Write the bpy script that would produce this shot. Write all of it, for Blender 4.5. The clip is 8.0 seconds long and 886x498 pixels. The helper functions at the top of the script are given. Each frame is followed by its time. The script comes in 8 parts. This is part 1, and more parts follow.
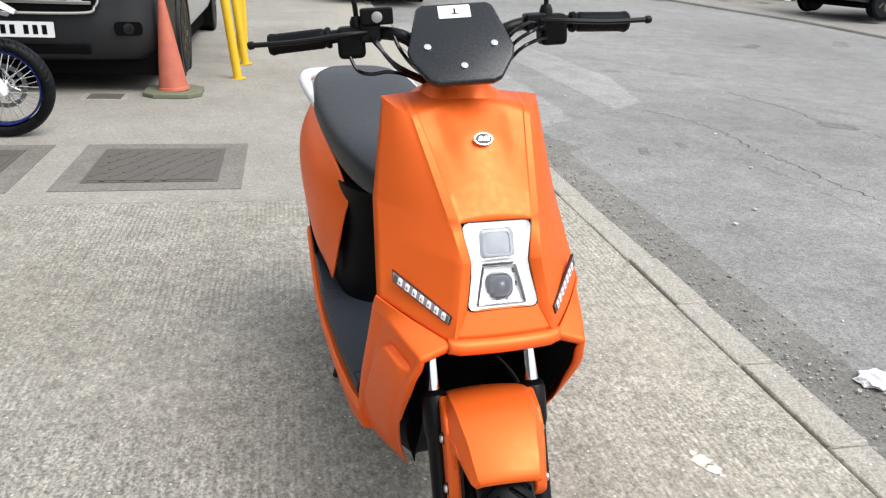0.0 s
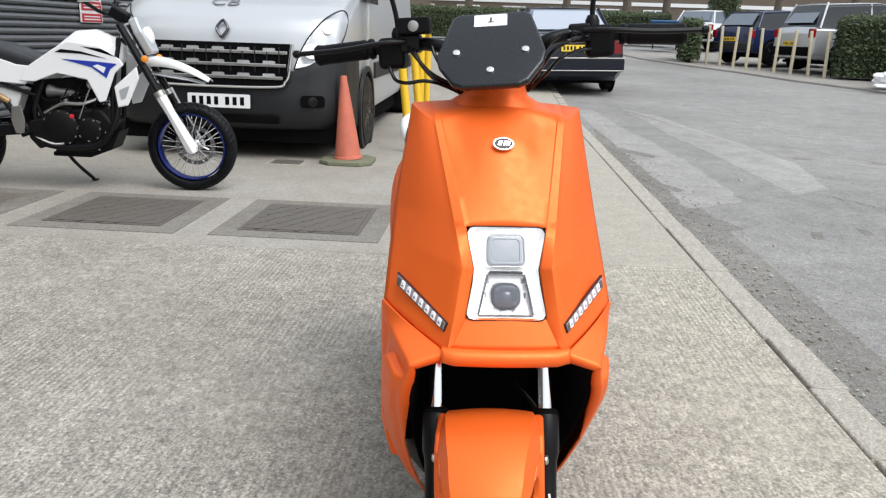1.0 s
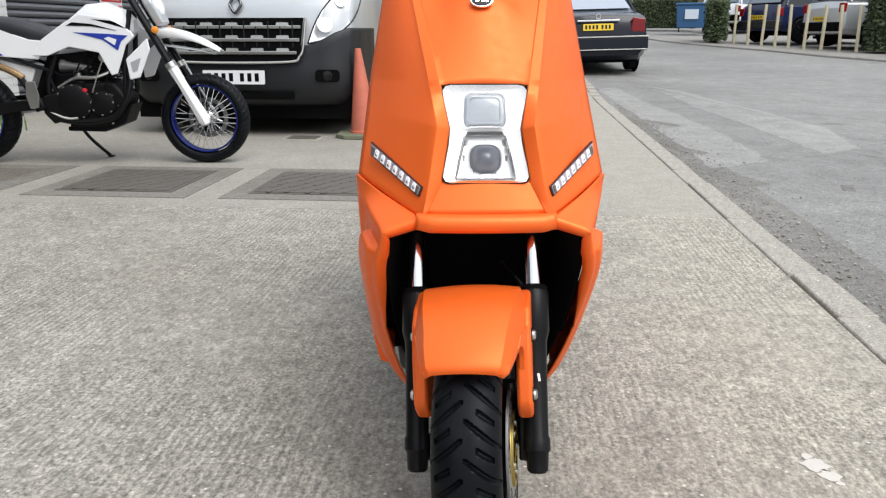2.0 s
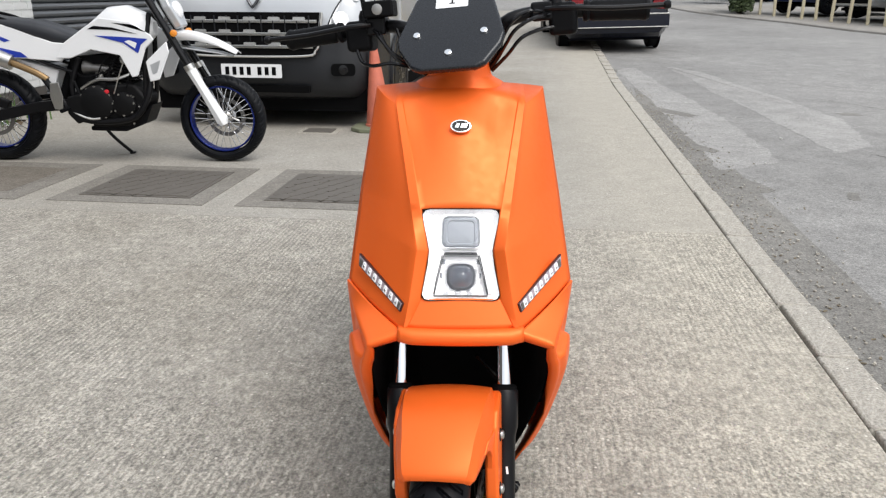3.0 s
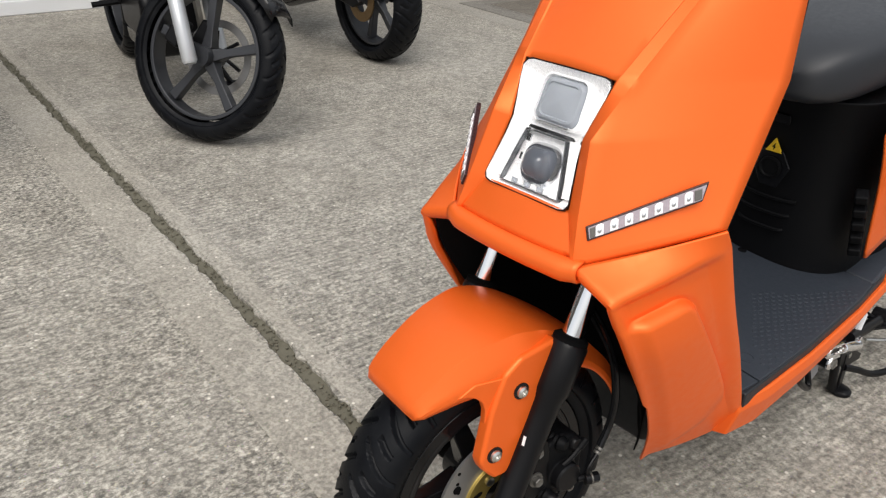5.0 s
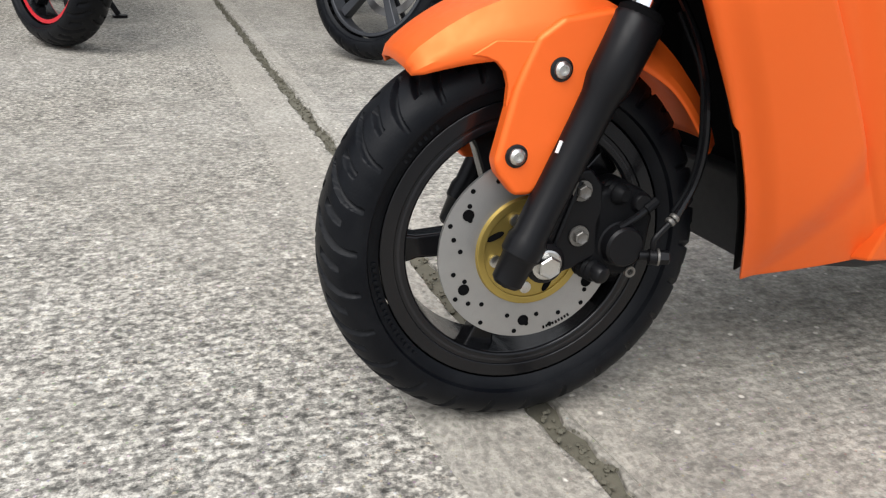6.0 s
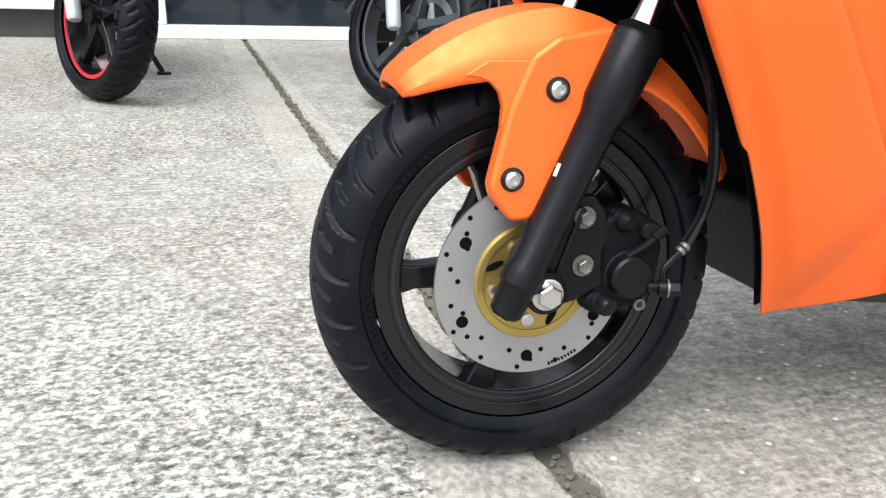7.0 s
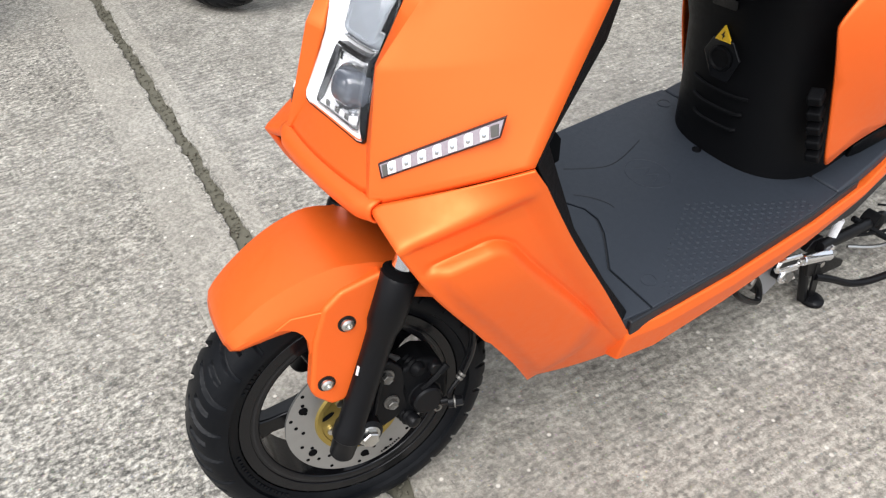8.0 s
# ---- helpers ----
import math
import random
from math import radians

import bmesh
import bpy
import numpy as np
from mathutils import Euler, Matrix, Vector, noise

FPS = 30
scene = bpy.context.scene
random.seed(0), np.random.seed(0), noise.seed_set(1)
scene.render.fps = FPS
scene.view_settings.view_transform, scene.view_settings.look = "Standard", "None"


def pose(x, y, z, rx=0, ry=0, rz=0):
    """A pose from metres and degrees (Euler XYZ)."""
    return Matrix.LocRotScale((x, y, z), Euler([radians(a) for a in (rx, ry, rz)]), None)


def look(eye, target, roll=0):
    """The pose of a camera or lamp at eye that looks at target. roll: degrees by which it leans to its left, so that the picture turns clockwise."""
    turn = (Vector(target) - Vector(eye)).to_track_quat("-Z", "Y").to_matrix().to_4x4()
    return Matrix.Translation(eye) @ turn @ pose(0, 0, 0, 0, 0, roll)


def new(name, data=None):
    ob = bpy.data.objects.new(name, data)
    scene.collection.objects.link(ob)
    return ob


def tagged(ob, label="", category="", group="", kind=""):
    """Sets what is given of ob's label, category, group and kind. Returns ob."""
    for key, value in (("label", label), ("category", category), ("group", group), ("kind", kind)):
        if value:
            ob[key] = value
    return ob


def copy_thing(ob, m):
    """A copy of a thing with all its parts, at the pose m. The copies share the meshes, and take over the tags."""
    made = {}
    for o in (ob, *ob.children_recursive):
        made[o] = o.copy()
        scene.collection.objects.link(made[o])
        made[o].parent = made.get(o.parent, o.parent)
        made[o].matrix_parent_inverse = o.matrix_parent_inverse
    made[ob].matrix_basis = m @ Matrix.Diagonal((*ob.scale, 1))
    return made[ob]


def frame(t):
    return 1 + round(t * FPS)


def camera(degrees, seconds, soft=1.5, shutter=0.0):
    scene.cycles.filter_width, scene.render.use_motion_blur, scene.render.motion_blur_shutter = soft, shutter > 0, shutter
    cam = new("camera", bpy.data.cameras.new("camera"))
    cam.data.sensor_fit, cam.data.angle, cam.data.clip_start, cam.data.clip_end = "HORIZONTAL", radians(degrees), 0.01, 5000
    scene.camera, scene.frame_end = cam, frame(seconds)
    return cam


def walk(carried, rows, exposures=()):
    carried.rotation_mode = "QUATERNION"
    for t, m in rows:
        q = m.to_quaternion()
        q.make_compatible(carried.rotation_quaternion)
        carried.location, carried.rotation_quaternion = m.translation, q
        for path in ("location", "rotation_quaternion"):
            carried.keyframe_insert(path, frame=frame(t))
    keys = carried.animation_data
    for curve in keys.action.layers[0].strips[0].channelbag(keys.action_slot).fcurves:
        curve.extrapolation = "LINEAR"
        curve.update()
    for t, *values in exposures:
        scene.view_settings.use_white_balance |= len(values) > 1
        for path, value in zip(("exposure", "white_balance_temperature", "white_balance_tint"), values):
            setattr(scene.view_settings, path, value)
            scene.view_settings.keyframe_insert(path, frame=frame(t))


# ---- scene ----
cam = camera(60.0, 8.0, 1.25)
PATH = [
    (0, (-0.491, -1.002, 1.217), (0.107, 0.756, 0.473), 2.7),
    (0.2, (-0.405, -0.994, 1.219), (0.137, 0.785, 0.483), 2.9),
    (0.5, (-0.301, -0.98, 1.202), (0.207, 0.837, 0.539), 3.1),
    (0.6, (-0.275, -0.985, 1.187), (0.175, 0.867, 0.581), 3.1),
    (0.8, (-0.226, -1.015, 1.145), (0.004, 0.901, 0.621), 1.3),
    (1, (-0.178, -1.052, 1.069), (-0.058, 0.871, 0.532), 2.0),
    (1.2, (-0.152, -1.049, 0.967), (-0.063, 0.865, 0.392), 2.6),
    (2.3, (-0.074, -1.02, 0.844), (-0.039, 0.918, 0.35), -0.5),
    (2.5, (-0.065, -1.027, 0.928), (-0.035, 0.919, 0.467), -0.2),
    (2.6, (-0.058, -1.024, 0.973), (-0.032, 0.922, 0.51), -0.5),
    (2.8, (-0.041, -1.057, 1.055), (-0.042, 0.875, 0.536), -0.0),
    (3, (-0.022, -1.078, 1.114), (-0.034, 0.818, 0.479), 0.1),
    (3.2, (0.002, -1.066, 1.143), (-0.13, 0.765, 0.349), -1.5),
    (3.5, (0.08, -0.993, 1.147), (-0.246, 0.761, 0.243), -1.6),
    (3.7, (0.165, -0.925, 1.153), (-0.232, 0.8, 0.223), -1.3),
    (4, (0.246, -0.848, 1.148), (-0.226, 0.848, 0.198), -1.7),
    (4.2, (0.326, -0.812, 1.096), (-0.306, 0.866, 0.209), -2.3),
    (5.3, (0.587, -0.437, 0.911), (-0.815, 0.627, -0.038), 3.1),
    (5.4, (0.604, -0.421, 0.866), (-0.82, 0.64, -0.054), 3.5),
    (5.5, (0.619, -0.412, 0.825), (-0.815, 0.63, -0.102), 2.2),
    (5.6, (0.616, -0.374, 0.769), (-0.88, 0.573, -0.16), 2.3),
    (5.7, (0.635, -0.381, 0.732), (-0.867, 0.525, -0.229), 3.8),
    (5.8, (0.653, -0.378, 0.654), (-0.865, 0.512, -0.297), 3.0),
    (5.9, (0.656, -0.374, 0.595), (-0.872, 0.495, -0.36), 2.4),
    (6, (0.652, -0.361, 0.543), (-0.97, 0.466, -0.283), 3.5),
    (6.4, (0.656, -0.356, 0.468), (-1.034, 0.412, -0.276), 2.9),
    (6.5, (0.653, -0.344, 0.46), (-1.05, 0.404, -0.275), 2.6),
    (7, (0.656, -0.31, 0.508), (-1.067, 0.43, -0.186), 2.2),
    (7.1, (0.659, -0.301, 0.57), (-1.042, 0.447, -0.17), 2.6),
    (7.2, (0.663, -0.295, 0.642), (-0.989, 0.458, -0.199), 2.3),
    (7.3, (0.666, -0.284, 0.71), (-0.91, 0.467, -0.265), 0.7),
    (7.4, (0.665, -0.275, 0.78), (-0.85, 0.519, -0.258), 0.0),
    (7.5, (0.668, -0.267, 0.846), (-0.76, 0.563, -0.283), -3.8),
    (7.6, (0.664, -0.255, 0.906), (-0.719, 0.604, -0.256), -3.3),
    (7.7, (0.663, -0.249, 0.953), (-0.682, 0.633, -0.235), -1.9),
    (7.8, (0.664, -0.238, 0.989), (-0.651, 0.638, -0.237), -2.7),
    (8, (0.669, -0.203, 1.043), (-0.625, 0.635, -0.23), -3.2),
]
walk(cam, [(t, look(eye, target, roll)) for t, eye, target, roll in PATH],
     exposures=[(0, 0.87, 6250, 9), (.5, 0.8, 6200, 9), (1, 0.74, 6200, 9), (2.5, 0.7, 6200, 9), (3, 0.68, 6300, 10), (3.5, 0.66, 6400, 9), (4, 0.68, 6350, 9),
                (4.2, 0.64, 6450, 10), (5.3, 0.42, 6500, 10), (5.5, 0.42, 6500, 10), (6, 0.8, 6200, 10), (6.5, 1.22, 6050, 10), (7, 1.39, 5950, 9), (7.5, 1.27, 6100, 9), (8, 0.87, 6150, 10)])

SITE = pose(0, 0, 0, 0, 0, -6.7)          # the yard's grid lies a little askew to the scooter

# ---- daylight: bright overcast ----
world = bpy.data.worlds.new("overcast")
scene.world = world
world.use_nodes = True
wn = world.node_tree
sky = wn.nodes.new("ShaderNodeTexSky")
sky.sky_type = 'NISHITA'
sky.sun_disc = False
sky.sun_elevation, sky.sun_rotation = radians(48), radians(150)
sky.air_density, sky.dust_density, sky.ozone_density = 1.0, 6.0, 1.0
grey = wn.nodes.new("ShaderNodeMix")
grey.data_type = 'RGBA'
grey.inputs["Factor"].default_value = 0.78
grey.inputs["B"].default_value = (6.8, 7.0, 7.2, 1)
wn.links.new(sky.outputs[0], grey.inputs["A"])
wn.links.new(grey.outputs["Result"], wn.nodes["Background"].inputs[0])
wn.nodes["Background"].inputs[1].default_value = 0.095
sun = new("sun", bpy.data.lights.new("sun", 'SUN'))
sun.data.energy, sun.data.angle, sun.data.color = 1.5, radians(42), (1.0, 0.97, 0.93)
sun.matrix_world = look((2.5, -2.1, 5.4), (0, 0.6, 0))


# ---- materials ----
def node_mat(name):
    m = bpy.data.materials.new(name)
    m.use_nodes = True
    return m, m.node_tree.nodes, m.node_tree.links, m.node_tree.nodes["Principled BSDF"]


def coords(nodes, links, scale=(1, 1, 1), kind="Object"):
    c = nodes.new("ShaderNodeTexCoord")
    p = nodes.new("ShaderNodeMapping")
    p.inputs["Scale"].default_value = scale
    links.new(c.outputs[kind], p.inputs["Vector"])
    return p.outputs["Vector"]


def noise_tex(nodes, links, vec, scale, detail=4, rough=0.6):
    n = nodes.new("ShaderNodeTexNoise")
    n.inputs["Scale"].default_value, n.inputs["Detail"].default_value, n.inputs["Roughness"].default_value = scale, detail, rough
    links.new(vec, n.inputs["Vector"])
    return n.outputs["Fac"]


def ramp(nodes, links, fac, stops):
    r = nodes.new("ShaderNodeValToRGB")
    e = r.color_ramp.elements
    while len(e) < len(stops):
        e.new(0.5)
    for k, (p, c) in zip(e, stops):
        k.position = p
        k.color = (c, c, c, 1) if isinstance(c, (int, float)) else (*c, 1)
    links.new(fac, r.inputs["Fac"])
    return r.outputs["Color"]


def mixed(nodes, links, fac, a, b, how='MIX'):
    n = nodes.new("ShaderNodeMix")
    n.data_type, n.blend_type = 'RGBA', how
    for key, v in (("Factor", fac), ("A", a), ("B", b)):
        if isinstance(v, (int, float)):
            n.inputs[key].default_value = v if key == "Factor" else (v, v, v, 1)
        elif isinstance(v, tuple):
            n.inputs[key].default_value = (*v, 1)
        else:
            links.new(v, n.inputs[key])
    return n.outputs["Result"]


def bumped(nodes, links, b, height, strength, dist):
    n = nodes.new("ShaderNodeBump")
    n.inputs["Strength"].default_value, n.inputs["Distance"].default_value = strength, dist
    links.new(height, n.inputs["Height"])
    links.new(n.outputs["Normal"], b.inputs["Normal"])


def plain(name, col, rough=0.5, metal=0.0, vary=0.12, scale=6.0, grain=0.0, grain_scale=400.0, coat=0.0, ior=1.5):
    """Paint, rubber, metal or plastic: a colour that varies at two scales, with fine relief."""
    m, nodes, links, b = node_mat(name)
    v = coords(nodes, links)
    big = noise_tex(nodes, links, v, scale)
    fine = noise_tex(nodes, links, v, scale * 14, 3)
    lo, hi = [tuple(min(1, c * (1 + s * vary)) for c in col) for s in (-1, 1)]
    c = mixed(nodes, links, big, lo, hi)
    c = mixed(nodes, links, 0.35, c, mixed(nodes, links, fine, lo, hi))
    links.new(c, b.inputs["Base Color"])
    links.new(ramp(nodes, links, fine, [(0.3, max(0, rough - 0.06)), (0.7, min(1, rough + 0.06))]), b.inputs["Roughness"])
    b.inputs["Metallic"].default_value = metal
    b.inputs["Coat Weight"].default_value = coat
    b.inputs["IOR"].default_value = ior
    if grain:
        bumped(nodes, links, b, noise_tex(nodes, links, v, grain_scale, 2), grain, 0.001)
    return m


def glassy(name, col=(1, 1, 1), rough=0.02, trans=1.0, ior=1.45):
    m, nodes, links, b = node_mat(name)
    b.inputs["Base Color"].default_value = (*col, 1)
    b.inputs["Roughness"].default_value = rough
    b.inputs["Transmission Weight"].default_value = trans
    b.inputs["IOR"].default_value = ior
    return m


ORANGE = plain("orange_matt_paint", (0.97, 0.156, 0.017), 0.45, 0.34, 0.03, 5, 0.05, 1500)
BLACK = plain("black_plastic", (0.0048, 0.005, 0.0058), 0.5, 0.0, 0.2, 8, 0.25, 900, ior=1.2)
MATTBLACK = plain("black_wells_and_shade", (0.005, 0.005, 0.0054), 0.85, 0.0, 0.2, ior=1.1)
GREYPLASTIC = plain("grey_floor_plastic", (0.026, 0.032, 0.043), 0.55, 0.0, 0.15, 9, 0.3, 900)
SEATVINYL = plain("seat_vinyl", (0.022, 0.024, 0.029), 0.42, 0.0, 0.2, 9, 0.35, 700)
GLOSSBLACK = plain("gloss_black", (0.006, 0.006, 0.007), 0.18, 0.0, 0.15, 8, ior=1.4)
FORKBLACK = plain("satin_black_metal", (0.0055, 0.0055, 0.0064), 0.36, 0.0, 0.2, 20, ior=1.28)
RIMGLOSS = plain("gloss_black_rim", (0.010, 0.010, 0.012), 0.14, 0.0, 0.15, 8, ior=1.5)
CHROME = plain("chrome", (0.85, 0.86, 0.88), 0.09, 1.0, 0.04, 30)
STEEL = plain("zinc_steel", (0.62, 0.61, 0.58), 0.32, 1.0, 0.12, 60)
DISC = plain("brushed_disc_steel", (0.38, 0.375, 0.365), 0.40, 0.8, 0.12, 60, 0.2, 600)
DULLZINC = plain("dull_zinc", (0.17, 0.162, 0.148), 0.42, 0.6, 0.2, 60)
CHARCOAL = plain("charcoal_plastic", (0.020, 0.0205, 0.022), 0.6, 0.0, 0.25, 9, 0.3, 700)
GOLD = plain("gold_anodised", (0.42, 0.31, 0.085), 0.40, 0.8, 0.15, 50)
# near-white base colour stands in for silvering that mirrors the bright sky
REFLECTOR = plain("lamp_reflector_painted_white", (0.97, 0.97, 0.98), 0.28, 0.12, 0.02, 40)
WHITE = plain("white_plastic", (0.82, 0.83, 0.84), 0.35, 0.0, 0.04)
SILVER = plain("silver_paint", (0.56, 0.58, 0.60), 0.34, 0.45, 0.05, 2)
BLUE = plain("blue_paint", (0.018, 0.042, 0.36), 0.35, 0.0, 0.1)
RED = plain("red_paint", (0.55, 0.02, 0.03), 0.35, 0.0, 0.1)
YELLOW = plain("yellow_paint", (0.80, 0.50, 0.02), 0.5, 0.0, 0.12, 14)
GLASS = glassy("clear_lens")
DARKGLASS = plain("dark_window_glass", (0.02, 0.025, 0.03), 0.06, 0.0, 0.2, 1)
# glass with the sky's reflection put into its base colour
PALEGLASS = plain("glass_painted_sky", (0.16, 0.19, 0.23), 0.06, 0.0, 0.2, 1)
STRIPGREY = plain("indicator_lens_grey", (0.48, 0.41, 0.445), 0.16, 0.4, 0.35, 220)
PLUM = plain("dark_plum_plastic", (0.030, 0.012, 0.014), 0.3, 0.0, 0.2, 30)


def rubber(name):
    m, nodes, links, b = node_mat(name)
    v = coords(nodes, links)
    dust = noise_tex(nodes, links, v, 9, 6, 0.7)
    c = ramp(nodes, links, dust, [(0.45, (.0022, .0028, .0044)), (0.90, (0.013, 0.0138, 0.0155))])
    links.new(c, b.inputs["Base Color"])
    links.new(ramp(nodes, links, dust, [(0.3, 0.30), (0.8, 0.70)]), b.inputs["Roughness"])
    b.inputs["IOR"].default_value = 1.26
    bumped(nodes, links, b, noise_tex(nodes, links, v, 500, 2), 0.25, 0.001)
    return m


RUBBER = rubber("tyre_rubber")


# ---- mesh helpers ----
def part(name, bm, material, parent=None, label="", smooth=True, bevel=0.0, solid=0.0, segs=2, angle=25, sub=0, sharp=35):
    """Links a bmesh as one mesh object, under a thing or a part if one is given."""
    me = bpy.data.meshes.new(name)
    bmesh.ops.recalc_face_normals(bm, faces=bm.faces)
    bm.to_mesh(me)
    bm.free()
    for m in (material if isinstance(material, (list, tuple)) else [material]):
        me.materials.append(m)
    if smooth:
        me.polygons.foreach_set("use_smooth", [True] * len(me.polygons))
        me.set_sharp_from_angle(angle=radians(sharp))
    ob = new(name, me)
    if sub:
        d = ob.modifiers.new("round", 'SUBSURF')
        d.levels = d.render_levels = sub
    if solid:
        d = ob.modifiers.new("thick", 'SOLIDIFY')
        d.thickness, d.offset = solid, -1
    if bevel:
        d = ob.modifiers.new("edge", 'BEVEL')
        d.width, d.segments, d.limit_method, d.angle_limit, d.harden_normals = bevel, segs, 'ANGLE', radians(angle), True
    if parent:
        ob.parent = parent
    if label:
        tagged(ob, label)
    return ob


def thing(name, m, label, category, group="", kind=""):
    ob = new(name)
    ob.empty_display_size = 0.1
    ob.matrix_world = m
    return tagged(ob, label, category, group, kind)


def box(bm, lo, hi, m=None):
    v = [bm.verts.new(((lo, hi)[i & 1][0], (lo, hi)[i >> 1 & 1][1], (lo, hi)[i >> 2 & 1][2])) for i in range(8)]
    for f in ((0, 2, 3, 1), (4, 5, 7, 6), (0, 1, 5, 4), (2, 6, 7, 3), (0, 4, 6, 2), (1, 3, 7, 5)):
        bm.faces.new([v[i] for i in f])
    if m is not None:
        bmesh.ops.transform(bm, matrix=m, verts=v)
    return bm


def rings(bm, loops, closed=True, caps=True):
    """Skins a row of loops of points, each of the same length."""
    vs = [[bm.verts.new(p) for p in l] for l in loops]
    n = len(vs[0])
    for a, b in zip(vs, vs[1:]):
        for i in range(n if closed else n - 1):
            j = (i + 1) % n
            bm.faces.new((a[i], a[j], b[j], b[i]))
    if caps and closed:
        bm.faces.new(vs[0][::-1])
        bm.faces.new(vs[-1])
    return vs


def circle(c, axis, r, n, turn=0.0):
    z = Vector(axis).normalized()
    x = z.orthogonal().normalized()
    if abs(z.x) < 0.9:
        x = (Vector((1, 0, 0)) - z * z.x).normalized()
    else:
        x = (Vector((0, 0, 1)) - z * z.z).normalized()
    y = z.cross(x)
    return [Vector(c) + r * (math.cos(a) * x + math.sin(a) * y) for a in (turn + 2 * math.pi * i / n for i in range(n))]


def rod(bm, a, b, r, r2=None, n=16, caps=True):
    a, b = Vector(a), Vector(b)
    rings(bm, [circle(a, b - a, r, n), circle(b, b - a, r if r2 is None else r2, n)], caps=caps)
    return bm


def turned(bm, origin, axis, profile, n=32):
    """A lathe: profile is rows of (along the axis, radius)."""
    o, z = Vector(origin), Vector(axis).normalized()
    rings(bm, [circle(o + z * h, z, max(r, 0.0004), n) for h, r in profile])
    return bm


def tube(bm, pts, r, n=8, caps=True):
    pts = smooth_line(pts)
    loops = []
    for i, p in enumerate(pts):
        d = pts[min(i + 1, len(pts) - 1)] - pts[max(i - 1, 0)]
        loops.append(circle(p, d, r, n))
    for i in range(1, len(loops)):          # keep the rings from twisting
        k = min(range(n), key=lambda s: sum((loops[i][(j + s) % n] - loops[i - 1][j]).length for j in range(n)))
        loops[i] = loops[i][k:] + loops[i][:k]
    rings(bm, loops, caps=caps)
    return bm


def smooth_line(pts, steps=5):
    pts = [Vector(p) for p in pts]
    if len(pts) < 3:
        return pts
    out = []
    for i in range(len(pts) - 1):
        p0, p1, p2, p3 = pts[max(i - 1, 0)], pts[i], pts[i + 1], pts[min(i + 2, len(pts) - 1)]
        for k in range(steps):
            t = k / steps
            out.append(0.5 * (2 * p1 + (p2 - p0) * t + (2 * p0 - 5 * p1 + 4 * p2 - p3) * t * t + (3 * p1 - p0 - 3 * p2 + p3) * t ** 3))
    return out + [pts[-1]]


def slab(bm, outline, thick, m):
    """A plate: outline in the plane of m's x and y, its thickness along m's z."""
    rings(bm, [[m @ Vector((x, y, 0)) for x, y in outline], [m @ Vector((x, y, thick)) for x, y in outline]])
    return bm


def mirrored(bm):
    """Adds the mirror image across x = 0."""
    g = bmesh.ops.duplicate(bm, geom=bm.verts[:] + bm.edges[:] + bm.faces[:])
    vs = [e for e in g["geom"] if isinstance(e, bmesh.types.BMVert)]
    fs = [e for e in g["geom"] if isinstance(e, bmesh.types.BMFace)]
    bmesh.ops.scale(bm, vec=(-1, 1, 1), verts=vs)
    bmesh.ops.reverse_faces(bm, faces=fs)
    bmesh.ops.remove_doubles(bm, verts=bm.verts, dist=0.0005)
    return bm


def mesh_of(points, faces):
    bm = bmesh.new()
    v = {k: bm.verts.new(p) for k, p in points.items()}
    for f in faces:
        bm.faces.new([v[k] for k in f.split()])
    return bm


def rounded(w, h, r, n=4):
    """The outline of a rectangle with round corners."""
    out = []
    for cx, cy, a in ((w / 2 - r, h / 2 - r, 0), (-w / 2 + r, h / 2 - r, 90), (-w / 2 + r, -h / 2 + r, 180), (w / 2 - r, -h / 2 + r, 270)):
        out += [(cx + r * math.cos(radians(a + 90 * i / n)), cy + r * math.sin(radians(a + 90 * i / n))) for i in range(n + 1)]
    return out


def on_site(u, v, z=0.0, turn=0.0):
    return SITE @ pose(u, v, z + rise(v), 0, 0, turn)


def rise(v):
    """The street climbs gently beyond the yard."""
    return 0.038 * max(0.0, v - 9.0)

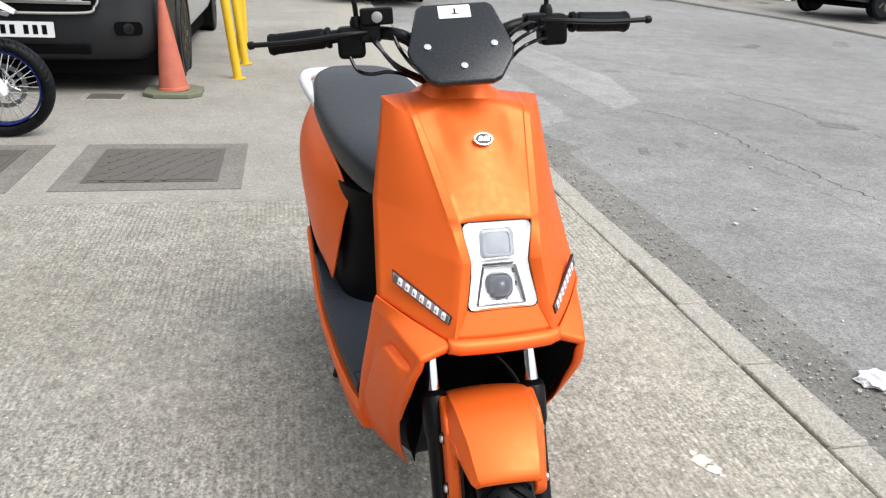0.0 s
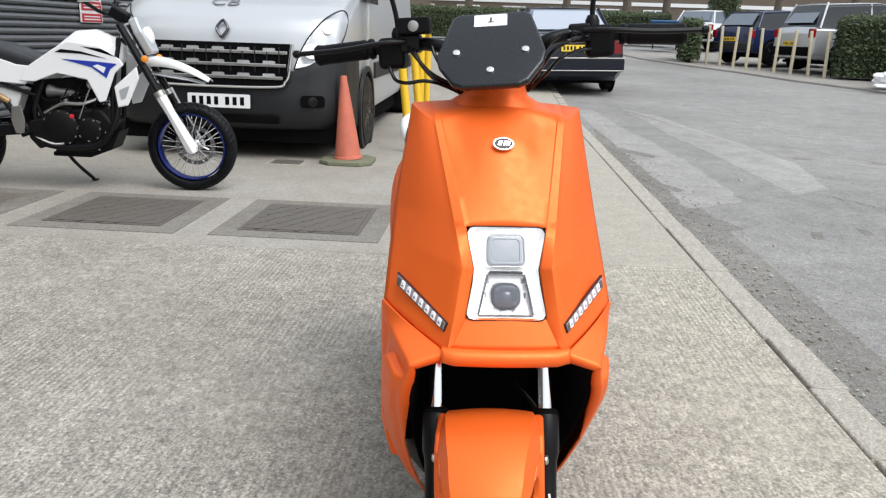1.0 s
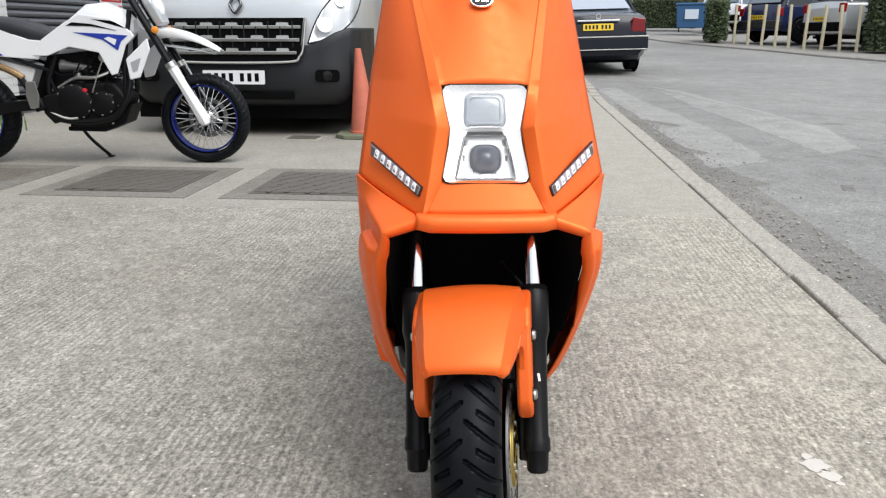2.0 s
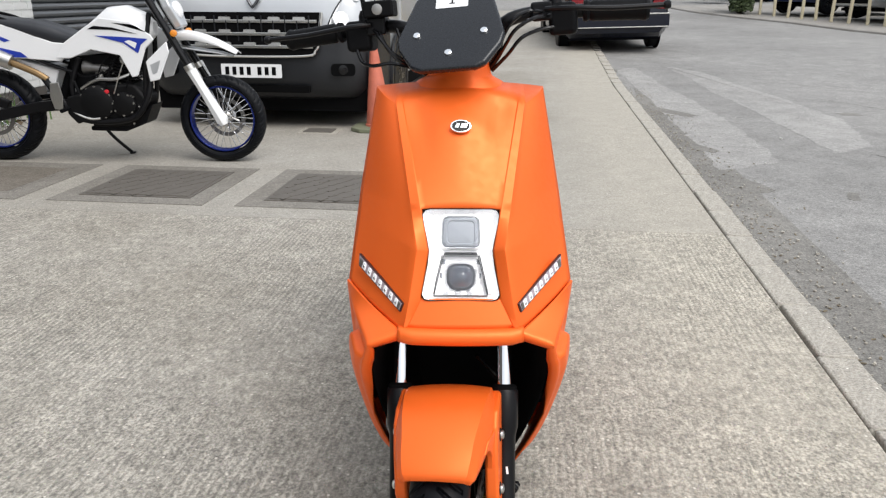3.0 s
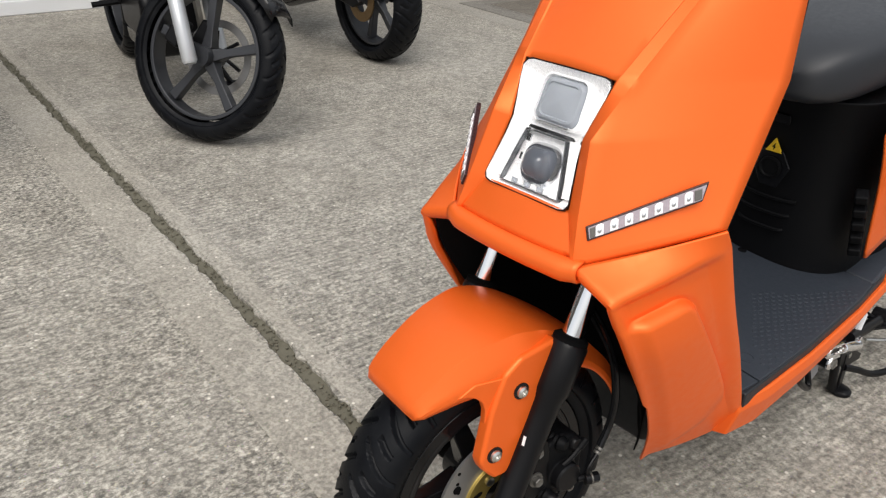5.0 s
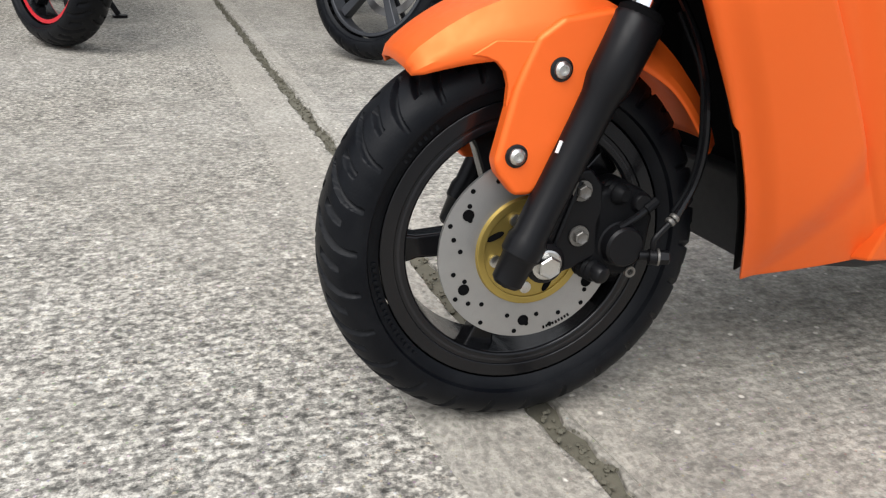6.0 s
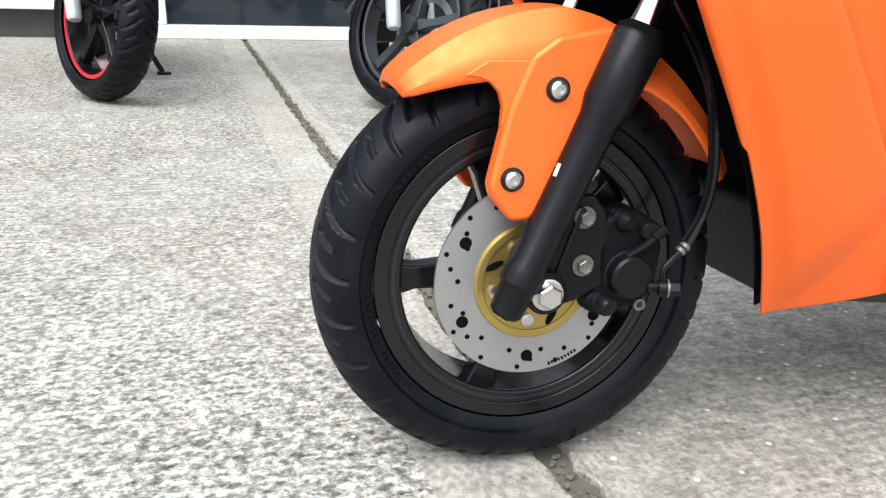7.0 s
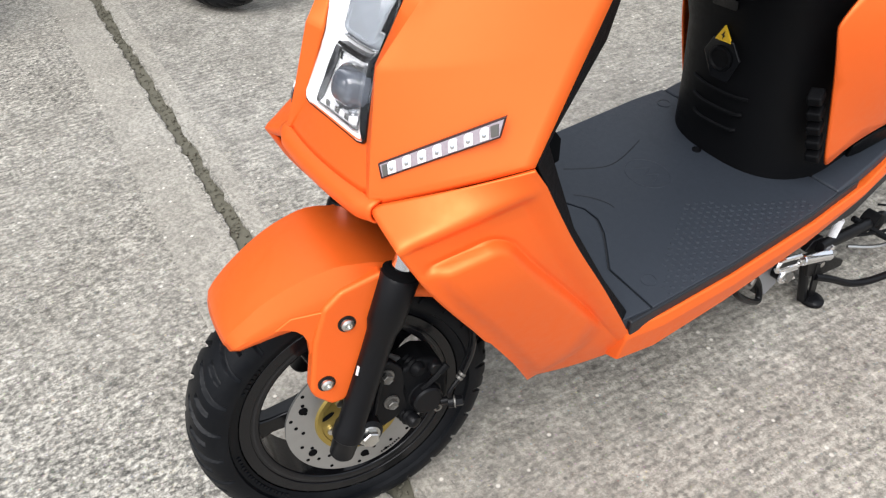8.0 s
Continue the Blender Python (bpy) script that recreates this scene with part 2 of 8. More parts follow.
# ---- ground ----
def concrete(name, base, ribs, force=1.0, flakes=0.30, worn_by=0.40, drifted=False):
    """Old concrete with its aggregate showing; ribs: tamped lines along the yard's depth. force: how strongly it is worn."""
    m, nodes, links, b = node_mat(name)
    v = coords(nodes, links)
    long = coords(nodes, links, (1.0, 0.14, 1.0))
    mild = coords(nodes, links, (1.0, 0.60, 1.0))
    stain = noise_tex(nodes, links, v, 0.9, 6, 0.62)
    patch = noise_tex(nodes, links, v, 7, 5, 0.65)
    grit = noise_tex(nodes, links, v, 105, 4, 0.7)
    worn = noise_tex(nodes, links, mild if ribs else v, 112, 4.5, 0.7)
    vor = nodes.new("ShaderNodeTexVoronoi")
    vor.inputs["Scale"].default_value = 120
    links.new(v, vor.inputs["Vector"])
    c = ramp(nodes, links, stain, [(0.25, (base[0] * .80, base[1] * .775, base[2] * .73)), (0.75, tuple(min(1, x * 1.12) for x in base))])
    if drifted:                                        # the tone drifts paler and warmer towards the street
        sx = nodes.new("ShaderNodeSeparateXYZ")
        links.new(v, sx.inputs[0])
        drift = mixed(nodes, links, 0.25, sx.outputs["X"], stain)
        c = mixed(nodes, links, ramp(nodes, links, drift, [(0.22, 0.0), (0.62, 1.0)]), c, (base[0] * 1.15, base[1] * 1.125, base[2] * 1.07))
    c = mixed(nodes, links, 0.5 * force, c, ramp(nodes, links, patch, [(0.3, 0.33), (0.7, 0.68)]), 'OVERLAY')
    c = mixed(nodes, links, 0.42 * force, c, ramp(nodes, links, noise_tex(nodes, links, mild if ribs else v, 38, 3, 0.6), [(0.36, 0.24), (0.64, 0.74)]), 'OVERLAY')
    calm = c
    c = mixed(nodes, links, (0.36 if worn_by < .5 else 0.56) * force, c, ramp(nodes, links, grit, [(0.40, 0.14), (0.5, 0.5), (0.60, 0.86)]), 'OVERLAY')
    c = mixed(nodes, links, worn_by * force, c, ramp(nodes, links, worn, [(0.44, 0.18), (0.485, 0.50), (0.53, 0.72)]), 'OVERLAY')
    h = mixed(nodes, links, 0.45, grit, worn)
    if ribs:                                         # crevices between the flakes of cement
        crev = noise_tex(nodes, links, mild, 82, 4, 0.66)
        c = mixed(nodes, links, flakes, c, ramp(nodes, links, crev, [(0.38, 0.12), (0.455, 0.46), (0.52, 0.56), (0.66, 0.64)]), 'OVERLAY')
        h = mixed(nodes, links, 0.5 * flakes, h, ramp(nodes, links, crev, [(0.36, 0.0), (0.48, 0.8), (0.7, 1.0)]))
    if ribs:                                         # traffic has polished some stretches
        rubbed = ramp(nodes, links, noise_tex(nodes, links, v, 1.3, 4, 0.55), [(0.40, 0.42), (0.58, 0.0)])
        c = mixed(nodes, links, rubbed, c, calm)
        h = mixed(nodes, links, rubbed, h, (0.5, 0.5, 0.5))
    if ribs:
        w = nodes.new("ShaderNodeTexWave")
        w.bands_direction = 'X'
        w.inputs["Scale"].default_value, w.inputs["Distortion"].default_value = 15, 2.6
        w.inputs["Detail"].default_value, w.inputs["Detail Scale"].default_value = 3, 1.6
        links.new(long, w.inputs["Vector"])
        fade = ramp(nodes, links, noise_tex(nodes, links, v, 1.6, 3, 0.5), [(0.42, 0.06), (0.66, 0.46)])
        c = mixed(nodes, links, fade, c, mixed(nodes, links, 1.0, c, ramp(nodes, links, w.outputs["Fac"], [(0.1, 0.30), (0.6, 0.58)]), 'OVERLAY'))
        h = mixed(nodes, links, mixed(nodes, links, 1.0, fade, 0.60, 'MULTIPLY'), h, w.outputs["Fac"])
    chip = mixed(nodes, links, ramp(nodes, links, vor.outputs["Distance"], [(0.0, 1.0), (0.25, 0.0)]), c, vor.outputs["Color"], 'SOFT_LIGHT')
    c = mixed(nodes, links, 0.5 * force, c, chip)
    odd = nodes.new("ShaderNodeTexVoronoi")          # single pale stones and dark pits
    odd.inputs["Scale"].default_value = 75
    links.new(v, odd.inputs["Vector"])
    near = ramp(nodes, links, odd.outputs["Distance"], [(0.18, 1.0), (0.34, 0.0)])
    sep = nodes.new("ShaderNodeSeparateColor")
    links.new(odd.outputs["Color"], sep.inputs["Color"])
    pale = mixed(nodes, links, 1.0, near, ramp(nodes, links, sep.outputs["Red"], [(0.955, 0.0), (0.965, 1.0)]), 'MULTIPLY')
    dark = mixed(nodes, links, 1.0, near, ramp(nodes, links, sep.outputs["Green"], [(0.90, 0.0), (0.92, 0.8)]), 'MULTIPLY')
    c = mixed(nodes, links, pale, c, tuple(min(.8, x * 2.1) for x in base))
    c = mixed(nodes, links, dark, c, tuple(x * .38 for x in base))
    links.new(c, b.inputs["Base Color"])
    b.inputs["Roughness"].default_value = 0.86
    bumped(nodes, links, b, mixed(nodes, links, 0.2, h, patch), 0.8 * force, 0.007)
    return m


def asphalt(name, lo, hi):
    m, nodes, links, b = node_mat(name)
    v = coords(nodes, links)
    big = noise_tex(nodes, links, v, 0.35, 6, 0.6)
    mid = noise_tex(nodes, links, v, 4, 5, 0.7)
    grit = noise_tex(nodes, links, v, 120, 3, 0.75)
    c = ramp(nodes, links, big, [(0.3, lo), (0.7, hi)])
    c = mixed(nodes, links, 0.4, c, ramp(nodes, links, mid, [(0.3, 0.3), (0.7, 0.7)]), 'OVERLAY')
    c = mixed(nodes, links, 0.5, c, ramp(nodes, links, grit, [(0.36, 0.12), (0.64, 0.88)]), 'OVERLAY')
    c = mixed(nodes, links, 0.4, c, ramp(nodes, links, noise_tex(nodes, links, v, 24, 6, 0.8), [(0.34, 0.2), (0.5, 0.5), (0.66, 0.75)]), 'OVERLAY')
    links.new(c, b.inputs["Base Color"])
    b.inputs["Roughness"].default_value = 0.85
    bumped(nodes, links, b, mixed(nodes, links, 0.3, grit, mid), 0.5, 0.006)
    return m


CONCRETE = concrete("ribbed_concrete", (0.322, 0.304, 0.268), True, drifted=True)
ROUGHCON = concrete("flaked_concrete", (0.335, 0.316, 0.278), True, 1.0, 0.70, 0.62, True)
SMOOTHCON = concrete("smooth_concrete", (0.365, 0.343, 0.301), False, 0.62)
WORNCON = concrete("worn_concrete", (0.318, 0.302, 0.270), False, 0.5, drifted=True)
KERBSTONE = concrete("kerb_concrete", (0.40, 0.38, 0.34), False, 0.6)
SURROUND = concrete("grey_concrete_surround", (0.200, 0.188, 0.168), False, 0.5)
ROADTAR = asphalt("worn_asphalt", (0.192, 0.187, 0.178), (0.290, 0.283, 0.270))
PATCHTAR = asphalt("paler_asphalt", (0.258, 0.251, 0.239), (0.340, 0.331, 0.315))
DARKTAR = asphalt("dark_asphalt", (0.135, 0.128, 0.115), (0.25, 0.24, 0.22))
IRON = plain("cast_iron_cover", (0.125, 0.113, 0.098), 0.65, 0.15, 0.25, 12, 0.4, 300)
MOSS = plain("dirt_and_moss", (0.135, 0.125, 0.092), 0.95, 0.0, 0.5, 30, 0.8, 150)
KERB_U, KERB_W = 1.02, 0.125


def sheet(us, vs, z):
    bm = bmesh.new()
    g = [[bm.verts.new((u, v, z + rise(v))) for u in us] for v in vs]
    for a, b in zip(g, g[1:]):
        for i in range(len(us) - 1):
            bm.faces.new((a[i], a[i + 1], b[i + 1], b[i]))
    return bm


LONG = [-400, -60, -20, -8, -3, 0, 3, 6, 9, 12, 16, 20, 26, 34, 60, 120]
ground = part("ground", sheet([-400, -60, -8, 0, 8, 20, 60, 400], LONG, -0.045), ROADTAR, smooth=False)
ground.matrix_world = SITE
tagged(ground, "worn grey asphalt street with pale patches and cracks", "road", kind="structure")

# concrete apron: two cast slabs with a mossy joint between them
apron = part("pavement", sheet([-6.0, KERB_U], [-9, 0.0, 9, 24], -0.009), MOSS, smooth=False)
apron.matrix_world = SITE
tagged(apron, "pale ribbed concrete yard with a mossy joint", "pavement", kind="structure")


def joint(u):
    """The slab joint's line across the yard."""
    return .097 + (.033 * u if u < 0 else .13 * min(u, .3) + .033 * max(0, u - .3))



def slab_between(name, v0, v1, wobble, mat=None):
    """A cast slab; v0 and v1 are its edges, or offsets from the joint where given as a tuple of one."""
    rnd = random.Random(len(name) + int(wobble * 1e4))
    bm = bmesh.new()
    n = 240
    us = [-6 + (KERB_U + 6) * i / n for i in range(n + 1)]
    near = [(u, joint(u) + v0[0] + rnd.uniform(-wobble, wobble) if isinstance(v0, tuple) else v0) for u in us]
    far = [(u, joint(u) + v1[0] + rnd.uniform(-wobble, wobble) if isinstance(v1, tuple) else v1) for u in us]
    rows = [near] + [[(u, v) for u in us] for v in ([9, 12, 17] if v1 == 24 else [])] + [far]
    top = [[bm.verts.new((u, v, rise(v))) for u, v in r] for r in rows]
    for a, b in zip(top, top[1:]):
        for i in range(n):
            bm.faces.new((a[i], a[i + 1], b[i + 1], b[i]))
    edge = [e for e in bm.edges if e.is_boundary]
    ex = bmesh.ops.extrude_edge_only(bm, edges=edge)
    bmesh.ops.translate(bm, vec=(0, 0, -0.028), verts=[g for g in ex["geom"] if isinstance(g, bmesh.types.BMVert)])
    return part(name, bm, mat or CONCRETE, apron, smooth=False, bevel=0.004, angle=60)


slab_between("slab", -9, (-.016,), 0.006, ROUGHCON)
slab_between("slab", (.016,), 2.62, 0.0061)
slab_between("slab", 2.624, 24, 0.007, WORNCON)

# smooth trowelled margin along the joint
for lo, hi in ((-.15, -.024), (.024, .070)):
    bm = bmesh.new()
    us = [-4.7 + i * (KERB_U + 4.69) / 60 for i in range(61)]
    rings(bm, [[Vector((u, joint(u) + lo, -.004)), Vector((u, joint(u) + lo, .0015)), Vector((u, joint(u) + hi, .0015)), Vector((u, joint(u) + hi, -.004))] for u in us])
    part("margin", bm, SMOOTHCON, apron, "smoother trowelled margin beside the joint", smooth=False)

# kerb stones
kerb = thing("kerb", SITE, "weathered pale concrete kerb stones between yard and street", "kerb", kind="structure")
stone_mesh = None
for i in range(-18, 52):
    v = 0.42 + 0.44 * i
    if stone_mesh is None:
        k = part("kerb_stone", box(bmesh.new(), (0, 0.004, -0.16), (KERB_W, 0.436, 0.0)), KERBSTONE, kerb, bevel=0.008)
        stone_mesh = k.data
    else:
        k = new("kerb_stone", stone_mesh)
        k.parent = kerb
        d = k.modifiers.new("edge", 'BEVEL')
        d.width, d.segments = 0.008, 2
    rnd = random.Random(i)
    k.matrix_local = pose(KERB_U + rnd.uniform(0.005, 0.016), v, 0.002 + rise(v) + rnd.uniform(-0.004, 0.002), 0, 0, rnd.uniform(-0.3, 0.3))


def blotch(name, mat, cx, cy, w, h, z, label, cat, seed, turn=0.0):
    """A flat patch with an uneven edge, laid on the street."""
    rnd = random.Random(seed)
    bm = bmesh.new()
    n = 40
    pts = []
    for i in range(n):
        a = 2 * math.pi * i / n
        sx = math.copysign(abs(math.cos(a)) ** 0.45, math.cos(a))
        sy = math.copysign(abs(math.sin(a)) ** 0.45, math.sin(a))
        k = rnd.uniform(0.82, 1.08)
        x, y = sx * w / 2 * k, sy * h / 2 * k
        c, s = math.cos(radians(turn)), math.sin(radians(turn))
        pts.append((cx + x * c - y * s, cy + x * s + y * c))
    top = [bm.verts.new((x, y, z + rise(y))) for x, y in pts]
    low = [bm.verts.new((x, y, z + rise(y) - 0.01)) for x, y in pts]
    mid = bm.verts.new((cx, cy, z + rise(cy)))
    for i in range(n):
        j = (i + 1) % n
        bm.faces.new((mid, top[i], top[j]))
        bm.faces.new((top[i], low[i], low[j], top[j]))
    ob = part(name, bm, mat, smooth=False)
    ob.matrix_world = SITE
    return tagged(ob, label, cat, kind="structure")


MIDTAR = asphalt("mid_asphalt", (0.198, 0.193, 0.183), (0.288, 0.280, 0.267))


def patch(name, mat, outline, z, label, seed, ragged=.03):
    """A worn or repaired area of the street, with broken edges."""
    rnd = random.Random(seed)
    pts, drift = [], 0.0
    for (x0, y0), (x1, y1) in zip(outline, outline[1:] + outline[:1]):
        n = max(2, int(math.hypot(x1 - x0, y1 - y0) / .05))
        nx, ny = (y1 - y0), (x0 - x1)
        norm = math.hypot(nx, ny)
        for k in range(n):
            drift = .6 * drift + rnd.uniform(-ragged, ragged) * .6
            pts.append((x0 + (x1 - x0) * k / n + nx / norm * drift, y0 + (y1 - y0) * k / n + ny / norm * drift))
    bm = bmesh.new()
    f = bm.faces.new([bm.verts.new((x, y, z + rise(y))) for x, y in pts])
    bmesh.ops.triangulate(bm, faces=[f])
    ob = part(name, bm, mat, smooth=False)
    ob.matrix_world = SITE
    return tagged(ob, label, "road patch", kind="structure")


blotch("gutter", DARKTAR, 1.30, 2.6, 0.36, 12, -0.0440, "dark gritty asphalt gutter along the kerb", "road", 3)
patch("road_patch", PATCHTAR, [(1.96, 11.4), (2.44, 10.6), (2.86, 8.6), (3.0, 6.7), (2.74, 5.3), (2.36, 5.0), (2.30, 6.8), (2.18, 9.7)], -0.0436, "pale worn asphalt strip left by a wheel track", 5)
patch("road_patch", PATCHTAR, [(1.20, 10.8), (1.52, 11.1), (1.84, 7.9), (1.90, 5.8), (1.84, 4.6), (1.36, 4.3), (1.36, 6.3), (1.32, 9.4)], -0.0437, "pale worn asphalt repair beside the kerb", 6)
patch("road_patch", MIDTAR, [(3.15, 11.0), (3.9, 10.5), (4.2, 8.9), (3.90, 7.1), (3.7, 5.4), (3.6, 3.6), (2.62, 2.2), (2.70, 2.9), (2.46, 3.7), (2.64, 4.6), (3.1, 6.6), (3.34, 7.9), (3.05, 9.5)], -0.0438, "paler worn lane of the street", 7, .07)
patch("road_patch", MIDTAR, [(4.6, 12.5), (6.2, 12.0), (7.6, 8.0), (6.4, 3.0), (4.6, 2.2), (4.5, 5.2), (4.9, 8.5)], -0.0439, "paler worn lane of the street", 8, .10)


# inspection covers
COVERFILL = concrete("brown_cover_fill", (0.16, 0.143, 0.12), False, 0.6)


def inspection_cover(u, v, ribbed, label):
    ob = thing("manhole_cover", SITE @ pose(u, v, 0.0), label, "manhole cover", "row of covers", kind="structure")
    part("surround", box(bmesh.new(), (-0.46, -0.46, 0.0), (0.46, 0.46, 0.004)), SURROUND, ob, "darker concrete surround", smooth=False)
    part("cover_frame", box(bmesh.new(), (-0.335, -0.335, 0.002), (0.335, 0.335, 0.008 if ribbed else 0.0055)), IRON if ribbed else SURROUND, ob, smooth=False)
    part("lid", box(bmesh.new(), (-0.31, -0.31, 0.006), (0.31, 0.31, 0.0125 if ribbed else 0.0075)), IRON if ribbed else COVERFILL, ob, bevel=0.002, smooth=False)
    if ribbed:
        rnd = random.Random(int(u * 10))
        for i in range(13):
            x = -0.62 + i * 0.1
            bm = bmesh.new()
            for k in range(9):
                y = -0.29 + k * 0.065
                xx = x + (y + 0.3) * 0.55
                if abs(xx) < 0.28:
                    box(bm, (-0.011, -0.032, 0.012), (0.011, 0.034, 0.0150 + rnd.uniform(-.001, .001)), pose(xx + rnd.uniform(-.012, .012), y + rnd.uniform(-.012, .012), 0, 0, 0, -30 + rnd.uniform(-9, 9)))
            if bm.faces:
                part("rib", bm, IRON, ob, smooth=False)
            else:
                bm.free()
    return ob


inspection_cover(-2.17, 3.26, True, "rectangular cast-iron inspection cover with slanting ribs")
inspection_cover(-1.07, 3.27, True, "rectangular cast-iron inspection cover with slanting ribs")
inspection_cover(-3.27, 3.25, False, "concrete-filled inspection cover worn almost flat")
small = thing("drain_cover", SITE @ pose(-1.72, 5.2, 0), "small dark iron stopcock lid set in the concrete", "drain cover", kind="structure")
part("surround", box(bmesh.new(), (-0.17, -0.13, 0), (0.17, 0.13, 0.004)), SMOOTHCON, small, smooth=False)
part("lid", box(bmesh.new(), (-0.12, -0.09, 0.002), (0.12, 0.09, 0.010)), IRON, small, smooth=False)

# crumbs and moss in the joint
bm = bmesh.new()
rnd = random.Random(31)
for i in range(1500):
    u, r = rnd.uniform(-4.6, 1.0), rnd.uniform(.0012, .0045)
    v = joint(u) + rnd.gauss(0, .012)
    slab(bm, [(r * math.cos(k) * rnd.uniform(.6, 1), r * math.sin(k)) for k in (0, 1.2, 2.4, 3.7, 5.1)], r, pose(u, v, -.010 + rnd.uniform(0, .006), rnd.uniform(-30, 30), rnd.uniform(-30, 30), rnd.uniform(0, 360)))
crumbs = part("joint_debris", bm, MOSS, smooth=False)
crumbs.matrix_world = SITE
tagged(crumbs, "dark grit and moss lying in the slab joint", "debris", kind="stuff")


# cracks in the asphalt
def crack(pts, w, seed):
    rnd = random.Random(seed)
    line = smooth_line([(u, v, 0) for u, v in pts], 14)
    bm = bmesh.new()
    left, right = [], []
    for i, p in enumerate(line):
        d = (line[min(i + 1, len(line) - 1)] - line[max(i - 1, 0)]).normalized()
        n = Vector((-d.y, d.x, 0))
        p = p + n * rnd.uniform(-.03, .03)
        k = w * rnd.uniform(.3, 1.0)
        z = Vector((0, 0, -.0430 + rise(p.y)))
        left.append(bm.verts.new(p + n * k + z))
        right.append(bm.verts.new(p - n * k + z))
    for i in range(len(line) - 1):
        bm.faces.new((left[i], left[i + 1], right[i + 1], right[i]))
    ob = part("crack", bm, CRACKDIRT, ground, smooth=False)


CRACKDIRT = plain("crack_dirt", (0.06, 0.057, 0.05), 0.95, 0.0, 0.3, 30)
crack([(2.62, 5.0), (2.87, 4.44), (2.85, 3.72), (2.88, 3.22), (2.89, 2.79), (3.0, 2.2), (3.05, 1.4)], .0075, 1)
crack([(3.9, 5.9), (3.99, 5.37), (4.05, 5.06), (4.0, 4.62), (4.13, 4.43), (4.11, 4.18), (4.3, 3.6)], .006, 2)
crack([(3.3, 8.3), (3.87, 7.1), (4.03, 6.87), (4.3, 6.6)], .006, 3)
crack([(3.4, 9.6), (4.1, 9.0), (4.6, 8.9), (5.2, 8.4)], .007, 4)
crack([(4.25, 10.6), (4.9, 10.2), (5.6, 10.3)], .008, 5)
# ragged dark dirt along the gutter, a pothole or two, and the far strip of paler tar
for i, (u, v, w, h) in enumerate(((1.36, 1.1, .16, .5), (1.30, 2.6, .14, .8), (1.42, 3.9, .22, .45), (1.33, 5.2, .16, .6), (1.40, 7.1, .2, .9), (3.95, 7.0, .30, .16), (6.42, 9.5, .5, .22), (8.2, 9.9, .7, .25), (4.05, 4.4, .22, .3), (2.0, 3.66, .22, .07), (2.36, 3.82, .16, .07), (1.13, 10.7, .3, .2), (3.2, 7.1, .18, .2))):
    blotch("road_patch", DARKTAR, u, v, w, h, -0.0432, "dark dirt and broken tar on the street", "road patch", 40 + i, 8 * i)

# grit, twigs and leaf crumbs swept into the gutter
rnd = random.Random(77)
bm = bmesh.new()
for i in range(240):
    u, v = 1.17 + abs(rnd.gauss(0, .16)), rnd.uniform(.2, 9.5)
    w, l = rnd.uniform(.002, .005), rnd.uniform(.003, .012)
    m = Matrix.Translation((u, v, -.0425 + rise(v))) @ Euler((rnd.uniform(-.3, .3), rnd.uniform(-.3, .3), rnd.uniform(0, 6.3))).to_matrix().to_4x4()
    box(bm, (-l, -w, 0), (l, w, w * .6), m)
grit_ob = part("gutter_grit", bm, plain("gutter_crumbs", (0.17, 0.14, 0.095), 0.9, 0.0, 0.7, 40), smooth=False)
grit_ob.matrix_world = SITE
tagged(grit_ob, "brown grit, twigs and leaf crumbs along the kerb", "litter", kind="stuff")

# ---- the orange scooter ----
scooter = thing("electric_scooter", Matrix(), "matt orange electric scooter with black seat standing on concrete", "scooter")


def curve_at(pts, t):
    line = smooth_line(pts, 8)
    f = t * (len(line) - 1)
    i = min(int(f), len(line) - 2)
    return line[i].lerp(line[i + 1], f - i)


def step(a, b, x):
    k = min(1.0, max(0.0, (x - a) / (b - a)))
    return k * k * (3 - 2 * k)


def track(stops, t):
    """A place on a broken line of (t, point) stops."""
    for (a, p), (b, q) in zip(stops, stops[1:]):
        if t <= b:
            return Vector(p).lerp(Vector(q), (t - a) / (b - a))
    return Vector(stops[-1][1])


SEAM_A, SEAM_B = Vector((.0965, .0830, .5790)), Vector((.1990, .2130, .6255))
BULGE = Vector((.72, -.68, .05))


def seam(s):
    """The joint between cowl and side panel, from the nose to the rear edge."""
    return SEAM_A.lerp(SEAM_B, s) + BULGE * .004 * math.sin(math.pi * s)


MID = [(0, (0, .330, .950)), (.22, (0, .262, .902)), (.45, (0, .160, .772)), (.85, (0, .100, .634)), (1, (0, .078, .588))]
INNER = [(0, (.104, .322, .932)), (.45, (.0655, .161, .770)), (.63, (.0535, .1295, .706)), (.85, (.0645, .1035, .632)), (1, (.088, .0845, .587))]
RIDGE = [(0, (.118, .316, .924)), (.45, (.0875, .1725, .770)), (.63, (.0755, .119, .711)), (.85, (.0885, .0965, .630)), (1, tuple(SEAM_A))]
OUTER = [(0, (.155, .377, .947)), (.45, (.184, .318, .770)), (1, tuple(SEAM_B))]
ts = sorted([i / 44 for i in range(45)] + [.45, .63, .85])
bm = bmesh.new()
grid = []
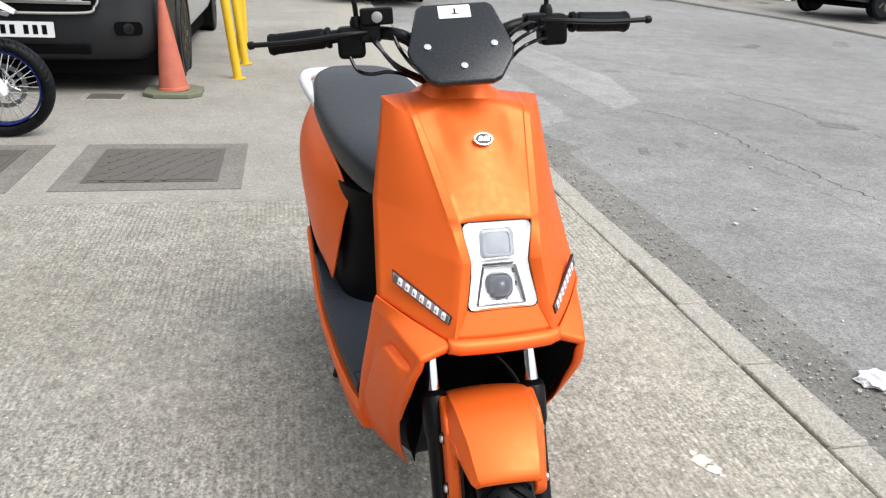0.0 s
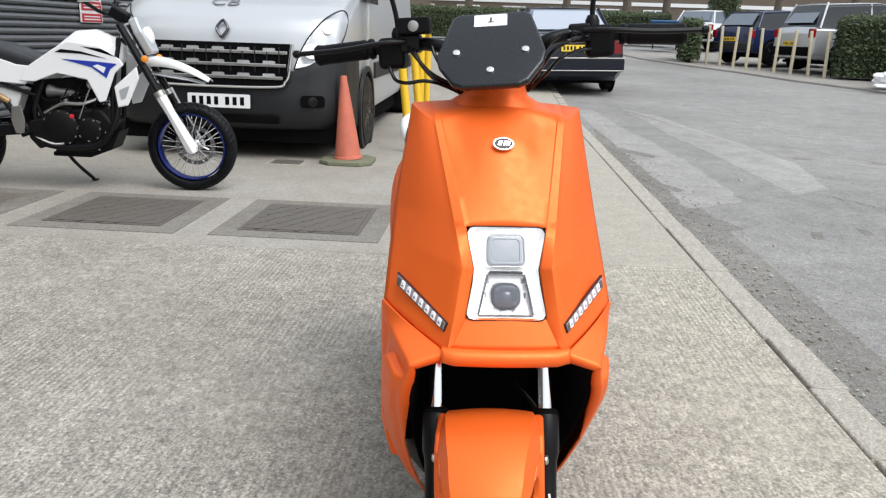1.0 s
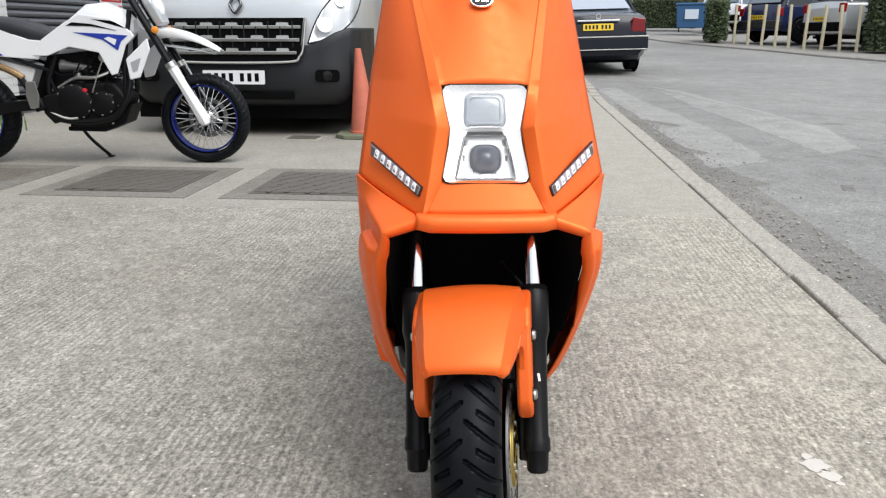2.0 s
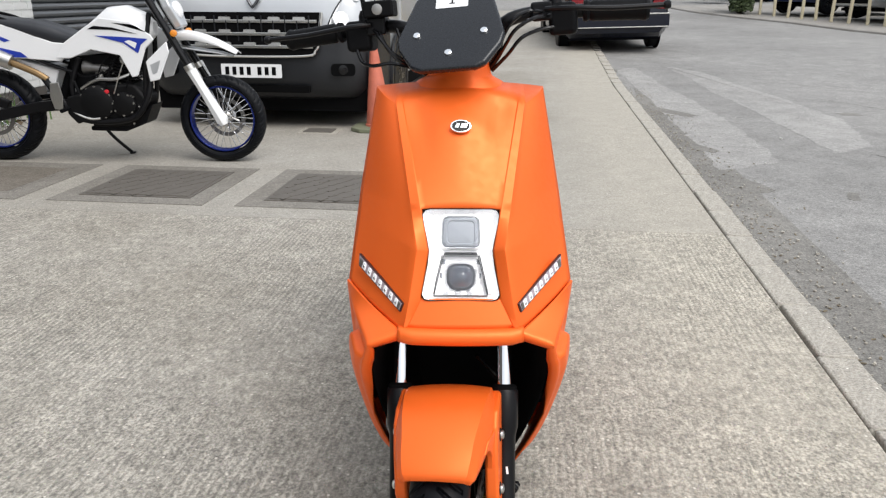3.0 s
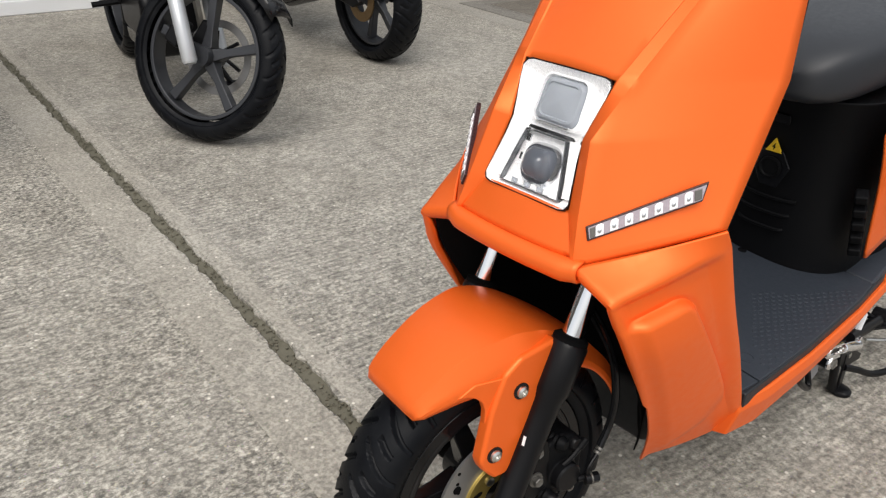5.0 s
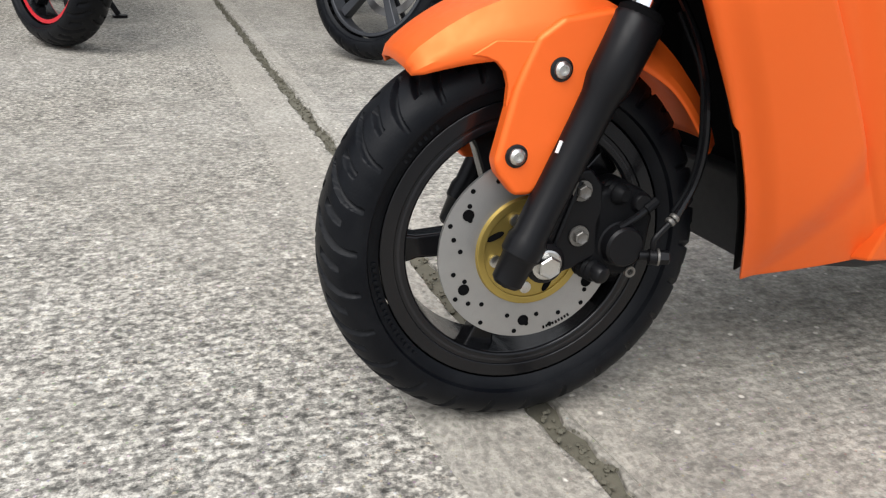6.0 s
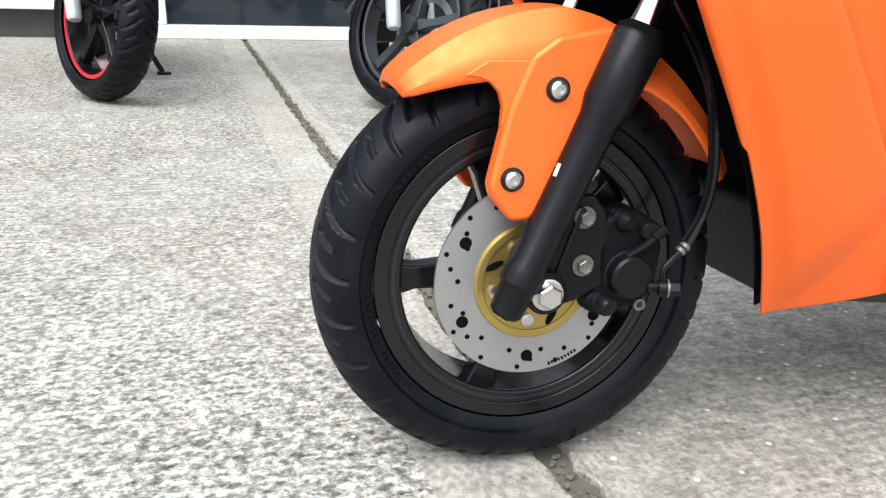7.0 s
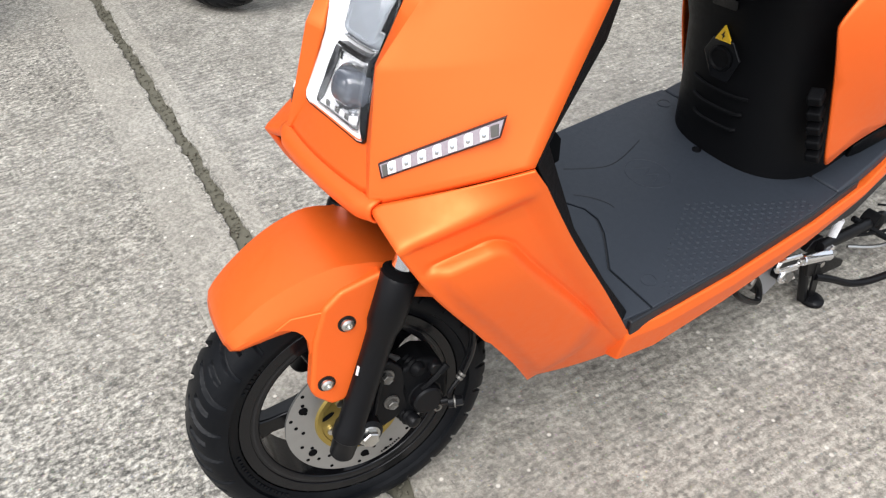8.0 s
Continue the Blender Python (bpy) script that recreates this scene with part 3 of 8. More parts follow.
for t in ts:
    c, r, k, o = (track(q, t) for q in (MID, INNER, RIDGE, OUTER))
    row = []
    for j in range(9):
        s = j / 9
        p = c.lerp(r, s)
        q = Vector((c.x + (r.x - c.x) * s, c.y + (r.y - c.y) * s * s, c.z + (r.z - c.z) * s ** 1.7))
        dent = math.exp(-((s - .70 - .35 * (.2 - t)) / .14) ** 2) * step(.0, .06, t) * (1 - step(.14, .34, t))
        row.append(q + Vector((0, .8, -.6)) * .005 * dent)
    row.append(r)
    row.append(r.lerp(k, .12) + Vector((0, -.0015, .0012)))
    row.append(r.lerp(k, .85) + Vector((0, -.0022, .0022)))
    for j in range(13):
        s = j / 12
        p = k.lerp(o, s) + BULGE * (.007 * math.sin(math.pi * s)) * (.7 + .3 * t)
        if t > .985 and j:
            p = seam(s)
        row.append(p)
    grid.append([bm.verts.new(p) for p in row])
for i, (a, b) in enumerate(zip(grid, grid[1:])):
    for j in range(len(a) - 1):
        if j < 9 and .449 < (ts[i] + ts[i + 1]) / 2 < .851:
            continue
        bm.faces.new((a[j], a[j + 1], b[j + 1], b[j]))
# flat top behind the front edge
top = [bm.verts.new(p) for p in [(grid[0][0].co.x, .385, .958)] + [(v.co.x, .385, .957 - .010 * (v.co.x / .155) ** 2) for v in grid[0][1:]]]
for j in range(len(top) - 1):
    bm.faces.new((grid[0][j], top[j], top[j + 1], grid[0][j + 1]))
part("front_cowl", mirrored(bm), ORANGE, scooter, "matt orange angular front cowl", solid=0.004)
bm = bmesh.new()
L = []
for j in range(33):
    x = -.1045 + .209 * j / 32
    y = .078 + .006 * (x / .0975) ** 2
    end = step(.84, 1.07, abs(x) / .0975)
    f = 1 - .35 * end
    L.append([Vector((x, y + dy * f, .5885 + (z - .5885) * (1 - .12 * end))) for dy, z in ((.010, .5885), (-.001, .5875), (-.009, .5845), (-.0135, .579), (-.0145, .572), (-.012, .5645), (-.007, .560), (.004, .5585), (.022, .562))])
rings(bm, L, closed=False)
part("nose_lip", bm, ORANGE, scooter, "rolled orange lip under the cowl", solid=0.003, sharp=60)

# side panels beside the front wheel, with a raised field
FRONT_EDGE = [(.1545, .0775, .560), (.168, .110, .490), (.160, .175, .385), (.140, .238, .28), (.106, .295, .175)]
REAR_EDGE = [(.1995, .2265, .6015), (.199, .272, .505), (.196, .335, .395), (.188, .402, .272), (.176, .428, .215)]
NS, NT = 96, 150


def panel_point(s, t):
    """A place on the lower panel: s from the front edge to the rear, t from the crease down."""
    p = curve_at(FRONT_EDGE, t).lerp(curve_at(REAR_EDGE, t), s)
    out = Vector((.93, -.36, .08))
    p = p + BULGE * .004 * math.sin(math.pi * s) * max(0, 1 - t / .10) + out * .009 * math.sin(math.pi * s) * step(0, .3, t) * (1 - .4 * t)
    p = p - out * .0085 * step(-.012, .055, t - .012 * s) * (1 - step(.80, .97, s)) * step(-.05, .12, s)   # below the crease the panel falls back
    u, v = s * .165, t * .42
    borders = ((.0865 + .165 * v - u) * .985, v - .066 + .060 * u)
    r = .020                                          # the raised field's corners are round
    gaps = [max(0.0, r - d) for d in borders]
    inside = r - math.sqrt(sum(g * g for g in gaps))
    k = step(-.004, .0060, inside) * step(-.012, .034, (.428 - 1.14 * u - v) * .66)
    valley = math.exp(-((inside + .007) / .005) ** 2)
    return p + out * ((.0010 + .0130 * step(.0, .20, s)) * k - .0020 * valley * step(0, .15, s))


FACET = 14                                   # rows of the bright facet under the seam


def panel_skin():
    """Facet, panel and the lip that turns into the wheel well, as one grid with a rounded crease."""
    rows = []
    for i in range(FACET + NT + 1):
        if i < FACET:
            row = [(seam(j / NS) - Vector((0, 0, .0008))).lerp(panel_point(j / NS, 0), i / FACET) for j in range(NS + 1)]
        else:
            row = [panel_point(j / NS, (i - FACET) / NT) for j in range(NS + 1)]
        k = min(1, i / 34)
        back = Vector((-.001, .008, -.0105)).lerp(Vector((-.013, .008, -.003)), k) * (1.002 - step(56, 96, i))
        rows.append([row[0] + back, row[0] + back * .55 + Vector((0, -.0015, 0)) * (1 - step(56, 96, i))] + row)
    for turn in range(14):                   # round the crease and the front lip
        old = [list(r) for r in rows]
        for i in range(1, len(rows) - 1):
            at_crease = abs(i - FACET) < 7
            for j in range(1, NS + 2):
                if at_crease and j > 2 or (turn < 3 and j < 5):
                    rows[i][j] = old[i][j] * .5 + (old[i - 1][j] + old[i + 1][j] + old[i][j - 1] + old[i][j + 1]) * .125
    return rows


SKIN = panel_skin()
for side in (1, -1):
    bm = bmesh.new()
    rings(bm, SKIN, closed=False)
    bmesh.ops.scale(bm, vec=(side, 1, 1), verts=bm.verts)
    part("side_panel", bm, ORANGE, scooter, "orange lower side panel with a raised field", solid=0.004, sharp=80)

# black inner leg shield and wheel well
inner = mesh_of(dict(
    a=(.150, .40, .940), b=(.176, .335, .80), c=(.188, .283, .71), d=(.1975, .219, .624), e=(.1975, .2735, .505), f=(.1945, .3365, .395), g=(.1865, .403, .272), h=(.175, .428, .215),
    A=(.120, .44, .93), B=(.150, .385, .80), C=(.162, .335, .71), D=(.174, .252, .627), E=(.178, .294, .50), F=(.183, .348, .395), G=(.178, .408, .30), H=(.170, .430, .23),
    A0=(0, .455, .93), B0=(0, .40, .80), C0=(0, .355, .71), D0=(0, .325, .627), E0=(0, .365, .50), F0=(0, .41, .395), G0=(0, .44, .30), H0=(0, .45, .23)),
    ["a b B A", "b c C B", "c d D C", "d e E D", "e f F E", "f g G F", "g h H G", "A B B0 A0", "B C C0 B0", "C D D0 C0", "D E E0 D0", "E F F0 E0", "F G G0 F0", "G H H0 G0"])
part("leg_shield", mirrored(inner), BLACK, scooter, "black plastic inner leg shield", solid=0.004, bevel=0.004, angle=15)
bm = bmesh.new()
rows = [[(0, .10, .570), (.08, .10, .568), (.094, .104, .566), (.118, .105, .558), (.150, .094, .548)]]
edge_pts = [curve_at(FRONT_EDGE, t) + Vector((-.016, .008, 0)) for t in [i / 16 for i in range(17)]]
inner_pts = [Vector((max(.05, p.x - .065), .30 + .05 * i / 16, p.z)) for i, p in enumerate(edge_pts)]
loops = []
for p, q in zip(edge_pts, inner_pts):
    loops.append([p, p.lerp(q, .5) + Vector((.012, 0, 0)), q, Vector((0, q.y + .01, q.z))])
rings(bm, loops, closed=False)
rings(bm, [[Vector((x, y, z)) for x, y, z in rows[0]], [Vector((0, .32, .60)), Vector((.06, .32, .60)), Vector((.1, .32, .59)), Vector((.12, .32, .58)), Vector((.14, .30, .57))]], closed=False)
part("wheel_well", mirrored(bm), MATTBLACK, scooter, "black wheel well", solid=0.002)

# orange collar under the instrument
bm = bmesh.new()
rings(bm, [[(w * math.cos(a), y0 + d * math.sin(a), z) for a in [math.pi * 2 * i / 28 for i in range(28)]]
           for w, d, y0, z in ((.100, .080, .405, .940), (.080, .066, .400, .955), (.060, .056, .396, .966), (.054, .052, .396, .985), (.053, .050, .396, 1.015))])
part("collar", bm, ORANGE, scooter, "orange steering collar", bevel=0.003)

# oval badge
bm = bmesh.new()
M = Matrix.Translation((0, .2495, .8925)) @ Euler((radians(90 - 36), 0, 0)).to_matrix().to_4x4()
slab(bm, [(.0185 * math.cos(a), .0125 * math.sin(a)) for a in [math.tau * i / 32 for i in range(32)]], .004, M)
badge = part("badge", bm, CHROME, scooter, "small oval chrome badge", bevel=0.001)
bm = bmesh.new()
slab(bm, [(.0155 * math.cos(a), .0098 * math.sin(a)) for a in [math.tau * i / 32 for i in range(32)]], .0052, M)
part("field", bm, GLOSSBLACK, badge)
bm = bmesh.new()
for x, w, sh in ((-.006, .0045, .004), (.003, .004, .003), (.009, .003, .002)):
    slab(bm, [(x - w, -.004), (x + w * .4, -.004), (x + w, .004), (x - w * .3, .004)], .0058, M)
part("mark", bm, CHROME, badge)


# headlight in an hourglass frame
def face_matrix(o, xdir, ydir):
    x = Vector(xdir).normalized()
    y = (Vector(ydir) - x * x.dot(Vector(ydir))).normalized()
    z = x.cross(y)
    m = Matrix((x, y, z)).transposed().to_4x4()
    m.translation = o
    return m


LAMP = face_matrix(Vector((0, .131, .700)), (1, 0, 0), (0, .059, .135))
head = new("headlight")
head.parent = scooter
head.matrix_world = Matrix()
tagged(head, "clear hourglass headlight with two lenses and chrome rim")
HG = [(0, .0755), (.052, .0755), (.0595, .0735), (.0638, .067), (.0622, .054), (.0562, .026), (.0525, .006), (.0550, -.018), (.0626, -.058), (.0642, -.068), (.0605, -.0745), (.053, -.0765), (0, -.0765)]
GLASS_OUT = HG + [(-x, y) for x, y in HG[-2:0:-1]]


def scaled(o, k, d=0.0):
    return [(x * k, y * k + d) for x, y in o]


bm = bmesh.new()
for a, b, z in ((GLASS_OUT, scaled(GLASS_OUT, 1.045), 0),):
    n = len(a)
    L = [[LAMP @ Vector((x, y, z)) for (x, y), z in zip(o, [h] * n)] for o, h in ((scaled(a, 1.020), -.012), (scaled(a, 1.020), .0018), (scaled(a, 1.008), .0032), (scaled(a, .996), .0016))]
    rings(bm, L, caps=False)
part("bezel", bm, GLOSSBLACK, head, "thin dark rim", bevel=0.0015)
bm = bmesh.new()
n = len(GLASS_OUT)
L = [[LAMP @ Vector((x, y, h)) for x, y in o] for o, h in ((scaled(GLASS_OUT, .99), .0005), (scaled(GLASS_OUT, .93), -.006), (scaled(GLASS_OUT, .80), -.0135), (scaled(GLASS_OUT, .62), -.0145))]
rings(bm, L, caps=False)
bm.faces.new([bm.verts.new(p) for p in L[-1]])
part("reflector", bm, REFLECTOR, head, "reflector painted white for the sky it mirrors")
LENSPALE = glassy("upper_projector_glass", (.40, .43, .475), .06, .30)
LENSDARK = glassy("lower_projector_glass", (.15, .165, .20), .03, .35, 1.7)
SATINCHROME = plain("lamp_chrome", (.70, .71, .73), .16, .9, .05, 60)


def lamp_ring(bm, stages, o, y):
    rings(bm, [[LAMP @ Vector((px * k, y + py * k, h)) for px, py in o] for k, h in stages], caps=False)
    return bm


UP, LOW = rounded(.060, .050, .010, 6), rounded(.041, .038, .014, 6)
part("lens_frame", lamp_ring(bmesh.new(), ((1.24, -.024), (1.16, -.010), (1.06, -.008), (1.0, -.014)), UP, .037), REFLECTOR, head)
part("lens_frame", lamp_ring(bmesh.new(), ((1.42, -.026), (1.30, -.014), (1.14, -.009), (1.0, -.014)), LOW, -.037), SATINCHROME, head)
for o, y, mat, dome in ((UP, .037, LENSPALE, ((1.03, -.016), (.97, -.009), (.88, -.006), (.78, -.0055), (.74, -.0075), (.5, -.006), (.05, -.005))),
                        (LOW, -.037, LENSDARK, ((1.03, -.016), (.98, -.008), (.88, -.003), (.66, .002), (.40, .0048), (.2, .0058), (.05, .006)))):
    bm = bmesh.new()
    rings(bm, [[LAMP @ Vector((px * k, y + py * k, h)) for px, py in o] for k, h in dome])
    part("projector_lens", bm, mat, head, "grey projector lens")
# a lower step of the upper lens, and bright fins beside the lower one
part("lens_step", slab(bmesh.new(), [(-.022, .0095), (.022, .0095), (.024, .0125), (-.024, .0125)], .007, LAMP @ Matrix.Translation((0, 0, -.014))), SATINCHROME, head, bevel=0.001)
for s in (-1, 1):
    part("side_fin", slab(bmesh.new(), [(s * .031, -.001), (s * .037, -.001), (s * .0515, -.064), (s * .0455, -.064)], .010, LAMP @ Matrix.Translation((0, 0, -.016))), REFLECTOR, head, "bright side fin", bevel=0.001)
    part("fin_gap", slab(bmesh.new(), [(s * .0300, -.001), (s * .0312, -.001), (s * .0458, -.066), (s * .0446, -.066)], .0050, LAMP @ Matrix.Translation((0, 0, -.016))), GLOSSBLACK, head, smooth=False)
# dark-edged trapezium round the lower lens
TRAP = [(-.029, -.002), (.029, -.002), (.045, -.068), (-.045, -.068)]
bm = bmesh.new()
rings(bm, [[LAMP @ Vector((x * k, -.036 + (y + .036) * k, h)) for x, y in TRAP] for k, h in ((1.0, -.012), (1.0, -.004), (.965, -.004), (.96, -.012))], caps=False)
part("lamp_trim", bm, plain("smoked_chrome", (.13, .135, .145), .14, .8, .1, 40), head, "dark dividing trim", bevel=0.0008)
for s in (-1, 1):
    for i in range(5):
        y = -.012 - i * .0115
        x = .0275 + i * .0026
        part("facet", slab(bmesh.new(), [(s * (x - .003), y - .004), (s * (x + .0035), y - .0045), (s * (x + .003), y + .004), (s * (x - .0035), y + .0045)], .006, LAMP @ Matrix.Translation((0, 0, -.0135)) @ Matrix.Rotation(radians(s * 12), 4, 'Y')), REFLECTOR if i % 2 else SATINCHROME, head, smooth=False)
for i in range(6):
    x = -.025 + i * .010
    part("facet", slab(bmesh.new(), [(x - .004, -.0655), (x + .004, -.0655), (x + .004, -.0605), (x - .004, -.0605)], .006, LAMP @ Matrix.Translation((0, 0, -.0135))), REFLECTOR if i % 2 else SATINCHROME, head, smooth=False)
part("lamp_bridge", slab(bmesh.new(), [(-.026, .0035), (.026, .0035), (.028, -.0005), (-.028, -.0005)], .012, LAMP @ Matrix.Translation((0, 0, -.016))), GLOSSBLACK, head, bevel=0.001)
bm = bmesh.new()
L = [[LAMP @ Vector((x, y, h)) for x, y in o] for o, h in ((GLASS_OUT, .0), (GLASS_OUT, .0022), (scaled(GLASS_OUT, .97), .0040), (scaled(GLASS_OUT, .7), .0075), (scaled(GLASS_OUT, .02), .0085))]
rings(bm, L)
lens = part("cover_lens", bm, GLASS, head, "clear plastic lens")
lens.visible_shadow = False

# slanting indicator strips
for side in (1, -1):
    a, b = Vector((.0985, .099, .614)), Vector((.1805, .1975, .6675))
    d = b - a
    nrm = Vector((.098, .083, .5765)) - Vector((.0755, .12, .712))
    up = -nrm
    m = face_matrix(a, d, up)
    W = d.length
    if side < 0:
        m = Matrix.Diagonal((-1, 1, 1, 1)) @ m
    ind = new("indicator")
    ind.parent = scooter
    tagged(ind, "clear slanting LED indicator strip")
    out = [(-.0025, -.0042), (W - .0125, -.005), (W + .001, .0128), (.001, .0118)]
    part("housing", slab(bmesh.new(), out, .0062, m @ Matrix.Translation((0, 0, -.003))), PLUM, ind, "dark plum frame", bevel=0.001)
    part("strip", slab(bmesh.new(), [(.0004, -.0023), (W - .0128, -.0031), (W - .0028, .0108), (.0030, .0100)], .0072, m @ Matrix.Translation((0, 0, -.0034))), STRIPGREY, ind, "mauve-grey mirrored strip", smooth=False)
    for i in range(7):
        x = .0125 + i * (W - .036) / 6.2
        tooth = [(x - .0052, -.0019), (x + .0040, -.0023), (x + .0080, .0082), (x + .0054, .0100), (x + .0008, .0098), (x - .0018, .0079)]
        part("reflector_tooth", slab(bmesh.new(), tooth, .0016, m @ Matrix.Translation((0, 0, .0036))), REFLECTOR, ind, "bright white reflector tooth", bevel=0.0006)
        bm = bmesh.new()
        rings(bm, [[m @ Vector((x + .0010 + .0027 * k * math.cos(a) + .0008 * k * math.sin(a), .0030 + .0030 * k * math.sin(a), .0050 + h)) for a in [math.tau * q / 14 for q in range(14)]] for k, h in ((1, 0), (.85, .0009), (.5, .0014), (.05, .0016))])
        part("led", bm, SATINCHROME, ind, "small grey LED cell")
    for x0, x1 in ((.0015, .0068), (W - .0205, W - .0128)):
        part("end_lens", slab(bmesh.new(), [(x0, -.0016), (x1, -.0020), (x1 + .0040, .0088), (x0 + .0034, .0090)], .0018, m @ Matrix.Translation((0, 0, .0036))), DULLZINC, ind, "grey end lens", bevel=0.0006)

# ---- steered front end ----
RAKE, STEER = 24.5, -10.0
AX = Vector((-.008, .165, .442))
AXDIR = Vector((0, math.sin(radians(RAKE)), math.cos(radians(RAKE))))
TURN = Matrix.Translation(AX) @ Matrix.Rotation(radians(STEER), 4, AXDIR) @ Matrix.Translation(-AX)
HUB = Vector((-.006, .058, .2142))


def steered(ob):
    ob.matrix_world = TURN
    return ob


def leg_at(z, x=0.0):
    return Vector((x, .022 + (z - .206) * math.tan(radians(RAKE)), z))


wheel = steered(new("front_wheel"))
wheel.parent = scooter
tagged(wheel, "black five-spoke front wheel with road tyre")
R = .2140


def tread_depth(ang, x, w, pitch):
    """Depth of the slanted, hooked grooves at a place on the tread."""
    u = abs(x) / w
    if u > .995:
        return 0.0
    side = .5 if x > 0 else 0.0
    d = 0.0
    for off, lo, hi, bend in ((0.0, .03, .99, .75), (.5, .36, .82, .60)):
        if lo < u < hi:
            q = (ang / pitch + side + off - bend * (u - .5) + .35 * max(0, u - .62) ** 2) % 1.0
            d = max(d, .0065 * max(0.0, 1 - (min(q, 1 - q) / (.066 + .026 * math.sin(math.pi * u))) ** 2) ** .5)
    return d


def tyre_mesh(c, R, half, bead, n, pitch=math.tau / 26, grooves=True, m=44):
    """A road tyre round the x axis, with its tread cut into the mesh."""
    depth = R - bead
    sec = []
    m = m if grooves else 18
    for i in range(m + 1):
        a = radians(-122 + 244 * i / m)
        k = abs(math.sin(a)) ** .9
        sec.append((half * math.copysign(k, a) * (1 if abs(a) < 1.75 else .90), bead + depth * (.40 + .60 * math.cos(a) if abs(a) < 1.2 else .40 + .60 * math.cos(a))))
    sec = [(x, max(bead - .006, r)) for x, r in sec]
    verts, faces = [], []
    for i in range(n):
        t = math.tau * i / n
        for x, r in sec:
            if grooves and r > bead + depth * .36:
                r -= tread_depth(t, x, half, pitch)
            verts.append((c.x + x, c.y + r * math.cos(t), c.z + r * math.sin(t)))
    k = len(sec)
    for i in range(n):
        for j in range(k - 1):
            a, b = i * k + j, (i + 1) % n * k + j
            faces.append((a, a + 1, b + 1, b))
    me = bpy.data.meshes.new("tyre")
    me.from_pydata(verts, [], faces)
    bm = bmesh.new()
    bm.from_mesh(me)
    bpy.data.meshes.remove(me)
    return bm


tyre = part("tyre", tyre_mesh(HUB, R, .049, .152, 1040, m=84), RUBBER, wheel, "dusty black rubber tyre with slanted tread grooves")


def ring_band(x0, x1, r0, r1, n=72, cx=HUB):
    bm = bmesh.new()
    loops = [[Vector((x, cx.y + r * math.cos(math.tau * i / n), cx.z + r * math.sin(math.tau * i / n))) for x, r in ((x0, r0), (x1, r0), (x1, r1), (x0, r1))] for i in range(n)]
    vs = [[bm.verts.new(p) for p in l] for l in loops]
    for i in range(n):
        a, b = vs[i], vs[(i + 1) % n]
        for j in range(4):
            k = (j + 1) % 4
            bm.faces.new((a[j], a[k], b[k], b[j]))
    return bm


part("rim", ring_band(HUB.x - .036, HUB.x + .036, .128, .152), GLOSSBLACK, wheel, "black cast rim", bevel=0.004)
for s in (-1, 1):
    x0 = HUB.x + s * .034
    part("rim_flange", ring_band(min(x0, x0 + s * .004), max(x0, x0 + s * .004), .141, .156), GLOSSBLACK, wheel, bevel=0.0015)
for i in range(5):
    a = math.tau * (i / 5) + .66
    bm = bmesh.new()
    c, s = math.cos(a), math.sin(a)
    L = []
    for r, w, t in ((.03, .018, .020), (.07, .014, .014), (.11, .013, .012), (.134, .018, .014)):
        L.append([Vector((HUB.x + dx * t, HUB.y + r * c - dy * w * s, HUB.z + r * s + dy * w * c)) for dx, dy in ((-1, -1), (1, -1), (1, 1), (-1, 1))])
    rings(bm, L)
    part("spoke", bm, GLOSSBLACK, wheel, bevel=0.004)
part("hub", turned(bmesh.new(), HUB - Vector((.045, 0, 0)), (1, 0, 0), [(0, .028), (.004, .032), (.086, .032), (.09, .028)]), GLOSSBLACK, wheel)

# raised marks on the sidewall, and the stepped inside of the rim
def rim_bars(marks, x, thick):
    """Small bars round the hub: (degrees from straight back, turning upwards; inner and outer radius; half width in metres)."""
    bm = bmesh.new()
    for deg, r0, r1, w in marks:
        c, s = math.cos(radians(deg)), math.sin(radians(deg))
        slab(bm, [(r * c - d * s, r * s + d * c) for r, d in ((r0, -w), (r1, -w), (r1, w), (r0, w))], thick, face_matrix(Vector((x, HUB.y, HUB.z)), (0, 1, 0), (0, 0, 1)))
    return bm


tagged(part("sidewall_marks", rim_bars([(182 + q * 2.4, .1605, .1655 - .001 * (q % 3), .0014 + .0006 * (q % 2)) for q in range(18)] + [(186 + q * 3.1, .1680, .1715, .0016) for q in range(9)] + [(128 + q * 2.6, .1615, .1660, .0015) for q in range(7)], HUB.x + .0412, .0018), RUBBER, wheel, "raised unreadable moulded marks", smooth=False), kind="stuff")
for s in (-1, 1):
    for r0, r1, x0, x1 in ((.1290, .1330, .0300, .0345), (.1345, .1385, .0318, .0362)):
        part("rim_step", ring_band(HUB.x + min(s * x0, s * x1), HUB.x + max(s * x0, s * x1), r0, r1), RIMGLOSS, wheel, bevel=0.0012)

# brake disc with holes
DX = HUB.x + .050
disc = part("brake_disc", ring_band(DX - .002, DX + .002, .054, .099), DISC, wheel, "drilled steel brake disc")
for i in range(42):
    a = math.tau * i / 42 + .1
    r = (.093, .085, .076)[i % 3]
    if i % 7 == 0:
        continue
    part("hole", turned(bmesh.new(), (DX + .0016, HUB.y + r * math.cos(a), HUB.z + r * math.sin(a)), (1, 0, 0), [(0, .0026), (.0008, .0026)], 10), MATTBLACK, disc)
for i in range(6):
    a = math.tau * i / 6 + .5
    part("hole", turned(bmesh.new(), (DX + .0016, HUB.y +   .0805 * math.cos(a), HUB.z +   .0805 * math.sin(a)), (1, 0, 0), [(0, .0062), (.0009, .0062)], 14), MATTBLACK, disc)
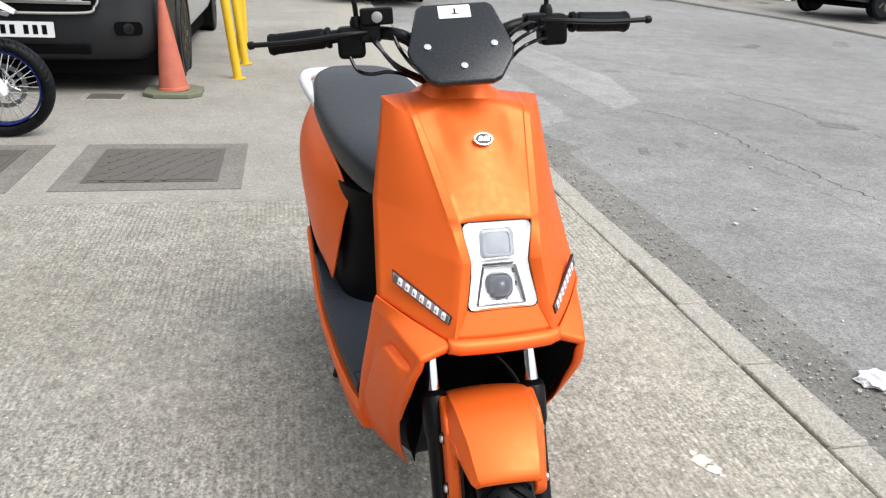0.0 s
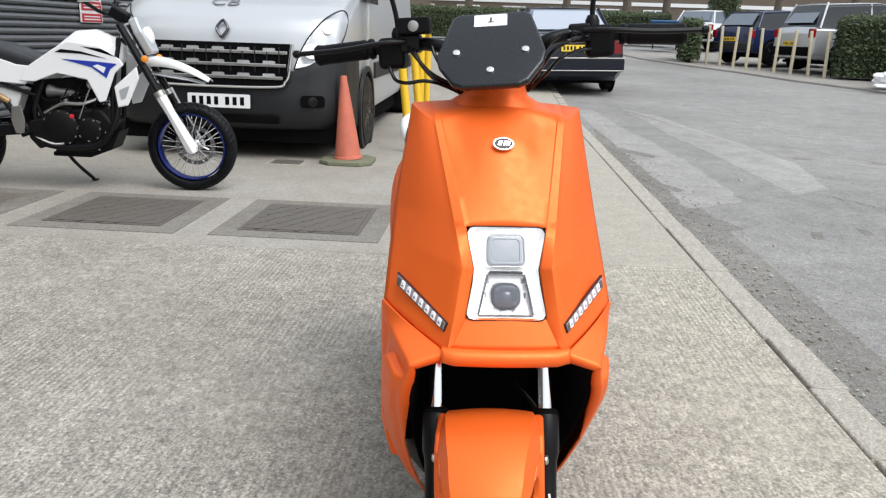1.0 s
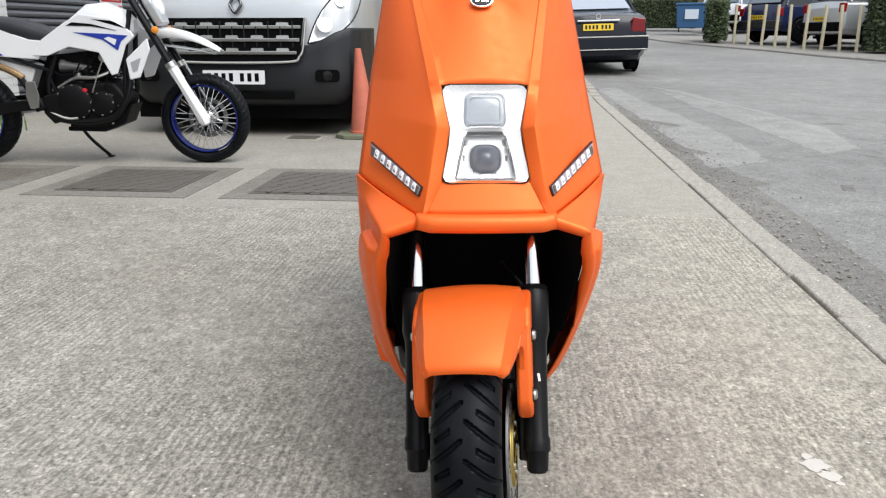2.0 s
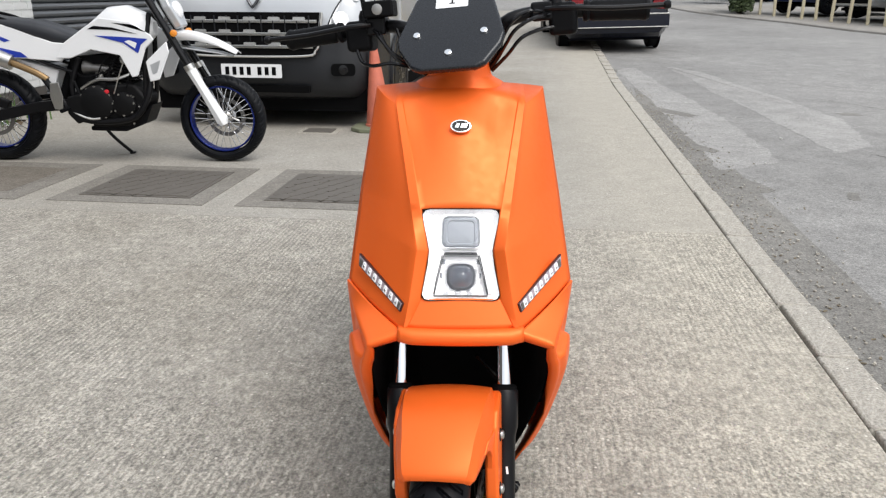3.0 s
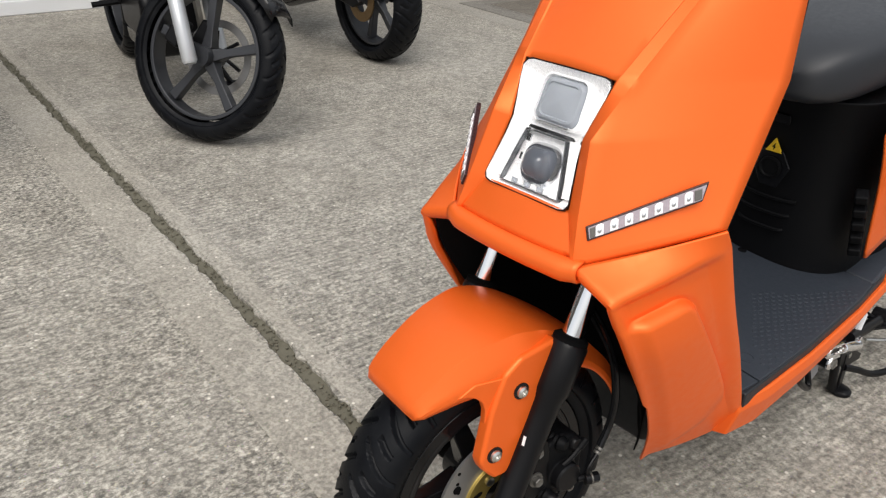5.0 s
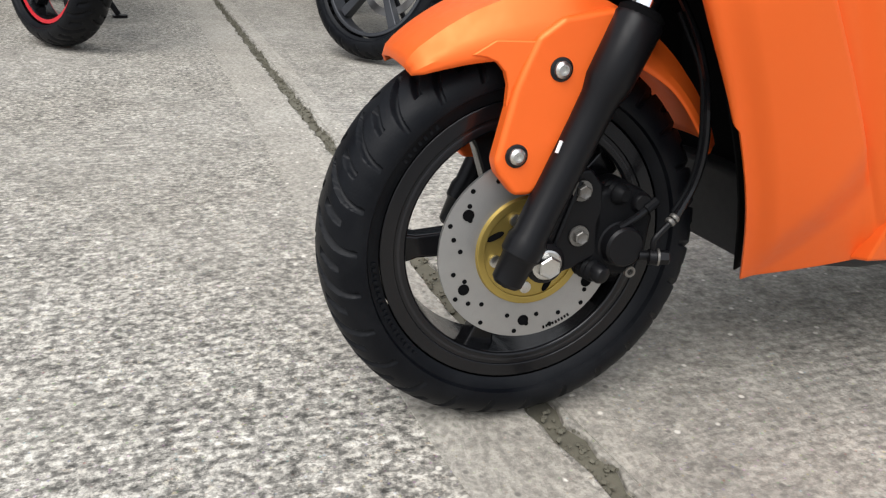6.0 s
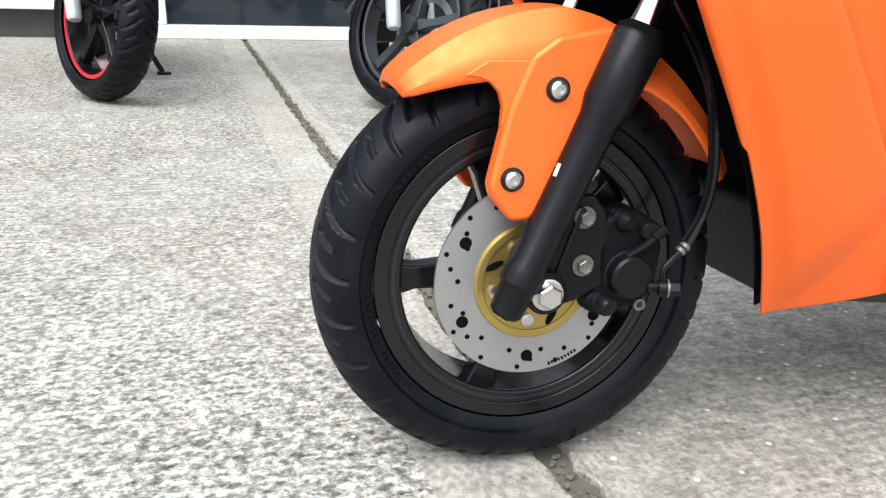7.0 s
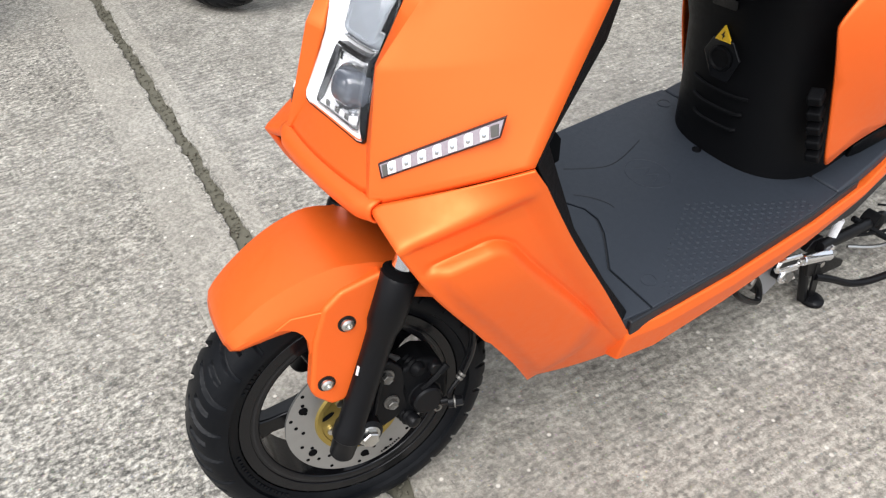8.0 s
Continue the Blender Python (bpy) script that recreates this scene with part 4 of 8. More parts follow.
tagged(part("disc_marks", rim_bars([(-76 + q * 2.3, .0925, .0960 - .0006 * (q % 2), .0011) for q in range(9)], DX + .0016, .0010), MATTBLACK, disc, "dark stamped marks", smooth=False), kind="stuff")
part("disc_carrier", ring_band(DX - .0025, DX + .0045, .026, .060), GOLD, wheel, "gold disc carrier", bevel=0.003)
part("carrier_ring", ring_band(DX + .0025, DX + .0065, .051, .059), GOLD, wheel, bevel=0.001)
for i in range(5):
    a = math.tau * i / 5 + .2
    part("slot", slab(bmesh.new(), [(.0034 * math.cos(t), .010 * math.sin(t)) for t in [math.tau * j / 14 for j in range(14)]], .002,
                      Matrix.Translation((DX + .0035, HUB.y + .044 * math.cos(a), HUB.z + .044 * math.sin(a))) @ Matrix.Rotation(math.pi / 2, 4, 'Y') @ Matrix.Rotation(-a, 4, 'Z')), MATTBLACK, wheel)
    b = a + .63
    part("disc_bolt", turned(bmesh.new(), (DX + .003, HUB.y + .04 * math.cos(b), HUB.z + .04 * math.sin(b)), (1, 0, 0), [(0, .0065), (.005, .0065), (.0055, .005)], 12), STEEL, wheel)



# fork
fork = steered(new("fork"))
fork.parent = scooter
tagged(fork, "black telescopic fork with chrome tubes")
for s in (1, -1):
    x = s * .093 - .008
    rake = AXDIR
    low, mid, top = leg_at(.195, x), leg_at(.446, x), leg_at(.70, x)
    bm = bmesh.new()
    turned(bm, low, rake, [(0, .0125), (.004, .016), (.030, .0175), (.034, .0205), (.050, .0205), (.056, .0180), (.17, .0185), (.20, .0195), (.215, .0235), (.275, .0245), (.28, .022)], 28)
    part("lower_leg", bm, FORKBLACK, fork, "satin black fork slider")
    part("dust_seal", turned(bmesh.new(), mid, rake, [(0, .0225), (.008, .0225), (.012, .017)], 24), MATTBLACK, fork)
    part("upper_tube", rod(bmesh.new(), mid, top, .0135, n=24), CHROME, fork, "chrome fork tube")
for s in (1, -1):
    part("axle_lug", turned(bmesh.new(), HUB + Vector((s * .070, 0, 0)), (s, 0, 0), [(0, .021), (.022, .021), (.026, .017)], 24), FORKBLACK, fork)
bm = bmesh.new()
turned(bm, HUB + Vector((.094, 0, 0)), (1, 0, 0), [(0, .0160), (.0025, .0156), (.0035, .0140)], 28)
turned(bm, HUB + Vector((.097, 0, 0)), (1, 0, 0), [(0, .0122), (.0075, .0122), (.0092, .0106), (.0088, .0070), (.0088, .002)], 6)
part("axle_nut", bm, STEEL, fork, "zinc axle nut", smooth=False)
part("yoke", box(bmesh.new(), (-.11, .225, .60), (.11, .275, .63)), FORKBLACK, fork, bevel=0.008)

# brake caliper behind the left leg
cal = new("brake_caliper")
cal.parent = scooter
steered(cal)
tagged(cal, "black brake caliper with zinc bolts and hose")
c0 = HUB + Vector((.066, .078, .028))


def off(dx, dy, dz):
    return c0 + Vector((dx, dy, dz))


# cast bracket between fork and caliper, with a rib down its middle
BRK = face_matrix(HUB + Vector((.062, .0, .0)), (0, 1, 0), (0, 0, 1))
part("bracket", slab(bmesh.new(), [(-.020, -.012), (.012, -.024), (.040, -.016), (.066, -.004), (.070, .030), (.066, .072), (.052, .090), (.034, .088), (.022, .060), (.006, .040)], .012, BRK), FORKBLACK, cal, bevel=0.004, segs=3)
part("bracket_rib", rod(bmesh.new(), BRK @ Vector((.014, .004, .012)), BRK @ Vector((.040, .078, .012)), .0035, n=8), FORKBLACK, cal)
part("body", slab(bmesh.new(), [(-.026, -.044), (.018, -.052), (.040, -.034), (.044, .012), (.034, .040), (.010, .052), (-.020, .044), (-.030, .010)], .046, face_matrix(off(-.038, .006, -.006), (0, 1, 0), (0, 0, 1))), BLACK, cal, bevel=0.007, segs=3)
part("piston_cap", turned(bmesh.new(), off(.004, .013, -.020), (1, 0, 0), [(0, .0245), (.004, .0245), (.005, .0225), (.016, .0215), (.0185, .0190), (.0185, .004)], 32), FORKBLACK, cal, "round black piston cap")
part("cap_ring", ring_band(c0.x + .002, c0.x + .006, .0225, .0262, 36, off(0, .013, -.020)), BLACK, cal)
for dy, dz in ((-.036, .040), (-.035, -.008)):
    p = off(.008, dy, dz)
    part("bolt_boss", turned(bmesh.new(), p - Vector((.004, 0, 0)), (1, 0, 0), [(0, .0135), (.004, .0125)], 20), FORKBLACK, cal)
    part("bolt", turned(bmesh.new(), p, (1, 0, 0), [(0, .0112), (.0022, .0108)], 20), DULLZINC, cal, "zinc flange bolt")
    part("bolt_head", turned(bmesh.new(), p + Vector((.002, 0, 0)), (1, 0, 0), [(0, .0076), (.0062, .0076), (.0072, .0064), (.0066, .0048), (.0060, .002)], 6), DULLZINC, cal, smooth=False)
# ribbed rubber boots on the slide pins
for dy, dz, k in ((.002, .034, 1.0), (-.019, -.048, 1.1)):
    bm = turned(bmesh.new(), off(-.012, dy, dz), (1, .25, 0), [(0, .011 * k)] + [(.004 + .0034 * q, (.0115 if q % 2 else .0092) * k) for q in range(6)] + [(.026, .0095 * k), (.030, .006 * k)], 20)
    part("pin_boot", bm, BLACK, cal, "ribbed rubber pin boot")
part("pin_end", turned(bmesh.new(), off(.010, -.014, -.047), (1, .35, -.15), [(0, .0100), (.010, .0105), (.014, .0085), (.016, .004)], 18), FORKBLACK, cal)
part("boss", turned(bmesh.new(), off(-.004, .032, .024), (1, 0, 0), [(0, .0115), (.016, .0108), (.019, .0085)], 18), FORKBLACK, cal)
part("bleed_nipple", tube(bmesh.new(), [off(.014, .008, .000), off(.016, .022, .009), off(.015, .036, .018)], .0036, 8), FORKBLACK, cal, "black bleed nipple")
part("nipple_cap", rod(bmesh.new(), off(.015, .035, .0175), off(.014, .047, .026), .0056, n=10), BLACK, cal)
part("drain_ring", ring_band(c0.x + .006, c0.x + .010, .0035, .0062, 18, off(0, .029, -.053)), DULLZINC, cal)
part("hose_union", rod(bmesh.new(), off(.020, .030, -.030), off(.026, .050, -.030), .0052, n=12), FORKBLACK, cal)
part("banjo", turned(bmesh.new(), off(.0265, .038, -.030), (.35, 1, 0), [(0, .0085), (.007, .0088), (.0075, .0075)], 20), FORKBLACK, cal)
part("banjo_washer", turned(bmesh.new(), off(.029, .0455, -.030), (.35, 1, 0), [(0, .0090), (.0022, .0090)], 20), DULLZINC, cal)
part("banjo_bolt", turned(bmesh.new(), off(.030, .0480, -.030), (.35, 1, 0), [(0, .0078), (.009, .0078), (.0105, .006)], 6), FORKBLACK, cal, smooth=False)
part("ferrule", tube(bmesh.new(), [off(.028, .042, -.024), off(.029, .040, -.012), off(.0285, .046, -.004), off(.027, .058, .006), off(.026, .066, .014)], .0032, 10), FORKBLACK, cal, "dark crimped hose ferrule")
for q in (.52, .74):
    p = off(.0275, .046, -.004).lerp(off(.026, .066, .014), q)
    part("crimp", turned(bmesh.new(), p, (-.1, .75, .65), [(0, .0050), (.001, .0056), (.0035, .0056), (.0045, .0050)], 14), DULLZINC, cal)
part("hose", tube(bmesh.new(), [off(.026, .064, .012), off(.026, .080, .044), off(.029, .084, .082), off(.029, .080, .126), off(.020, .077, .160), off(.002, .072, .195), off(-.03, .060, .24)], .0040), GLOSSBLACK, cal, "glossy black brake hose")
part("sensor_lead", tube(bmesh.new(), [off(.022, .062, .016), off(.022, .077, .044), off(.026, .080, .082), off(.026, .076, .126), off(.016, .073, .162), off(-.01, .06, .21)], .0022, 6), BLACK, cal)

# front mudguard
guard = steered(new("front_mudguard"))
guard.parent = scooter
tagged(guard, "matt orange front mudguard bolted to the fork")


def arc(deg, r, x):
    t = radians(deg)
    return Vector((x + HUB.x, HUB.y - r * math.cos(t), HUB.z + r * math.sin(t)))


def level(stops, d):
    for (a, x), (b, y) in zip(stops, stops[1:]):
        if d <= b:
            k = min(1.0, max(0.0, (d - a) / (b - a)))
            return x + (y - x) * k
    return stops[-1][1]


bm = bmesh.new()
L = []
for i in range(41):
    deg = 54 + (152 - 54) * i / 40
    r = level([(54, .231), (57, .238), (62, .241), (68, .245), (74, .249), (82, .254), (92, .259), (100, .255), (112, .245), (130, .234), (152, .226)], deg)
    low = level([(54, .222), (57, .217), (63, .211), (72, .204), (80, .200), (100, .205), (128, .209), (152, .206)], deg)
    w = level([(54, .054), (56, .061), (63, .068), (80, .080), (95, .087), (110, .083), (152, .071)], deg)
    flat = w * level([(54, .84), (70, .80), (95, .84), (152, .84)], deg)
    row = []
    half = [(flat * q / 6, r + .005 * (1 - (q / 6) ** 2)) for q in range(7)]
    for q in (.2, .4, .6, .8, 1.0):
        half.append((flat + (w - flat) * min(1, q * 1.6) ** .8, r - .003 + (low - r + .003) * q))
    row = [arc(deg, rr, -x) for x, rr in half[:0:-1]] + [arc(deg, rr, x) for x, rr in half]
    L.append(row)
rings(bm, L, closed=False)
part("blade", bm, ORANGE, guard, solid=0.0035, sharp=28)
for s in (1, -1):
    # bracket that runs down to the two bolts
    q = [(.115, .458), (.060, .449), (.036, .432), (.024, .405), (.016, .385), (.000, .318), (.004, .306), (.022, .284), (.040, .284), (.054, .300), (.118, .440)]
    bm = bmesh.new()
    rings(bm, [[Vector((s * x - .006, y + (dy if n else 0), z)) for n, (y, z) in enumerate(q)] for x, dy in ((.066, 0), (.0885, 0))])
    part("bracket", bm, ORANGE, guard, bevel=0.006, segs=3)
    # web that blends the bracket into the blade's lower edge
    q = [(-.022, .4138), (-.008, .4122), (.002, .408), (.009, .400), (.0125, .388), (.0115, .368), (.030, .368), (.052, .428), (.0, .428)]
    bm = bmesh.new()
    rings(bm, [[Vector((s * (.0735 + .20 * (y + .022) - d) - .006, y, z)) for y, z in q] for d in (.010, 0)])
    part("web", bm, ORANGE, guard, bevel=0.002)
    for y, z in ((.060, .403), (.021, .324)):
        p = Vector((s * .0885 - .006, y, z))
        part("washer", turned(bmesh.new(), p, (s, 0, 0), [(0, .0112), (.0012, .0112), (.002, .0092)], 24), GLOSSBLACK, guard)
        part("bolt", turned(bmesh.new(), p + Vector((s * .001, 0, 0)), (s, 0, 0), [(0, .0082), (.004, .0078), (.006, .005), (.006, .0035), (.003, .0035)], 20), STEEL, guard, "steel button-head bolt")

# handlebar with controls
bar = steered(new("handlebar"))
bar.parent = scooter
tagged(bar, "black handlebar with levers, switches and cables")
LEAN = pose(0, .405, 1.044) @ Matrix.Rotation(radians(-3.3), 4, 'X') @ Matrix.Rotation(radians(-.6), 4, 'Y') @ Matrix.Rotation(radians(-1.6), 4, 'Z') @ pose(0, -.40, -1.05)
bar.matrix_world = LEAN @ TURN
BZ, BY = 1.062, .435
part("bar_tube", tube(bmesh.new(), [(-.30, BY + .02, BZ), (-.17, BY + .005, BZ + .01), (-.10, BY - .02, BZ + .002), (-.05, BY - .01, BZ - .03), (.05, BY - .01, BZ - .03), (.10, BY - .02, BZ + .002), (.17, BY + .005, BZ + .01), (.30, BY + .02, BZ)], .0125, 14), FORKBLACK, bar)
for s in (1, -1):
    a, b = Vector((s * .232, BY + .004, BZ + .006)), Vector((s * .352, BY + .010, BZ - .001))
    bm = bmesh.new()
    turned(bm, a, b - a, [(0, .0185), (.006, .020), (.012, .0165)] + [(.016 + i * .006, .0190 if i % 2 else .0186) for i in range(15)] + [(.112, .0205), (.118, .017)], 22)
    part("grip", bm, BLACK, bar, "black rubber grip")
    part("switch_box", box(bmesh.new(), (-.026, -.026, -.036), (.026, .03, .022), Matrix.Translation((s * .195, BY + .002, BZ + .002))), BLACK, bar, bevel=0.010, segs=3)
    part("lever_clamp", box(bmesh.new(), (-.02, -.022, -.016), (.02, .018, .018), Matrix.Translation((s * .158, BY - .004, BZ + .01))), FORKBLACK, bar, bevel=0.005)
    part("lever", tube(bmesh.new(), [(s * .165, BY - .032, BZ + .014), (s * .21, BY - .045, BZ + .012), (s * .29, BY - .038, BZ + .005), (s * .375, BY - .026, BZ + .003)], .0048, 8), FORKBLACK, bar, "black brake lever")
    part("lever_tip", turned(bmesh.new(), (s * .372, BY - .026, BZ + .003), (s, 0, 0), [(0, .005), (.003, .0075), (.010, .0075), (.013, .005)], 12), FORKBLACK, bar)
    part("mirror_stem", tube(bmesh.new(), [(s * .182, BY - .005, BZ + .02), (s * .184, BY - .01, BZ + .07), (s * .20, BY - .02, BZ + .12), (s * .26, BY + .0, BZ + .17)], .0048, 8), FORKBLACK, bar)
    part("stem_nut", turned(bmesh.new(), (s * .182, BY - .005, BZ + .012), (0, 0, 1), [(0, .013), (.02, .013), (.03, .009)], 12), FORKBLACK, bar)
    part("mirror_shell", slab(bmesh.new(), rounded(.13, .085, .035, 5), .022, pose(s * .31, BY - .005, BZ + .185, 80, 0, 0)), BLACK, bar, "black mirror housing", bevel=0.006)
    part("mirror_glass", slab(bmesh.new(), rounded(.118, .073, .03, 5), .002, pose(s * .31, BY + .002, BZ + .186, -100, 0, 180)), plain("mirror_silver", (.8, .82, .84), .03, 1.0, .01) if s > 0 else bpy.data.materials["mirror_silver"], bar)
    runs = (((.158, -.030, .010), (.135, -.050, .012), (.108, -.052, -.002), (.088, -.042, -.026), (.074, -.030, -.056), (.040, -.01, -.09)),
            ((.172, -.028, .004), (.142, -.056, -.002), (.112, -.058, -.018), (.090, -.044, -.044), (.070, -.028, -.070), (.040, -.01, -.10)),
            ((.178, -.024, -.018), (.150, -.040, -.022), (.120, -.050, -.034), (.094, -.040, -.060), (.060, -.02, -.088)))
    if s < 0:
        runs = (((.160, -.030, .004), (.142, -.044, -.018), (.122, -.048, -.042), (.096, -.040, -.060), (.060, -.02, -.080)),
                ((.150, -.030, .000), (.134, -.046, -.030), (.112, -.046, -.056), (.088, -.036, -.070), (.050, -.02, -.090)),
                ((.200, -.020, -.030), (.188, -.032, -.054), (.165, -.040, -.062), (.130, -.042, -.060), (.095, -.036, -.070), (.05, -.02, -.095)),
                ((.118, -.020, .012), (.110, -.034, -.012), (.098, -.038, -.034), (.080, -.030, -.056), (.05, -.02, -.085)))
    for run in runs:
        part("cable", tube(bmesh.new(), smooth_line([Vector((s * x, BY + y, BZ + z)) for x, y, z in run], 5), .0036, 7), GLOSSBLACK, bar, "black control cable")
part("brake_reservoir", box(bmesh.new(), (-.03, -.02, -.014), (.03, .02, .016), Matrix.Translation((-.145, BY - .028, BZ + .04))), BLACK, bar, "black brake fluid reservoir", bevel=0.004)
bm = turned(bmesh.new(), (-.145, BY - .046, BZ + .04), (0, -1, 0), [(0, .010), (.004, .010), (.005, .007)], 20)
part("sight_glass", bm, DISC, bar)
part("yoke_cover", box(bmesh.new(), (-.05, -.03, -.10), (.05, .03, .0), Matrix.Translation((0, BY - .02, BZ - .005))), BLACK, bar, bevel=0.01)

# flyscreen plate with three bolts and a small plate on top
SCR = face_matrix(Vector((0, .338, 1.050)), (1, 0, 0), (0, .70, .71))
shield = new("flyscreen")
shield.parent = scooter
shield.matrix_world = LEAN @ TURN
tagged(shield, "black flyscreen with three silver bolts and white label")
SO = [(-.062, .096), (.062, .096), (.072, .088), (.098, -.010), (.092, -.035), (.066, -.078), (.05, -.086), (-.05, -.086), (-.066, -.078), (-.092, -.035), (-.098, -.010), (-.072, .088)]
bm = bmesh.new()
L = [[SCR @ Vector((x * k, y * k, h)) for x, y in SO] for k, h in ((.96, -.016), (1.0, -.010), (1.0, -.004), (.985, .0), (.93, .001))]
rings(bm, L)
part("plate", bm, plain("satin_grey_black", (.0085, .0100, .0135), .26, 0, .12, 12), shield, "satin black screen plate", bevel=0.004)
for x, y in ((-.061, -.006), (.061, -.006), (.0, -.052)):
    bm = turned(bmesh.new(), SCR @ Vector((x, y, .001)), SCR.to_3x3() @ Vector((0, 0, 1)), [(0, .0068), (.003, .0064), (.0045, .004)], 18)
    part("bolt", bm, CHROME, shield, "silver screw")
part("sticker", slab(bmesh.new(), rounded(.060, .030, .002, 2), .0012, SCR @ Matrix.Translation((-.002, .073, .0008))), WHITE, shield, "white paper label")
bm = slab(bmesh.new(), [(-.001, -.006), (.002, -.006), (.002, .007), (-.001, .007)], .0018, SCR @ Matrix.Translation((-.002, .073, .0008)))
slab(bm, [(-.005, -.006), (.006, -.006), (.006, -.004), (-.005, -.004)], .0018, SCR @ Matrix.Translation((-.002, .073, .0008)))
part("print", bm, GLOSSBLACK, shield)
part("meter", box(bmesh.new(), (-.062, -.005, -.030), (.062, .07, .045), Matrix.Translation((0, .37, 1.030))), BLACK, shield, "black instrument pod", bevel=0.014, segs=3)

# ---- footboard ----
FZ = .300
board = new("footboard")
board.parent = scooter
tagged(board, "dark grey ribbed plastic footboard with raised studs")
FO = [(.193, .4425), (.105, .4465), (.074, .4715), (.044, .4945), (.015, .509), (-.015, .509), (-.044, .4945), (-.074, .4715), (-.105, .4465), (-.193, .4425),
      (-.198, .60), (-.196, .80), (-.190, .869), (.188, .869), (.194, .80), (.198, .60)]
part("mat", slab(bmesh.new(), FO, .022, Matrix.Translation((0, 0, FZ - .022))), GREYPLASTIC, board, bevel=0.0015)
EDGE = plain("dark_mat_edge", (0.011, 0.0125, 0.016), 0.5, 0.0, 0.2, 9, 0.3, 700)
part("mat_edge", slab(bmesh.new(), [(.195, .40), (.2005, .60), (.1965, .80), (.188, .93), (.165, .985), (-.165, .985), (-.188, .93), (-.1965, .80), (-.2005, .60), (-.195, .40)], .026, Matrix.Translation((0, 0, FZ - .030))), EDGE, board, "dark rolled rim of the footboard", bevel=0.003)
part("front_strip", slab(bmesh.new(), [(.186, .385), (.192, .4392), (.104, .4432), (.0725, .4682), (.0425, .4912), (.0145, .5057), (-.0145, .5057), (-.0425, .4912), (-.0725, .4682), (-.104, .4432), (-.192, .4392), (-.186, .385), (-.1, .36), (.1, .36)], .022, Matrix.Translation((0, 0, FZ - .022))), GREYPLASTIC, board, bevel=0.0015)
for s in (1, -1):
    part("rear_strip", slab(bmesh.new(), [(s * .188, .8725), (s * .184, .96), (s * .165, 1.25), (s * .10, 1.25), (s * .11, .8725)], .022, Matrix.Translation((0, 0, FZ - .022)) @ Matrix.Translation((0, .8725, .022)) @ Matrix.Rotation(radians(8), 4, 'X') @ Matrix.Translation((0, -.8725, -.022))), GREYPLASTIC, board, bevel=0.005)
    if s > 0:
        bm = bmesh.new()
        for i in range(30):
            for j in range(11):
                y = .482 + i * .0112
                x = .1885 - j * .0125 - (.00625 if i % 2 else 0)
                inner = .159 - (y - .492) * .615 if y < .645 else .065 + (y - .645) * .60
                if x > inner and y < .815:
                    rings(bm, [[Vector((x + .0040 * k * math.cos(a), y + .0040 * k * math.sin(a), FZ + h)) for a in [math.tau * q / 8 for q in range(8)]] for k, h in ((1, -.0004), (.75, .0013), (.3, .0017))])
        tagged(part("studs", bm, GREYPLASTIC, board, "raised round grip studs"), kind="stuff")
    part("screw_cap", turned(bmesh.new(), (s * .153, .476 if s > 0 else .835, FZ), (0, 0, 1), [(0, .0125), (.0012, .0125), (.0014, .0105), (.0006, .0102), (.0006, .003)], 24), GREYPLASTIC, board)
for pts in ([(-.050, .5165), (-.030, .534), (-.005, .5465), (.010, .548)], [(-.110, .548), (-.085, .588), (-.074, .618), (-.078, .655), (-.096, .712)]):
    part("groove_line", tube(bmesh.new(), smooth_line([Vector((x, y, FZ + .0002)) for x, y in pts], 5), .0009, 6), EDGE, board)
bm = bmesh.new()
tube(bm, [(-.022 + .040 * math.cos(a), .655 + .034 * math.sin(a), FZ - .0002) for a in [math.tau * i / 20 for i in range(21)]], .0012, 6)
tube(bm, [(-.044, .645, FZ - .0002), (-.030, .668, FZ - .0002), (-.022, .648, FZ - .0002), (-.010, .668, FZ - .0002), (.002, .645, FZ - .0002)], .0012, 6)
part("embossed_oval", bm, GREYPLASTIC, board)
part("screw", turned(bmesh.new(), (-.02, .772, FZ), (0, 0, 1), [(0, .008), (.002, .008), (.003, .005)], 14), GLOSSBLACK, board)
for ob in board.children:                    # the parked scooter leans, so its far edge stands higher
    for q in ob.data.vertices:
        if q.co.x < .185:
            q.co.z += .080 * (.185 - q.co.x)
# orange sill along each side
for s in (1, -1):
    bm = bmesh.new()
    L = []
    for y, zt, zb, x in ((.395, .280, .205, .186), (.46, .281, .203, .197), (.60, .281, .212, .202), (.80, .281, .220, .199), (.95, .284, .232, .190), (1.08, .33, .262, .182), (1.20, .40, .32, .175)):
        L.append([Vector((s * (x + .004), y, zt)), Vector((s * (x + .008), y, zt - .016)), Vector((s * (x - .004), y, zb + .008)), Vector((s * (x - .03), y, zb)), Vector((s * (x - .035), y, zt - .004))])
    rings(bm, L)
    part("sill", bm, ORANGE, scooter, "orange sill below the footboard", bevel=0.004)
part("belly", slab(bmesh.new(), [(.09, .32), (.145, .44), (.160, .60), (.168, 1.0), (.12, 1.3), (-.12, 1.3), (-.168, 1.0), (-.160, .60), (-.145, .44), (-.09, .32)], .10, Matrix.Translation((0, 0, .178))), CHARCOAL, scooter, bevel=0.01)

